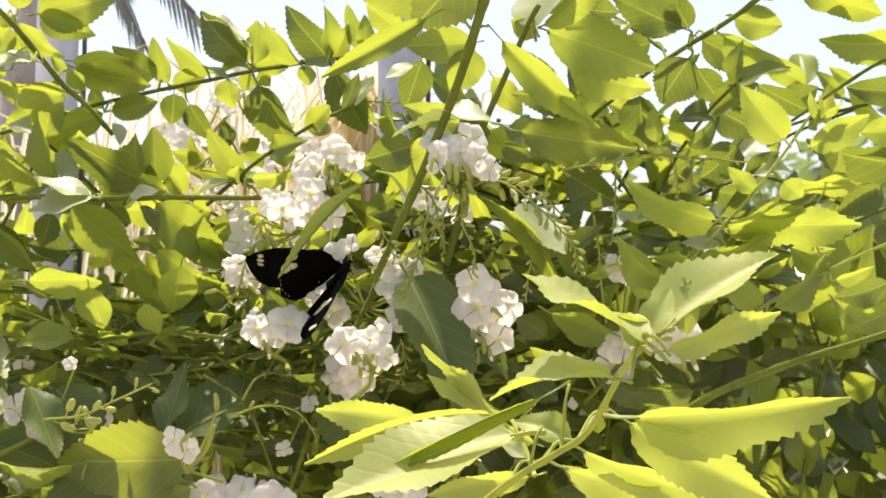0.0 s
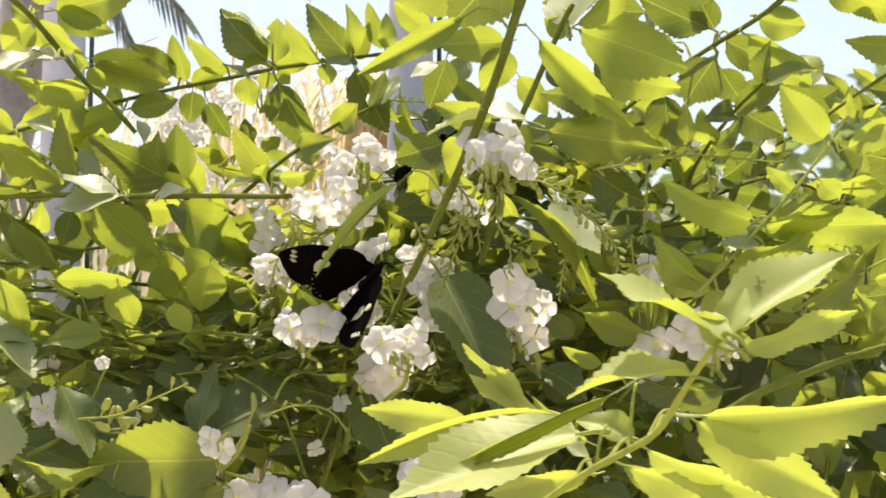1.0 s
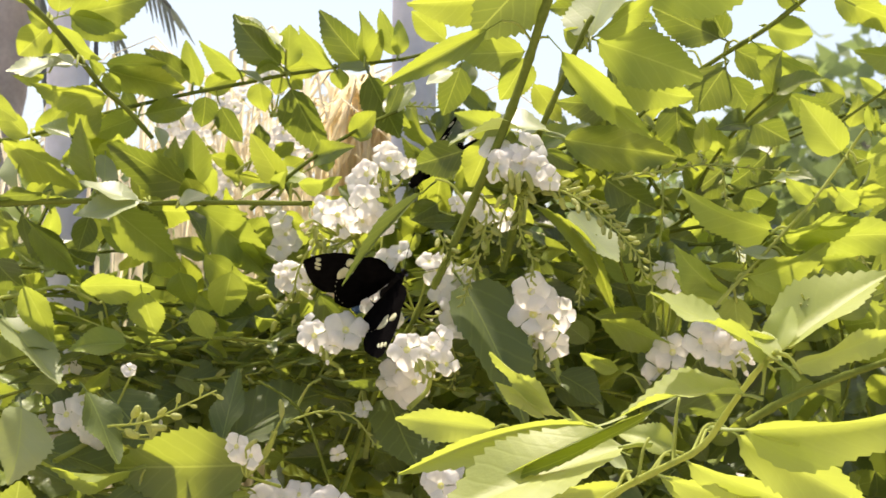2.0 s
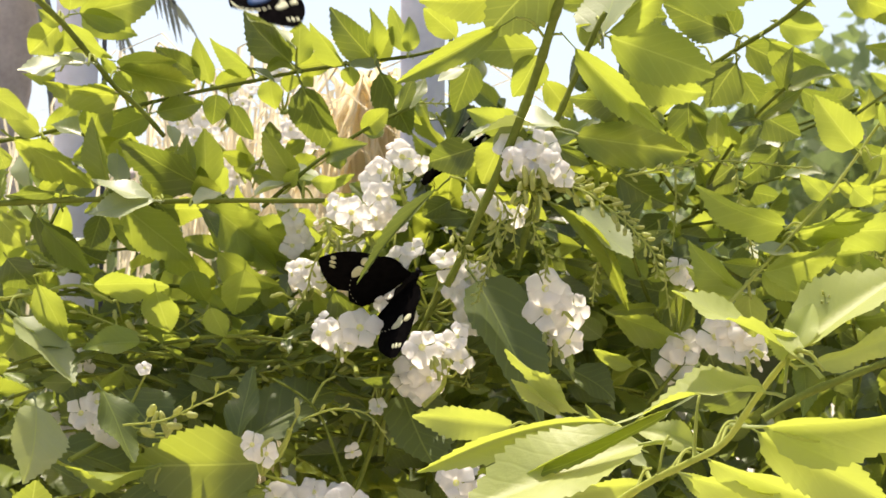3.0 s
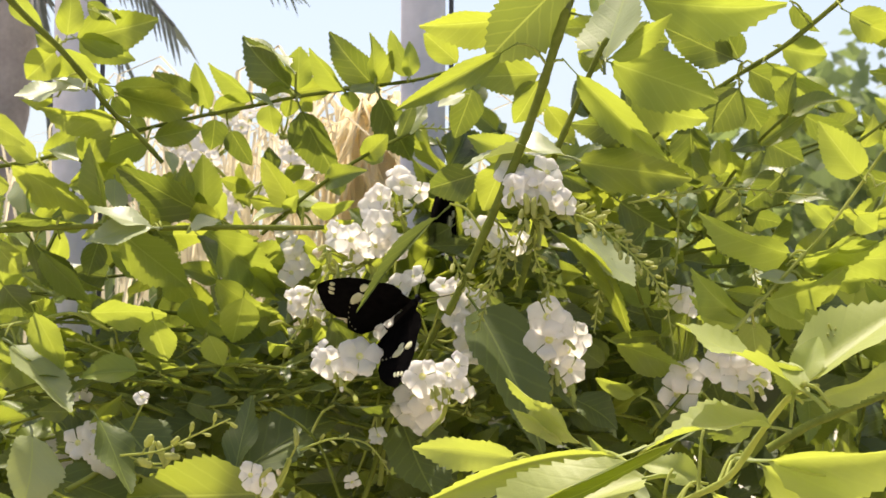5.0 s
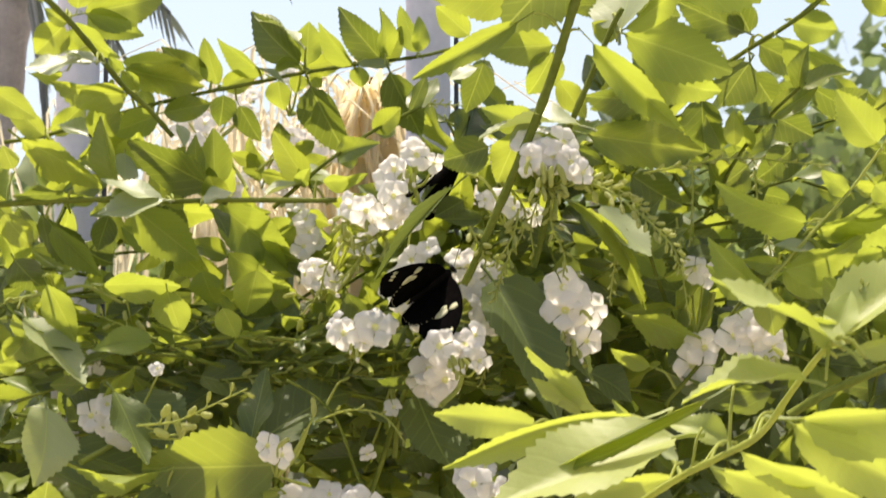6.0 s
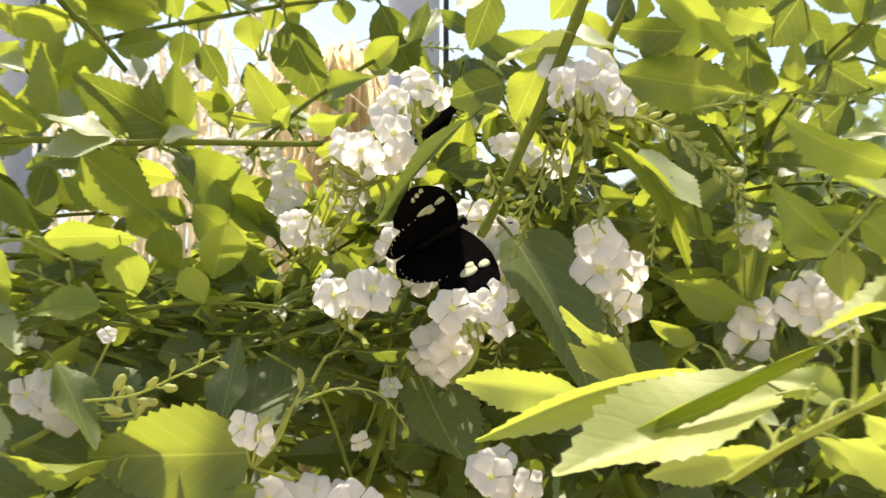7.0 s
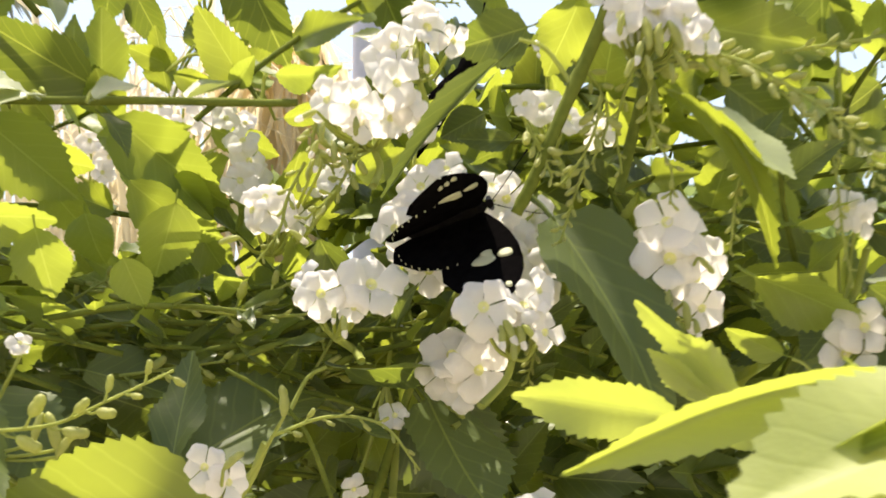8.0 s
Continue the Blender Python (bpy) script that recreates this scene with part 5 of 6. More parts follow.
cluster(shrub, (-0.0434, 0.7870, 1.2798), (((-0.0620, 0.7760, 1.3049), 0.0152, -0.4, 0.2), ((-0.0543, 0.7798, 1.3033), 0.0158, 0, 0.2), ((-0.0436, 0.7810, 1.3025), 0.0153, 0.2, 0.2), ((-0.0353, 0.7758, 1.3035), 0.0166, 0.4, 0.1), ((-0.0478, 0.7798, 1.3077), 0.0120, 0, 0.8), ((-0.0312, 0.7811, 1.2985), 0.0144, 0.5, -0.1), ((-0.0578, 0.7772, 1.2984), 0.0143, -0.1, -0.2),), ())
cluster(shrub, (0.0144, 0.7820, 1.2803), (((0.0074, 0.7701, 1.3121), 0.0147, -0.2, 0.2), ((0.0148, 0.7727, 1.3061), 0.0152, 0.3, 0), ((0.0051, 0.7731, 1.3152), 0.0119, -0.3, 0.7), ((0.0119, 0.7774, 1.3183), 0.0105, 0.1, 0.9), ((0.0189, 0.7728, 1.3102), 0.0119, 0.7, 0.1),), ())
cluster(shrub, (-0.1412, 0.7720, 1.3203), (((-0.1407, 0.7937, 1.3379), 0.0141, -0.2, 0.2), ((-0.1275, 0.7864, 1.3322), 0.0153, 0.2, 0), ((-0.1346, 0.7927, 1.3424), 0.0103, 0, 0.6), ((-0.1117, 0.7638, 1.3557), 0.0062, 0.2, 0),), (((-0.1027, 0.7570, 1.3310), 0.0088, 100), ((-0.1071, 0.7570, 1.3329), 0.0068, 80), ((-0.1021, 0.7570, 1.3294), 0.0068, 60), ))
cluster(shrub, (-0.0556, 0.7600, 1.3327), (((-0.0693, 0.7535, 1.3269), 0.0111, -0.3, 0.2), ((-0.0642, 0.7527, 1.3236), 0.0101, 0.6, -0.3),), (((-0.0652, 0.7450, 1.3261), 0.0059, 40), ((-0.0520, 0.7450, 1.3377), 0.0071, 95), ))
cluster(shrub, (-0.0229, 0.8020, 1.3214), (((-0.0232, 0.7914, 1.3412), 0.0080, 0, 0.2), ((-0.0335, 0.7904, 1.3233), 0.0075, 0.6, -0.5), ((-0.0164, 0.7929, 1.4148), 0.0124, 0, 0),), ())
cluster(shrub, (-0.1187, 0.7920, 1.3083), (((-0.1351, 0.8116, 1.3348), 0.0164, -0.2, 0.1), ((-0.1435, 0.8111, 1.3589), 0.0128, -0.4, 0.2), ((-0.1113, 0.8100, 1.3354), 0.0117, -0.3, -0.1), ((-0.0603, 0.7854, 1.3062), 0.0152, 0, 0.4), ((-0.0390, 0.7835, 1.3052), 0.0126, 0.2, 0.4), ((-0.1299, 0.8217, 1.3371), 0.0162, -0.054, -0.086),), ())
cluster(shrub, (-0.0719, 0.9120, 1.4745), (((-0.0724, 0.9054, 1.4916), 0.0101, 0, 0.3), ((-0.0741, 0.9009, 1.4818), 0.0101, 0.2, 0), ((-0.0685, 0.9059, 1.4865), 0.0078, 0.5, 0),), ())
cluster(shrub, (-0.1037, 1.0720, 1.4584), (((-0.1333, 1.0607, 1.4995), 0.0105, -0.2, 0.2), ((-0.1258, 1.0615, 1.4921), 0.0119, 0.2, 0.1), ((-0.1397, 1.0641, 1.4893), 0.0112, -0.3, 0), ((-0.1212, 1.0628, 1.4831), 0.0105, 0.3, 0), ((-0.1298, 1.0590, 1.4811), 0.0119, 0, 0.1), ((-0.1108, 1.0612, 1.5043), 0.0105, 0, 0.3), ((-0.1049, 1.0630, 1.5001), 0.0105, 0.3, 0.1), ((-0.1003, 1.0617, 1.5075), 0.0091, 0.1, 0.4), ((-0.1368, 1.0684, 1.4973), 0.0104, -0.25, 0.072), ((-0.1306, 1.0685, 1.4831), 0.0118, 0.32, 0.43),), ())
cluster(shrub, (-0.0879, 1.1020, 1.4523), (((-0.0903, 1.0889, 1.4852), 0.0122, -0.1, 0.2), ((-0.0815, 1.0937, 1.4906), 0.0123, 0.2, 0.1), ((-0.0752, 1.0944, 1.4813), 0.0130, 0.1, 0), ((-0.0859, 1.0928, 1.4764), 0.0122, -0.2, -0.1), ((-0.0656, 1.0905, 1.4840), 0.0115, 0.3, 0.2), ((-0.0969, 1.0954, 1.4703), 0.0116, -0.3, 0.1), ((-0.0889, 1.0934, 1.4639), 0.0108, 0, 0), ((-0.0565, 1.0944, 1.4799), 0.0108, 0.1, 0.1), ((-0.0740, 1.1056, 1.4891), 0.0129, 0.24, 0.25), ((-0.0914, 1.1029, 1.4696), 0.0115, -0.14, 0.0035), ((-0.0867, 1.0987, 1.4628), 0.0107, 0.28, -0.044),), ())
cluster(shrub, (-0.1117, 1.0920, 1.4449), (((-0.1171, 1.0813, 1.4686), 0.0114, -0.2, 0.2), ((-0.1095, 1.0836, 1.4627), 0.0121, 0.1, 0.1), ((-0.1219, 1.0841, 1.4596), 0.0107, -0.3, 0), ((-0.1035, 1.0840, 1.4690), 0.0107, 0.3, 0.2), ((-0.1412, 1.0774, 1.4710), 0.0099, 0, 0.2), ((-0.1124, 1.0827, 1.4564), 0.0107, 0.2, -0.1),), ())
raceme(shrub, ((0.0357, 0.7650, 1.4240), (0.0464, 0.7650, 1.4266), (0.0572, 0.7650, 1.4262), (0.0679, 0.7650, 1.4198), (0.0764, 0.7650, 1.4112)), 17, 0.0040)
raceme(shrub, ((0.0466, 0.7570, 1.4266), (0.0567, 0.7500, 1.4218), (0.0662, 0.7420, 1.4134), (0.0738, 0.7360, 1.4054), (0.0794, 0.7330, 1.3978), (0.0809, 0.7320, 1.3893)), 30, 0.0042)
raceme(shrub, ((0.0730, 0.7750, 1.4311), (0.0905, 0.7750, 1.4342), (0.1079, 0.7750, 1.4371), (0.1253, 0.7750, 1.4360), (0.1449, 0.7750, 1.4343)), 24, 0.0027)
raceme(shrub, ((0.0953, 0.8000, 1.4387), (0.0957, 0.8000, 1.4274), (0.0952, 0.8000, 1.4161), (0.0940, 0.8000, 1.4048)), 11, 0.0021)
raceme(shrub, ((0.0870, 0.7850, 1.4149), (0.0891, 0.7850, 1.3995), (0.0901, 0.7850, 1.3863), (0.0922, 0.7850, 1.3731)), 11, 0.0021)
raceme(shrub, ((0.1186, 0.7900, 1.4354), (0.1196, 0.7900, 1.4242), (0.1207, 0.7900, 1.4153)), 9, 0.0021)
raceme(shrub, ((0.1243, 0.8000, 1.4116), (0.1264, 0.8000, 1.4027), (0.1275, 0.8000, 1.3959)), 9, 0.0021)
raceme(shrub, ((0.1693, 0.7900, 1.4088), (0.1736, 0.7900, 1.4021), (0.1775, 0.7900, 1.3955)), 9, 0.0021)
raceme(shrub, ((-0.1167, 0.7450, 1.3343), (-0.1021, 0.7450, 1.3360), (-0.0897, 0.7450, 1.3416), (-0.0763, 0.7450, 1.3479)), 9, 0.0054)
raceme(shrub, ((0.0298, 0.7900, 1.3864), (0.0365, 0.7900, 1.3775), (0.0431, 0.7900, 1.3687), (0.0409, 0.7900, 1.3577)), 11, 0.0028)
raceme(shrub, ((-0.0133, 0.9000, 1.4779), (-0.0044, 0.9000, 1.4774), (0.0070, 0.9000, 1.4769)), 11, 0.0021)
raceme(shrub, ((-0.0453, 0.7900, 1.3685), (-0.0387, 0.7900, 1.3730), (-0.0343, 0.7900, 1.3774)), 9, 0.0025)
raceme(shrub, ((-0.0774, 0.8000, 1.3687), (-0.0550, 0.8000, 1.3665), (-0.0371, 0.8000, 1.3687), (-0.0192, 0.8000, 1.3755)), 14, 0.0026)
raceme(shrub, ((0.0185, 0.7700, 1.4266), (0.0250, 0.7700, 1.4201), (0.0272, 0.7700, 1.4115), (0.0229, 0.7700, 1.4006)), 12, 0.0029)
raceme(shrub, ((-0.0456, 0.7900, 1.4040), (-0.0499, 0.7900, 1.3951), (-0.0521, 0.7900, 1.3862), (-0.0587, 0.7900, 1.3773)), 11, 0.0025)
raceme(shrub, ((-0.0531, 0.7800, 1.3357), (-0.0400, 0.7800, 1.3401), (-0.0270, 0.7800, 1.3380), (-0.0182, 0.7800, 1.3272)), 9, 0.0030)
raceme(shrub, ((0.0359, 0.7700, 1.4354), (0.0337, 0.7700, 1.4245), (0.0294, 0.7700, 1.4115), (0.0304, 0.7700, 1.3985)), 11, 0.0027)
raceme(near_shrub, ((0.1017, 0.5660, 1.3579), (0.1055, 0.5660, 1.3634), (0.1086, 0.5660, 1.3689), (0.1102, 0.5660, 1.3743)), 20, 0.0025)
raceme(shrub, ((0.0242, 0.7640, 1.4163), (0.0232, 0.7640, 1.4093), (0.0195, 0.7640, 1.4010), (0.0139, 0.7640, 1.3940)), 9, 0.0040)
raceme(shrub, ((0.0369, 0.7660, 1.4198), (0.0370, 0.7660, 1.4100), (0.0417, 0.7660, 1.3990), (0.0412, 0.7660, 1.3904)), 12, 0.0031)
raceme(shrub, ((0.0220, 0.7700, 1.4015), (0.0180, 0.7700, 1.3910), (0.0150, 0.7700, 1.3813)), 11, 0.0031)
raceme(shrub, ((0.0056, 0.7620, 1.4093), (0.0093, 0.7620, 1.4018), (0.0120, 0.7620, 1.3957)), 9, 0.0035)
raceme(shrub, ((0.0678, 0.7850, 1.4103), (0.0630, 0.7850, 1.3972), (0.0607, 0.7850, 1.3813)), 14, 0.0025)
raceme(shrub, ((-0.0428, 0.7900, 1.4145), (-0.0435, 0.7900, 1.4080), (-0.0385, 0.7900, 1.4023)), 11, 0.0032)
raceme(shrub, ((-0.0229, 0.7900, 1.4330), (-0.0200, 0.7900, 1.4287), (-0.0143, 0.7900, 1.4259)), 9, 0.0029)
raceme(shrub, ((-0.0315, 0.7900, 1.4111), (-0.0371, 0.7900, 1.3981), (-0.0455, 0.7900, 1.3894)), 11, 0.0034)
raceme(shrub, ((0.0110, 0.8000, 1.3670), (0.0131, 0.8000, 1.3584), (0.0108, 0.8000, 1.3498)), 11, 0.0030)

# ---------- the shrub's depth: twigs behind, among and below the branches above ----------
filler = random.Random(5)


def twig(thing, foot, way, length, pairs, size, kind_at, slim=1.0):
    """A twig with leaf pairs along it."""
    foot, way = Vector(foot), Vector(way).normalized()
    side = way.cross(Vector((0, 0, 1))).normalized()
    points = [foot + way * length * s + Vector((0, 0, -0.18 * length * s * s)) + side * 0.04 * length * math.sin(3 * s) for s in (0, 0.35, 0.7, 1)]
    b = branch(thing, points, 0.0009)
    for i in range(pairs):
        s = (i + 0.7) / pairs
        p = foot + way * length * s + Vector((0, 0, -0.18 * length * s * s))
        for k in (-1, 1):
            d = (way * filler.uniform(0.2, 0.9) + side * k * filler.uniform(0.5, 1) + Vector((0, filler.uniform(-0.4, 0.4), filler.uniform(-0.5, 0.6)))).normalized()
            n = size * filler.uniform(0.7, 1.25)
            leaf(b, p, p + d * n, n * slim * filler.uniform(0.42, 0.56), filler.uniform(-65, 65), filler.choice(kind_at))


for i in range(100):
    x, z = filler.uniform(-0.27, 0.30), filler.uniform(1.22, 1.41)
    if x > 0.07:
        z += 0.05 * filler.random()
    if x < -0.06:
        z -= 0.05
    # low middle twigs take dark kinds in place of the shade inside
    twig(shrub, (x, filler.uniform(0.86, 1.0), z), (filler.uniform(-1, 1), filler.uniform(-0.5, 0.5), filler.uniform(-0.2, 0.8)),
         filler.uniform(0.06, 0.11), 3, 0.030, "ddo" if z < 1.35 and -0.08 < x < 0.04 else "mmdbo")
for i in range(46):
    x, z = filler.uniform(-0.09, 0.13), filler.uniform(1.28, 1.425)
    twig(shrub, (x, filler.uniform(0.83, 0.92), z), (filler.uniform(-1, 1), filler.uniform(-0.5, 0.5), filler.uniform(-0.3, 0.9)),
         filler.uniform(0.05, 0.09), 4, 0.022, "mmbdo")
for i in range(14):
    x, z = filler.uniform(0.03, 0.12), filler.uniform(1.40, 1.465)
    twig(shrub, (x, filler.uniform(0.86, 0.95), z), (filler.uniform(-1, 1), filler.uniform(-0.5, 0.5), filler.uniform(-0.2, 0.8)),
         filler.uniform(0.05, 0.09), 3, 0.024, "mdo")
for i in range(7):
    x, z = filler.uniform(0.05, 0.30), filler.uniform(1.43, 1.53)
    twig(shrub, (x, filler.uniform(0.92, 1.05), z), (filler.uniform(-1, 1), filler.uniform(-0.5, 0.5), filler.uniform(-0.2, 0.8)),
         filler.uniform(0.06, 0.11), 3, 0.026, "mdb")
for i in range(60):
    x, z = filler.uniform(-0.5, 0.5), filler.uniform(0.25, 1.22)
    twig(shrub, (x, filler.uniform(0.80, 1.15), z), (filler.uniform(-1, 1), filler.uniform(-0.8, 0.5), filler.uniform(-0.2, 0.8)),
         filler.uniform(0.10, 0.18), 4, 0.042, "mddb")
for x, y in ((-0.20, 0.98), (-0.05, 0.95), (0.10, 0.97), (0.22, 1.0), (0.0, 0.88)):
    branch(shrub, ((x * 0.3, 0.97, 0.0), (x * 0.6, y, 0.5), (x, y, 0.95), (x * 1.2, y - 0.03, 1.32)), 0.007, "stem")
branch(near_shrub, ((0.07, 0.68, 0.0), (0.05, 0.66, 0.5), (0.02, 0.64, 1.0), (0.035, 0.62, 1.29)), 0.004, "stem")


for i in range(6):
    twig(shrub, (filler.uniform(-0.26, -0.14), filler.uniform(0.88, 0.97), filler.uniform(1.37, 1.42)), (filler.uniform(-1, 1), filler.uniform(-0.5, 0.5), filler.uniform(-0.2, 0.8)),
         filler.uniform(0.05, 0.09), 3, 0.026, "mpbob")
# bright kinds here put sunlight into the colour of the rear leaves
for i in range(17):
    twig(shrub, (filler.uniform(-0.25, -0.02), filler.uniform(0.86, 0.94), filler.uniform(1.36, 1.425)), (filler.uniform(-1, 1), filler.uniform(-0.5, 0.5), filler.uniform(-0.2, 0.8)),
         filler.uniform(0.05, 0.09), 3, 0.025, "mbbm")
for i in range(22):
    twig(shrub, (filler.uniform(-0.08, 0.09), filler.uniform(0.85, 0.93), filler.uniform(1.37, 1.418)), (filler.uniform(-1, 1), filler.uniform(-0.4, 0.5), filler.uniform(-0.4, 0.3)),
         filler.uniform(0.04, 0.07), 3, 0.022, "mmdb")
for i in range(16):
    twig(shrub, (filler.uniform(0.0, 0.075), filler.uniform(0.85, 0.92), filler.uniform(1.40, 1.43)), (filler.uniform(-1, 1), filler.uniform(-0.4, 0.5), filler.uniform(-0.5, 0.2)),
         filler.uniform(0.04, 0.06), 3, 0.022, "mddb")
for i in range(10):
    x, z = filler.uniform(0.01, 0.08), filler.uniform(1.425, 1.465)
    twig(shrub, (x, filler.uniform(0.87, 0.95), z), (filler.uniform(-1, 1), filler.uniform(-0.5, 0.5), filler.uniform(-0.2, 0.8)),
         filler.uniform(0.05, 0.08), 3, 0.030, "dm")
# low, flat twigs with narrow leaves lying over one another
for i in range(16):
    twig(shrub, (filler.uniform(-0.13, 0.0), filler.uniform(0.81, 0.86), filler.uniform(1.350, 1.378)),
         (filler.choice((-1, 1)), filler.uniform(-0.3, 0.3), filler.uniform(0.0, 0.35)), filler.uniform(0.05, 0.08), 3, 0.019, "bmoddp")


# thin twigs with slim leaves and small buds, close under the flower heads
for i in range(22):
    foot = Vector((filler.uniform(-0.13, -0.035), filler.uniform(0.80, 0.84), filler.uniform(1.348, 1.368)))
    # mostly dark kinds, so the shade under the heads is in their colour
    twig(shrub, foot, (filler.choice((-1, 1)), filler.uniform(-0.3, 0.3), filler.uniform(-0.1, 0.45)), filler.uniform(0.04, 0.07), 3, 0.016, "mddoo", 0.55)
    if i % 3 == 0:
        d = Vector((filler.uniform(-1, 1), filler.uniform(-0.4, 0.1), filler.uniform(0.0, 0.4))).normalized() * 0.03
        raceme(shrub, (foot, foot + d * 0.5, foot + d), 6, 0.0042)


# a low tier of leaves lying flat over the shade below, itself coloured as shaded
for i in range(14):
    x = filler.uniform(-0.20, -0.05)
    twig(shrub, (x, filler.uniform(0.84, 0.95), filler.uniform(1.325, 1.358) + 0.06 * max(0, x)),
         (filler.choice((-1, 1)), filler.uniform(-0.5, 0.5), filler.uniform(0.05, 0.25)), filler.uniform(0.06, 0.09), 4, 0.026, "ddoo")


# small leaves between the flower heads, coloured dark for the shade there
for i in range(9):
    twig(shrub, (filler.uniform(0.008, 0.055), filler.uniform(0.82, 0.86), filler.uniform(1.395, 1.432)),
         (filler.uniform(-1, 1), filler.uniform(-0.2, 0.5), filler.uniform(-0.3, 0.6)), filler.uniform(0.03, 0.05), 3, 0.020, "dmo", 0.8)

# ---------- posts ----------
def post(x, y, width, lean):
    thing = tagged(new("post"), "slim weathered grey post with a dark strip", "post")
    thing.location = (x, y, 0)
    bpy.context.view_layer.update()
    bm = bmesh.new()
    tube(bm, [Vector((x - lean * 1.45 + lean * z, y + 0.003 * math.sin(z * 5), z)) for z in np.linspace(0, 2.6, 14)], width / 2, width / 2 * 0.96, 16)
    part("pole", mesh_of("pole", bm, M_POST), thing)
    bm = bmesh.new()
    tube(bm, [Vector((x - lean * 1.45 + lean * z + width * 0.62, y + 0.004, z)) for z in np.linspace(0, 2.6, 6)], width * 0.055, width * 0.055, 8)
    part("strip", mesh_of("strip", bm, M_STRIP), thing)


post(-0.008, 1.0, 0.023, 0.0)
post(-0.183, 1.0, 0.022, 0.0)

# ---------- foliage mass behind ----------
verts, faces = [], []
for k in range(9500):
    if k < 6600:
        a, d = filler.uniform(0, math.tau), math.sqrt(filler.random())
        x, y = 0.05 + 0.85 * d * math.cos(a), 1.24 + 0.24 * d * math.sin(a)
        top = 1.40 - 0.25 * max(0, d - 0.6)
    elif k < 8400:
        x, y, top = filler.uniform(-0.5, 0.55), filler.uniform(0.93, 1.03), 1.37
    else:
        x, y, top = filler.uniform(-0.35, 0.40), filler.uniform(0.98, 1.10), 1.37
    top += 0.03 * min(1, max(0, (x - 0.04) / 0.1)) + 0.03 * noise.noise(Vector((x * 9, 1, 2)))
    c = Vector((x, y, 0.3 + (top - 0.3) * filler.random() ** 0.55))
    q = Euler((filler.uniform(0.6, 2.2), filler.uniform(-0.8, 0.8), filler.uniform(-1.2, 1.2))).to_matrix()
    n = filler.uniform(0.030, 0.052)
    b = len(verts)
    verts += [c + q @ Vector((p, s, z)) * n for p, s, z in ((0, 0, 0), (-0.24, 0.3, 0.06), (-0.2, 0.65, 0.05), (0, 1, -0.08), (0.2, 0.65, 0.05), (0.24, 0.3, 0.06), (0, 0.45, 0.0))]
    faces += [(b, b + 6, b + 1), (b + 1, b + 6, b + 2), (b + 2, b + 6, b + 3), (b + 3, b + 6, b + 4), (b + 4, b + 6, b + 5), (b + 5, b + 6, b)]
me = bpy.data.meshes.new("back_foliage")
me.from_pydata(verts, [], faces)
# shade is in the colour: the darker leaf deepens gaps in the shrub
me.materials.append(M_SHADED)
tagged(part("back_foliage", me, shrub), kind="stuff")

# ---------- dry grass ----------
def blade(bm, foot, mid, top, half, bow):
    """A flat, tapering blade, creased along its middle."""
    pts = spline((foot, mid, top), 4)
    side = Vector((0.95, bow, 0.0)) * half
    rows = [[bm.verts.new(p + side * w * (1 - 0.9 * (i / (len(pts) - 1)) ** 2) + Vector((0, 0.4 * half * abs(w), 0))) for w in (-1, 0, 1)] for i, p in enumerate(pts)]
    for a, b in zip(rows, rows[1:]):
        for w in (0, 1):
            bm.faces.new((a[w], a[w + 1], b[w + 1], b[w]))


bm = bmesh.new()
for i in range(60):
    top = Vector((-0.047 + filler.uniform(-0.060, 0.050), filler.uniform(1.10, 1.20), 1.445 + filler.uniform(0.005, 0.065)))
    foot = Vector((-0.040 + filler.gauss(0, 0.008), 1.16, 0.0))
    blade(bm, foot, Vector((-0.040 + filler.gauss(0, 0.012), 1.15, 1.40)), top, filler.uniform(0.0022, 0.0042), filler.uniform(-0.5, 0.3))
tagged(new("dry_plant", mesh_of("dry_plant", bm, M_YELLOW)), "tuft of dry yellow strap-like leaves", "plant", kind="stuff")
bm = bmesh.new()
for i in range(150):
    x0 = filler.gauss(-0.11, 0.06)
    mid = Vector((x0, filler.uniform(1.12, 1.24), filler.uniform(1.36, 1.43)))
    top = mid + Vector((filler.gauss(0.01, 0.10), filler.uniform(-0.02, 0.02), filler.uniform(0.03, 0.10)))
    blade(bm, Vector((x0 * 0.6, 1.17, 0)), mid, top, filler.uniform(0.0010, 0.0028), filler.uniform(-0.5, 0.3))
tagged(new("dry_grass", mesh_of("dry_grass", bm, M_STRAW)), "pale dry ornamental grass behind the shrub", "grass", kind="stuff")


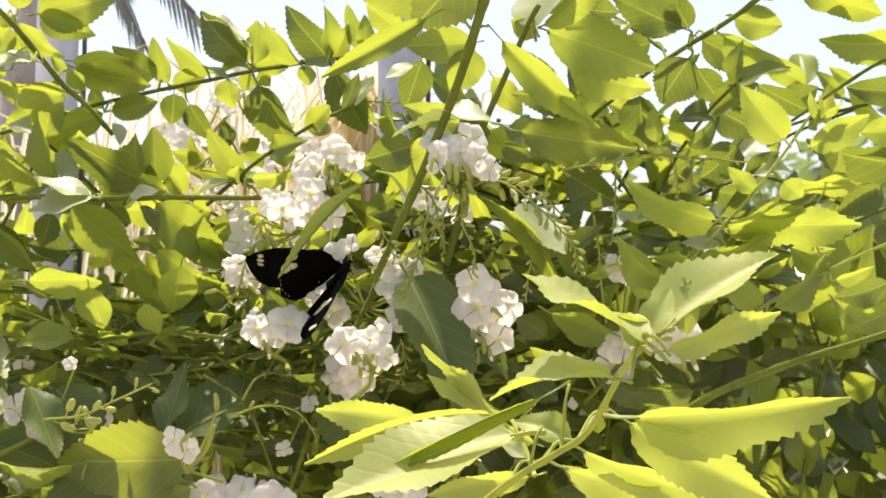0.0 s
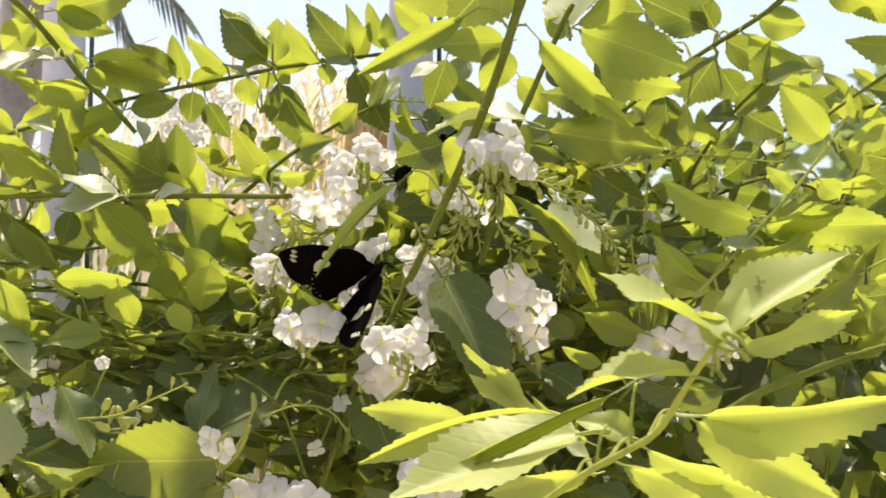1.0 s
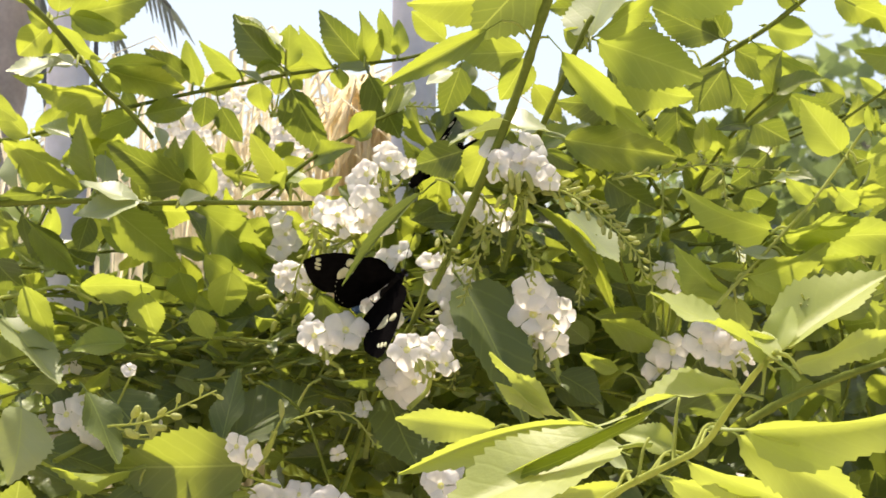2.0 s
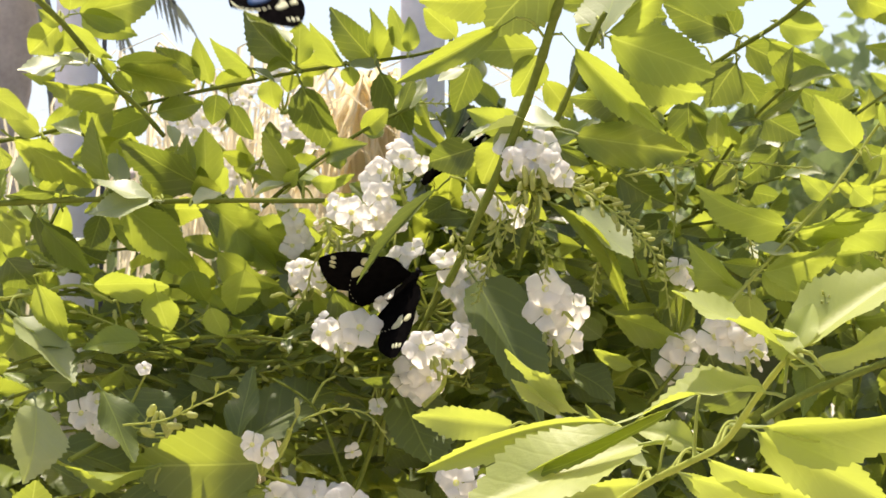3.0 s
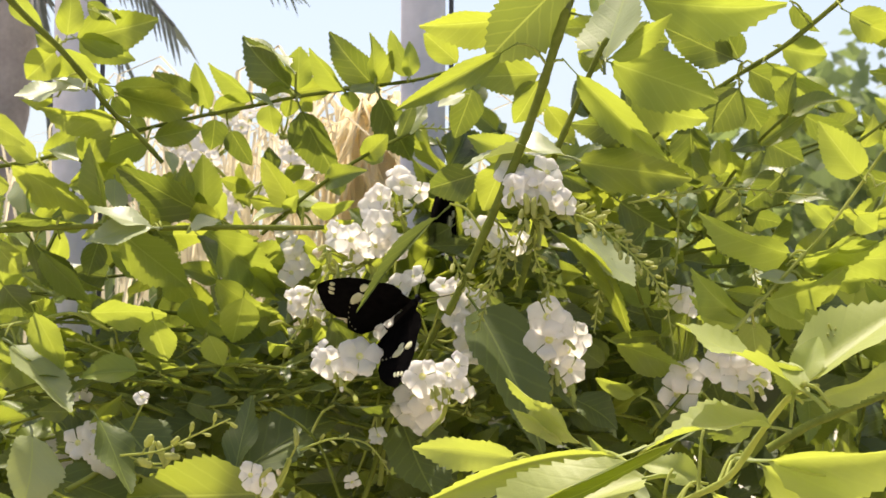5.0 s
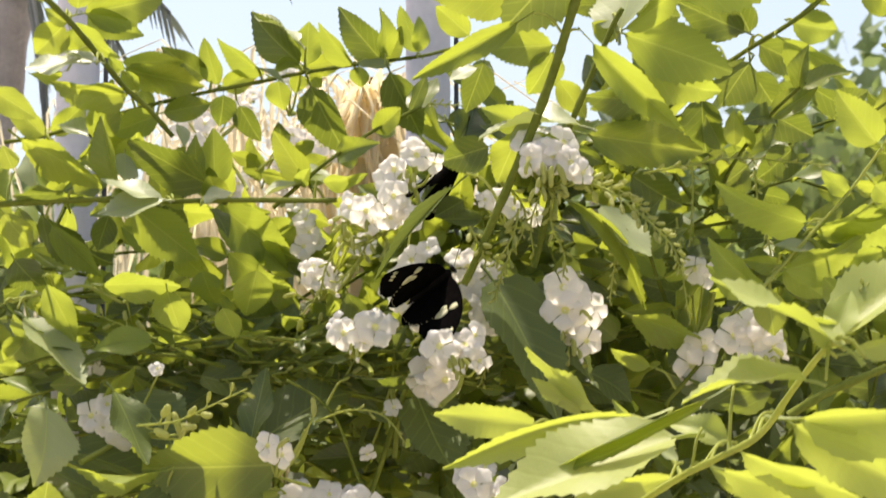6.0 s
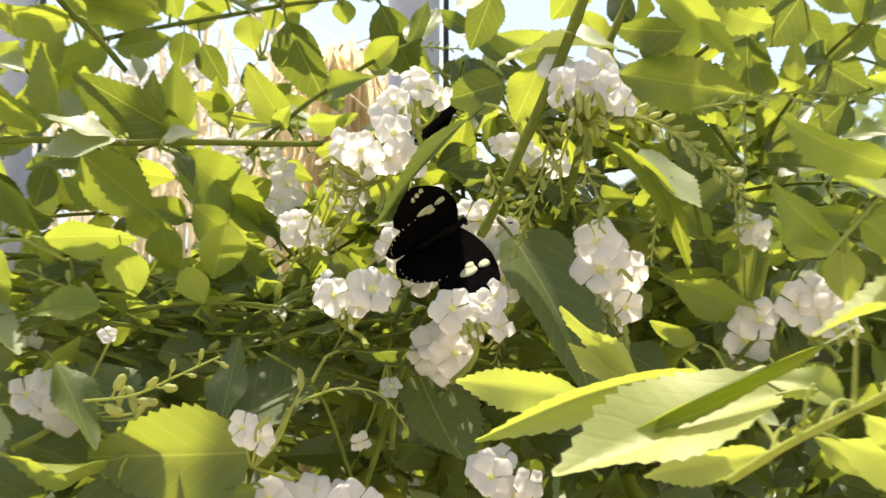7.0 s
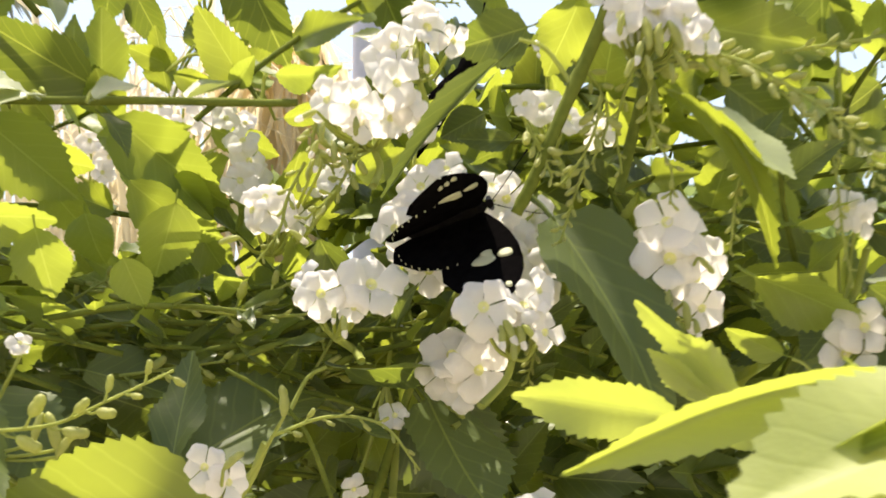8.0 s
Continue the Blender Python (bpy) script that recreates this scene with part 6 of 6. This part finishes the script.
# ---------- palm ----------
def frond(thing, points, count, length, droop):
    bm = bmesh.new()
    pts = spline(points, 8)
    tube(bm, pts, 0.0028, 0.0012, 6)
    rachis = part("frond", mesh_of("frond", bm, M_FROND), thing)
    for i in range(count):
        s = (i + 0.5) / count * (len(pts) - 1.01)
        k = int(s)
        p, way = pts[k].lerp(pts[k + 1], s - k), (pts[k + 1] - pts[k]).normalized()
        for side in (-1, 1):
            d = (way * 0.8 + Vector((0, 0.35 * side, -droop + 0.5 * side))).normalized()
            n = length * filler.uniform(0.8, 1.1) * (1 - 0.4 * i / count)
            bm = bmesh.new()
            a = d.cross(Vector((0, 1, 0.2))).normalized() * n * 0.045
            rows = [[bm.verts.new(p + d * n * u + a * w * v + Vector((0, 0, -0.15 * n * u * u)) + Vector((0, 0.3 * a.length * abs(v), 0))) for v in (-1, 0, 1)]
                    for u, w in ((0, 0.4), (0.3, 1), (0.65, 0.8), (1, 0.08))]
            for r0, r1 in zip(rows, rows[1:]):
                for v in (0, 1):
                    bm.faces.new((r0[v], r0[v + 1], r1[v + 1], r1[v]))
            part("leaflet", mesh_of("leaflet", bm, M_FROND), rachis)


palm = tagged(new("palm"), "grey-green feathery palm with a slim brown fibrous trunk", "palm")
palm.location = (-0.52, 1.42, 0)
bpy.context.view_layer.update()
bm = bmesh.new()
tube(bm, [Vector((-0.52 + 0.135 * z + 0.004 * math.sin(7 * z), 1.42, z)) for z in np.linspace(0, 1.68, 44)], 0.024, 0.018, 14, nodes=range(0, 44, 2))
part("trunk", mesh_of("trunk", bm, M_TRUNK), palm)
crown = (-0.30, 1.42, 1.66)
frond(palm, (crown, (-0.27, 1.40, 1.675), (-0.225, 1.37, 1.660), (-0.180, 1.35, 1.610)), 30, 0.050, 0.55)
frond(palm, (crown, (-0.28, 1.40, 1.67), (-0.245, 1.37, 1.645), (-0.215, 1.35, 1.590)), 26, 0.045, 0.5)
frond(palm, (crown, (-0.285, 1.39, 1.65), (-0.27, 1.36, 1.59), (-0.262, 1.35, 1.53)), 24, 0.040, 0.3)
frond(palm, (crown, (-0.32, 1.38, 1.65), (-0.33, 1.36, 1.57), (-0.315, 1.35, 1.49)), 24, 0.040, 0.3)
frond(palm, (crown, (-0.25, 1.45, 1.70), (-0.17, 1.46, 1.695), (-0.11, 1.46, 1.66)), 26, 0.045, 0.5)

# ---------- far trees ----------


def far_tree(x, y, height, spread, count):
    tree = tagged(new("tree"), "hazy far tree with an uneven leafy crown", "tree", "far trees")
    tree.location = (x, y, 0)
    bpy.context.view_layer.update()
    bm = bmesh.new()
    for k in range(6):
        a = filler.uniform(0, 6.28)
        tube(bm, spline(((x, y, 0), (x, y, height * 0.35), (x + math.cos(a) * spread * 0.4, y + math.sin(a) * spread * 0.4, height * 0.7),
                         (x + math.cos(a) * spread * 0.8, y + math.sin(a) * spread * 0.8, height * 0.9)), 3), 0.16, 0.03, 6)
    part("trunk", mesh_of("trunk", bm, M_TRUNK), tree)
    verts, faces = [], []
    for k in range(count):
        d = Vector((filler.gauss(0, 1), filler.gauss(0, 1), filler.gauss(0, 0.8)))
        d = d.normalized() * filler.random() ** 0.4
        c = Vector((x, y, height * 0.68)) + Vector((d.x * spread, d.y * spread, d.z * height * 0.33)) * (1 + 0.25 * noise.noise(d * 3))
        q = Euler((filler.uniform(0, 6), filler.uniform(0, 6), filler.uniform(0, 6))).to_matrix()
        s = filler.uniform(0.07, 0.16)
        b = len(verts)
        verts += [c + q @ Vector(p) * s for p in ((-0.5, 0, 0), (0, -1, 0.15), (0.5, 0, 0), (0, 1, 0.15))]
        faces.append((b, b + 1, b + 2, b + 3))
    me = bpy.data.meshes.new("crown")
    me.from_pydata(verts, [], faces)
    me.materials.append(M_FAR)
    tagged(part("crown", me, tree), kind="stuff")


for x, y, h, s, c in ((4.2, 15, 4.2, 2.2, 5000), (1.9, 18, 3.6, 1.9, 4000), (-3.2, 17, 3.4, 1.8, 4000), (-0.6, 20, 3.2, 2.0, 4000), (-5.5, 14, 4.5, 2.0, 4000), (6.5, 22, 4.6, 2.6, 4000)):
    far_tree(x, y, h, s, c)


# ---------- butterflies ----------
MM = 0.001


def wing_mesh(name, lead, trail, side, mats, scallop=0.0):
    """A wing along +x from its root; lead and trail give its front and back edge, in millimetres, at even steps."""
    bm = bmesh.new()
    n = len(lead)
    rows = []
    for i, ((u0, v0), (u1, v1)) in enumerate(zip(lead, trail)):
        row = []
        for k in range(6):
            w = k / 5
            u, v = u0 + (u1 - u0) * w, v0 + (v1 - v0) * w
            if k == 5 and i % 2:
                v += scallop
            z = 0.5 * math.sin(math.pi * w) + 0.12 * (k % 2) - 0.0012 * u * u
            row.append(bm.verts.new((side * u * MM, v * MM, z * MM)))
        rows.append(row)
    for a, b in zip(rows, rows[1:]):
        for k in range(5):
            f = (a[k], b[k], b[k + 1], a[k + 1])
            bm.faces.new(f if side > 0 else f[::-1])
    bmesh.ops.solidify(bm, geom=bm.faces[:], thickness=0.00012)
    return mesh_of(name, bm, *mats)


def spot_mesh(side, u, v, ru, rv, turn, mat):
    """A thin lens of scales that lies in the wing and shows on both faces."""
    bm = bmesh.new()
    rings = []
    z0 = 0.45 - 0.0012 * u * u
    for h, s in ((0.30, 0.55), (0.22, 1.0), (-0.34, 1.0), (-0.42, 0.55)):
        ring = []
        for k in range(14):
            a = k * math.tau / 14
            p, q = ru * s * math.cos(a), rv * s * math.sin(a) * (1 + 0.12 * math.sin(3 * a))
            ring.append(bm.verts.new((side * (u + p * math.cos(turn) - q * math.sin(turn)) * MM, (v + p * math.sin(turn) + q * math.cos(turn)) * MM, (z0 + h) * MM)))
        rings.append(ring)
    for a, b in zip(rings, rings[1:]):
        for k in range(14):
            bm.faces.new((a[k], a[(k + 1) % 14], b[(k + 1) % 14], b[k]))
    bm.faces.new(rings[0])
    bm.faces.new(rings[-1])
    bmesh.ops.recalc_face_normals(bm, faces=bm.faces[:])
    return mesh_of("spot", bm, mat)


FORE_LEAD = ((0, 1.5), (6, 4.2), (12, 6.0), (18, 7.0), (24, 7.2), (29, 6.6), (33.5, 5.0), (37, 3.0), (39.6, 0.6))
FORE_TRAIL = ((0, -2), (4, -5.0), (9, -8.0), (14, -10.5), (20, -12.4), (26, -12.9), (31.5, -10.4), (36, -5.8), (39.8, -0.4))
HIND_LEAD = ((0, 2), (4, 4), (8.5, 5), (13, 4.3), (16.5, 2.4), (18.8, -0.4), (20, -3.2), (20.4, -6))
HIND_TRAIL = ((-0.6, -14), (1.2, -18.2), (4.4, -20.2), (8.4, -20.3), (12, -18.6), (15.6, -15.6), (18.4, -11.6), (20.2, -7))


def butterfly(label, pale_edge):
    thing = tagged(new("butterfly"), label, "butterfly", "butterflies")
    wings = {}
    for side in (-1, 1):
        fore = part("forewing", wing_mesh("forewing", FORE_LEAD, FORE_TRAIL, side, (M_BLACK,)), thing)
        for u, v, ru, rv, turn in ((21.4, 3.4, 1.7, 1.9, 0.2), (22.2, -2.0, 2.2, 3.0, 0.3), (19.6, -1.0, 1.3, 1.5, 0), (34.4, 2.2, 1.1, 0.8, 0.1), (33.8, 0.2, 1.5, 0.7, 0.2), (33.2, -1.7, 1.5, 0.6, 0.3)):
            part("spot", spot_mesh(side, u, v, ru, rv, turn, M_CREAM), fore, label="cream-white wing spot")
        hind = part("hindwing", wing_mesh("hindwing", HIND_LEAD, HIND_TRAIL, side, (M_BLACK,), -0.7), thing)
        if pale_edge:
            part("sheen", spot_mesh(side, 9, -7.5, 5.5, 6.0, 0.5, M_BLUE), hind, label="iridescent blue wing patch")
        for k in range(9):
            a = radians(-95 + 11.5 * k)
            r = 0.12 if not pale_edge else 0.6
            part("dot", spot_mesh(side, 7 + 12.4 * math.cos(a), -6.6 + 12.4 * math.sin(a), r, r * 1.6, a, M_CREAM), hind, label="white margin dot")
        wings[side] = (fore, hind)
    bm = bmesh.new()
    prof = ((-15, 0.3), (-13, 1.0), (-9, 1.5), (-4, 1.4), (-1.5, 1.0), (0, 1.5), (2, 2.3), (4.5, 2.2), (6.2, 1.2))
    tube(bm, [Vector((0, y * MM, (-0.3 - (0.05 * (y + 2)) ** 2 * 4 * (y < -2)) * MM)) for y, _ in prof], 0.001, 0.001, 10)
    bm.verts.ensure_lookup_table()
    for i, (y, r) in enumerate(prof):
        c = sum((v.co for v in bm.verts[i * 10:i * 10 + 10]), Vector()) / 10
        for v in bm.verts[i * 10:i * 10 + 10]:
            v.co = c + (v.co - c) * r
    part("body", mesh_of("body", bm, M_BODY), thing)
    bm = bmesh.new()
    bmesh.ops.create_icosphere(bm, subdivisions=2, radius=1.35 * MM, matrix=Matrix.Translation((0, 7.4 * MM, 0)) @ Matrix.Diagonal((1.15, 0.85, 0.9, 1)))
    head = part("head", mesh_of("head", bm, M_BODY), thing)
    for side in (-1, 1):
        bm = bmesh.new()
        bmesh.ops.create_icosphere(bm, subdivisions=2, radius=0.75 * MM, matrix=Matrix.Translation((side * 1.25 * MM, 7.6 * MM, 0.1 * MM)))
        part("eye", mesh_of("eye", bm, M_STRIP), head)
        bm = bmesh.new()
        pts = spline([Vector(p) * MM for p in ((side * 0.5, 8.2, 0.6), (side * 3.2, 12, 1.6), (side * 6.2, 16.5, 1.8), (side * 8.5, 20.5, 1.2))], 5)
        tube(bm, pts, 0.00013, 0.00013, 5)
        tube(bm, [pts[-2], pts[-1], pts[-1] + (pts[-1] - pts[-2]) * 0.8], 0.00022, 0.00034, 6)
        part("antenna", mesh_of("antenna", bm, M_BODY), head)
        for y, x in ((4.5, 4.5), (3, 5.5), (1.5, 5.0)):
            bm = bmesh.new()
            tube(bm, spline([Vector(p) * MM for p in ((side * 1.2, y, -1.2), (side * x * 0.8, y + 0.6, -1.6), (side * x, y - 0.3, -4.6), (side * x * 1.1, y + 1.2, -5.4))], 3), 0.00018, 0.0001, 5)
            part("leg", mesh_of("leg", bm, M_BODY), thing)
    return thing, wings


resting = butterfly("black butterfly with cream wing spots feeding on white flowers", False)
hidden_one = butterfly("black butterfly with raised wings, half hidden behind leaves", False)
visitor = butterfly("black and blue butterfly with pale hindwing edge, flying", True)


def fly(insect, rows):
    """Rows: seconds, place, way of the head, way of the back, and lift and sweep of both forewings and sweep of the hindwings in degrees."""
    thing, wings = insect
    poses = []
    for t, place, head, back, _ in rows:
        h, b = Vector(head).normalized(), Vector(back)
        b = (b - h * b.dot(h)).normalized()
        poses.append((t, Matrix.Translation(place) @ Matrix((h.cross(b), h, b)).transposed().to_4x4()))
    walk(thing, poses)
    for side, (fore, hind) in wings.items():
        k = 0 if side < 0 else 1
        root = Matrix.Translation((side * 0.0013, 0.004, 0.0012))
        walk(fore, [(t, root @ Matrix.Rotation(radians(-side * a[k]), 4, "Y") @ Matrix.Rotation(radians(side * a[k + 2]), 4, "Z")) for t, _, _, _, a in rows])
        root = Matrix.Translation((side * 0.0013, 0.0, 0.0008))
        walk(hind, [(t, root @ Matrix.Rotation(radians(-side * a[k]), 4, "Y") @ Matrix.Rotation(radians(side * a[4]), 4, "Z")) for t, _, _, _, a in rows])


def motions():
    """All that moves: the three butterflies and their wings."""
    fly(resting, [
        (0, (-0.0127, 0.7860, 1.3911), (0.693, -0.299, 0.656), (-0.354, -0.934, -0.052), (62, 60, -25, -26, 9)),
        (0.5, (-0.0128, 0.7860, 1.3905), (0.701, -0.304, 0.645), (-0.352, -0.934, -0.057), (59, 56, -24, -25, 9)),
        (1, (-0.0129, 0.7860, 1.3902), (0.705, -0.306, 0.640), (-0.352, -0.934, -0.059), (58, 53, -24, -25, 9)),
        (1.5, (-0.0129, 0.7860, 1.3899), (0.709, -0.308, 0.635), (-0.351, -0.934, -0.061), (57, 51, -24, -25, 9)),
        (2, (-0.0129, 0.7860, 1.3899), (0.709, -0.308, 0.635), (-0.351, -0.934, -0.061), (57, 51, -24, -25, 9)),
        (3.5, (-0.0126, 0.7860, 1.3890), (0.719, -0.339, 0.607), (-0.364, -0.927, -0.087), (56, 51, -23, -24, 9)),
        (4, (-0.0130, 0.7860, 1.3896), (0.713, -0.310, 0.630), (-0.350, -0.935, -0.063), (56, 49, -23, -25, 9)),
        (5.3, (-0.0130, 0.7860, 1.3896), (0.713, -0.310, 0.630), (-0.350, -0.935, -0.063), (56, 49, -23, -25, 9)),
        (5.5, (-0.0055, 0.7860, 1.3896), (0.673, -0.038, 0.739), (-0.223, -0.963, 0.154), (36, 50, -28, -23, 2)),
        (5.7, (-0.0057, 0.7860, 1.3899), (0.722, -0.090, 0.686), (-0.166, -0.985, 0.045), (72, 76, -28, -22, 2)),
        (5.9, (-0.0059, 0.7860, 1.3901), (0.768, -0.100, 0.633), (-0.090, -0.995, -0.047), (70, 60, -27, -21, 2)),
        (6.2, (-0.0062, 0.7861, 1.3905), (0.821, -0.039, 0.569), (0.056, -0.987, -0.150), (80, 66, -27, -19, -8)),
        (6.5, (-0.0064, 0.7861, 1.3908), (0.837, 0.092, 0.539), (0.231, -0.953, -0.196), (54, 63, -26, -17, -8)),
        (7, (-0.0065, 0.7861, 1.3915), (0.845, 0.087, 0.527), (0.224, -0.953, -0.202), (55, 64, -21, -14, -8)),
        (7.5, (-0.0065, 0.7861, 1.3911), (0.877, 0.064, 0.476), (0.203, -0.948, -0.246), (60, 69, -21, -15, -8)),
        (8, (-0.0066, 0.7862, 1.3906), (0.906, 0.045, 0.421), (0.180, -0.941, -0.287), (65, 74, -21, -16, -8)),
    ])
    fly(hidden_one, [
        (0, (-0.1016, 1.7000, 1.6045), (-0.309, 0.928, 0.206), (0.594, 0.019, 0.804), (20, 20, -15, -15, 4)),
        (0.1, (-0.0876, 1.6000, 1.5803), (-0.309, 0.928, 0.206), (0.594, 0.019, 0.804), (60, 60, -15, -15, 4)),
        (0.2, (-0.0676, 1.4500, 1.5503), (-0.309, 0.928, 0.206), (0.594, 0.019, 0.804), (10, 10, -15, -15, 4)),
        (0.3, (-0.0431, 1.2500, 1.5151), (-0.309, 0.928, 0.206), (0.594, 0.019, 0.804), (60, 60, -15, -15, 4)),
        (0.4, (-0.0229, 1.0500, 1.4794), (-0.309, 0.928, 0.206), (0.594, 0.019, 0.804), (15, 15, -15, -15, 4)),
        (0.5, (-0.0121, 0.9000, 1.4427), (-0.309, 0.928, 0.206), (0.594, 0.019, 0.804), (55, 55, -15, -15, 4)),
        (0.6, (-0.0159, 0.8450, 1.4193), (-0.309, 0.928, 0.206), (0.594, 0.019, 0.804), (80, 80, -15, -15, 4)),
        (0.9, (-0.0025, 0.8350, 1.4385), (-0.457, 0.762, -0.457), (0.488, 0.645, 0.587), (87, 83, -10, -10, 4)),
        (2, (-0.0025, 0.8350, 1.4385), (-0.457, 0.762, -0.457), (0.488, 0.645, 0.587), (84, 80, -10, -10, 4)),
        (3.5, (-0.0025, 0.8350, 1.4385), (-0.457, 0.762, -0.457), (0.488, 0.645, 0.587), (88, 84, -10, -10, 4)),
        (4.3, (-0.0025, 0.8350, 1.4385), (-0.457, 0.763, -0.457), (0.488, 0.645, 0.587), (86, 82, -10, -10, 4)),
        (4.6, (-0.0009, 0.8330, 1.4400), (-0.701, 0.619, 0.355), (0.684, 0.724, 0.088), (86, 82, -14, -14, 4)),
        (4.9, (0.0003, 0.8315, 1.4411), (-0.137, 0.366, 0.920), (0.362, 0.883, -0.298), (87, 84, -18, -18, 4)),
        (5.2, (0.0015, 0.8300, 1.4422), (0.664, 0.252, 0.704), (-0.150, 0.967, -0.204), (88, 85, -22, -22, 4)),
        (5.7, (0.0015, 0.8300, 1.4422), (0.664, 0.252, 0.704), (-0.150, 0.967, -0.204), (84, 80, -22, -22, 4)),
        (7, (-0.0045, 0.8300, 1.4378), (0.664, 0.252, 0.704), (-0.150, 0.967, -0.204), (88, 85, -22, -22, 4)),
        (8, (-0.0010, 0.8300, 1.4387), (0.664, 0.252, 0.704), (-0.150, 0.967, -0.204), (87, 84, -22, -22, 4)),
    ])
    fly(visitor, [
        (0, (-0.2340, 0.7200, 1.4453), (0.821, 0.164, 0.547), (-0.380, -0.559, 0.737), (65, 65, -5, -5, 7)),
        (1, (-0.2033, 0.7200, 1.4315), (0.821, 0.164, 0.547), (-0.380, -0.559, 0.737), (5, 5, -5, -5, 7)),
        (1.1, (-0.1696, 0.7200, 1.4239), (0.821, 0.164, 0.547), (-0.380, -0.559, 0.737), (60, 60, -5, -5, 7)),
        (1.2, (-0.1424, 0.7200, 1.4215), (0.821, 0.164, 0.547), (-0.380, -0.559, 0.737), (-5, -5, -5, -5, 7)),
        (1.3, (-0.1060, 0.7200, 1.4110), (0.821, 0.164, 0.547), (-0.380, -0.559, 0.737), (65, 65, -5, -5, 7)),
        (1.4, (-0.0744, 0.7300, 1.4277), (0.821, 0.164, 0.547), (-0.380, -0.559, 0.737), (5, 5, -5, -5, 7)),
        (1.5, (-0.0775, 0.7400, 1.4623), (0.821, 0.164, 0.547), (-0.380, -0.559, 0.737), (62, 62, -5, -5, 7)),
        (1.6, (-0.0691, 0.7300, 1.4395), (0.389, 0.835, 0.389), (-0.052, -0.402, 0.914), (-5, -5, -5, -5, 7)),
        (1.7, (-0.0216, 0.7150, 1.3882), (0.389, 0.835, 0.389), (-0.052, -0.402, 0.914), (10, 10, -5, -5, 7)),
        (1.8, (-0.0223, 0.7150, 1.3894), (0.389, 0.835, 0.389), (-0.052, -0.402, 0.914), (42, 42, -5, -5, 7)),
        (1.9, (-0.0146, 0.8500, 1.3849), (0.389, 0.835, 0.389), (-0.052, -0.402, 0.914), (60, 60, -5, -5, 7)),
        (2, (-0.0140, 0.8600, 1.3842), (0.389, 0.835, 0.389), (-0.052, -0.402, 0.914), (-5, -5, -5, -5, 7)),
        (2.1, (-0.0231, 0.7400, 1.3831), (0.389, 0.835, 0.389), (-0.052, -0.402, 0.914), (35, 35, -5, -5, 7)),
        (2.2, (-0.0168, 0.7250, 1.3792), (0.389, 0.835, 0.389), (-0.052, -0.402, 0.914), (12, 12, -5, -5, 7)),
        (2.4, (-0.0119, 0.7300, 1.4046), (0.389, 0.835, 0.389), (-0.052, -0.402, 0.914), (60, 60, -5, -5, 7)),
        (2.6, (-0.0253, 0.7200, 1.4492), (0.928, 0.206, 0.309), (-0.072, -0.717, 0.694), (-5, -5, -5, -5, 7)),
        (2.8, (-0.0526, 0.7400, 1.4818), (0.928, 0.206, 0.309), (-0.072, -0.717, 0.694), (65, 65, -5, -5, 7)),
        (3, (-0.0750, 0.8600, 1.5235), (0.928, 0.206, 0.309), (-0.072, -0.717, 0.694), (5, 5, -5, -5, 7)),
        (3.2, (-0.0688, 0.9300, 1.5163), (0.928, 0.206, 0.309), (-0.072, -0.717, 0.694), (60, 60, -5, -5, 7)),
        (3.3, (-0.0647, 1.0500, 1.5212), (0.928, 0.206, 0.309), (-0.072, -0.717, 0.694), (-5, -5, -5, -5, 7)),
        (3.4, (-0.0060, 1.2000, 1.5079), (0.928, 0.206, 0.309), (-0.072, -0.717, 0.694), (65, 65, -5, -5, 7)),
        (3.5, (-0.0007, 1.2500, 1.5012), (0.928, 0.206, 0.309), (-0.072, -0.717, 0.694), (5, 5, -5, -5, 7)),
        (3.6, (0.0340, 1.2500, 1.4861), (0.928, 0.206, 0.309), (-0.072, -0.717, 0.694), (60, 60, -5, -5, 7)),
        (3.7, (0.0906, 1.2500, 1.4845), (0.928, 0.206, 0.309), (-0.072, -0.717, 0.694), (-5, -5, -5, -5, 7)),
        (3.8, (0.1516, 1.2000, 1.4880), (0.928, 0.206, 0.309), (-0.072, -0.717, 0.694), (65, 65, -5, -5, 7)),
        (3.9, (0.1983, 1.1500, 1.4991), (0.928, 0.206, 0.309), (-0.072, -0.717, 0.694), (5, 5, -5, -5, 7)),
        (4, (0.2432, 1.1500, 1.5207), (0.960, 0.200, 0.150), (-0.100, -0.300, 0.940), (72, 66, -10, -10, 7)),
        (4.1, (0.2790, 1.1200, 1.5532), (0.928, 0.206, 0.309), (-0.072, -0.717, 0.694), (-5, -5, -5, -5, 7)),
        (4.3, (0.3812, 1.1000, 1.6069), (0.928, 0.206, 0.309), (-0.072, -0.717, 0.694), (65, 65, -5, -5, 7)),
        (8, (1.7870, 1.2000, 1.8829), (0.928, 0.206, 0.309), (-0.072, -0.717, 0.694), (5, 5, -5, -5, 7)),
    ])


motions()
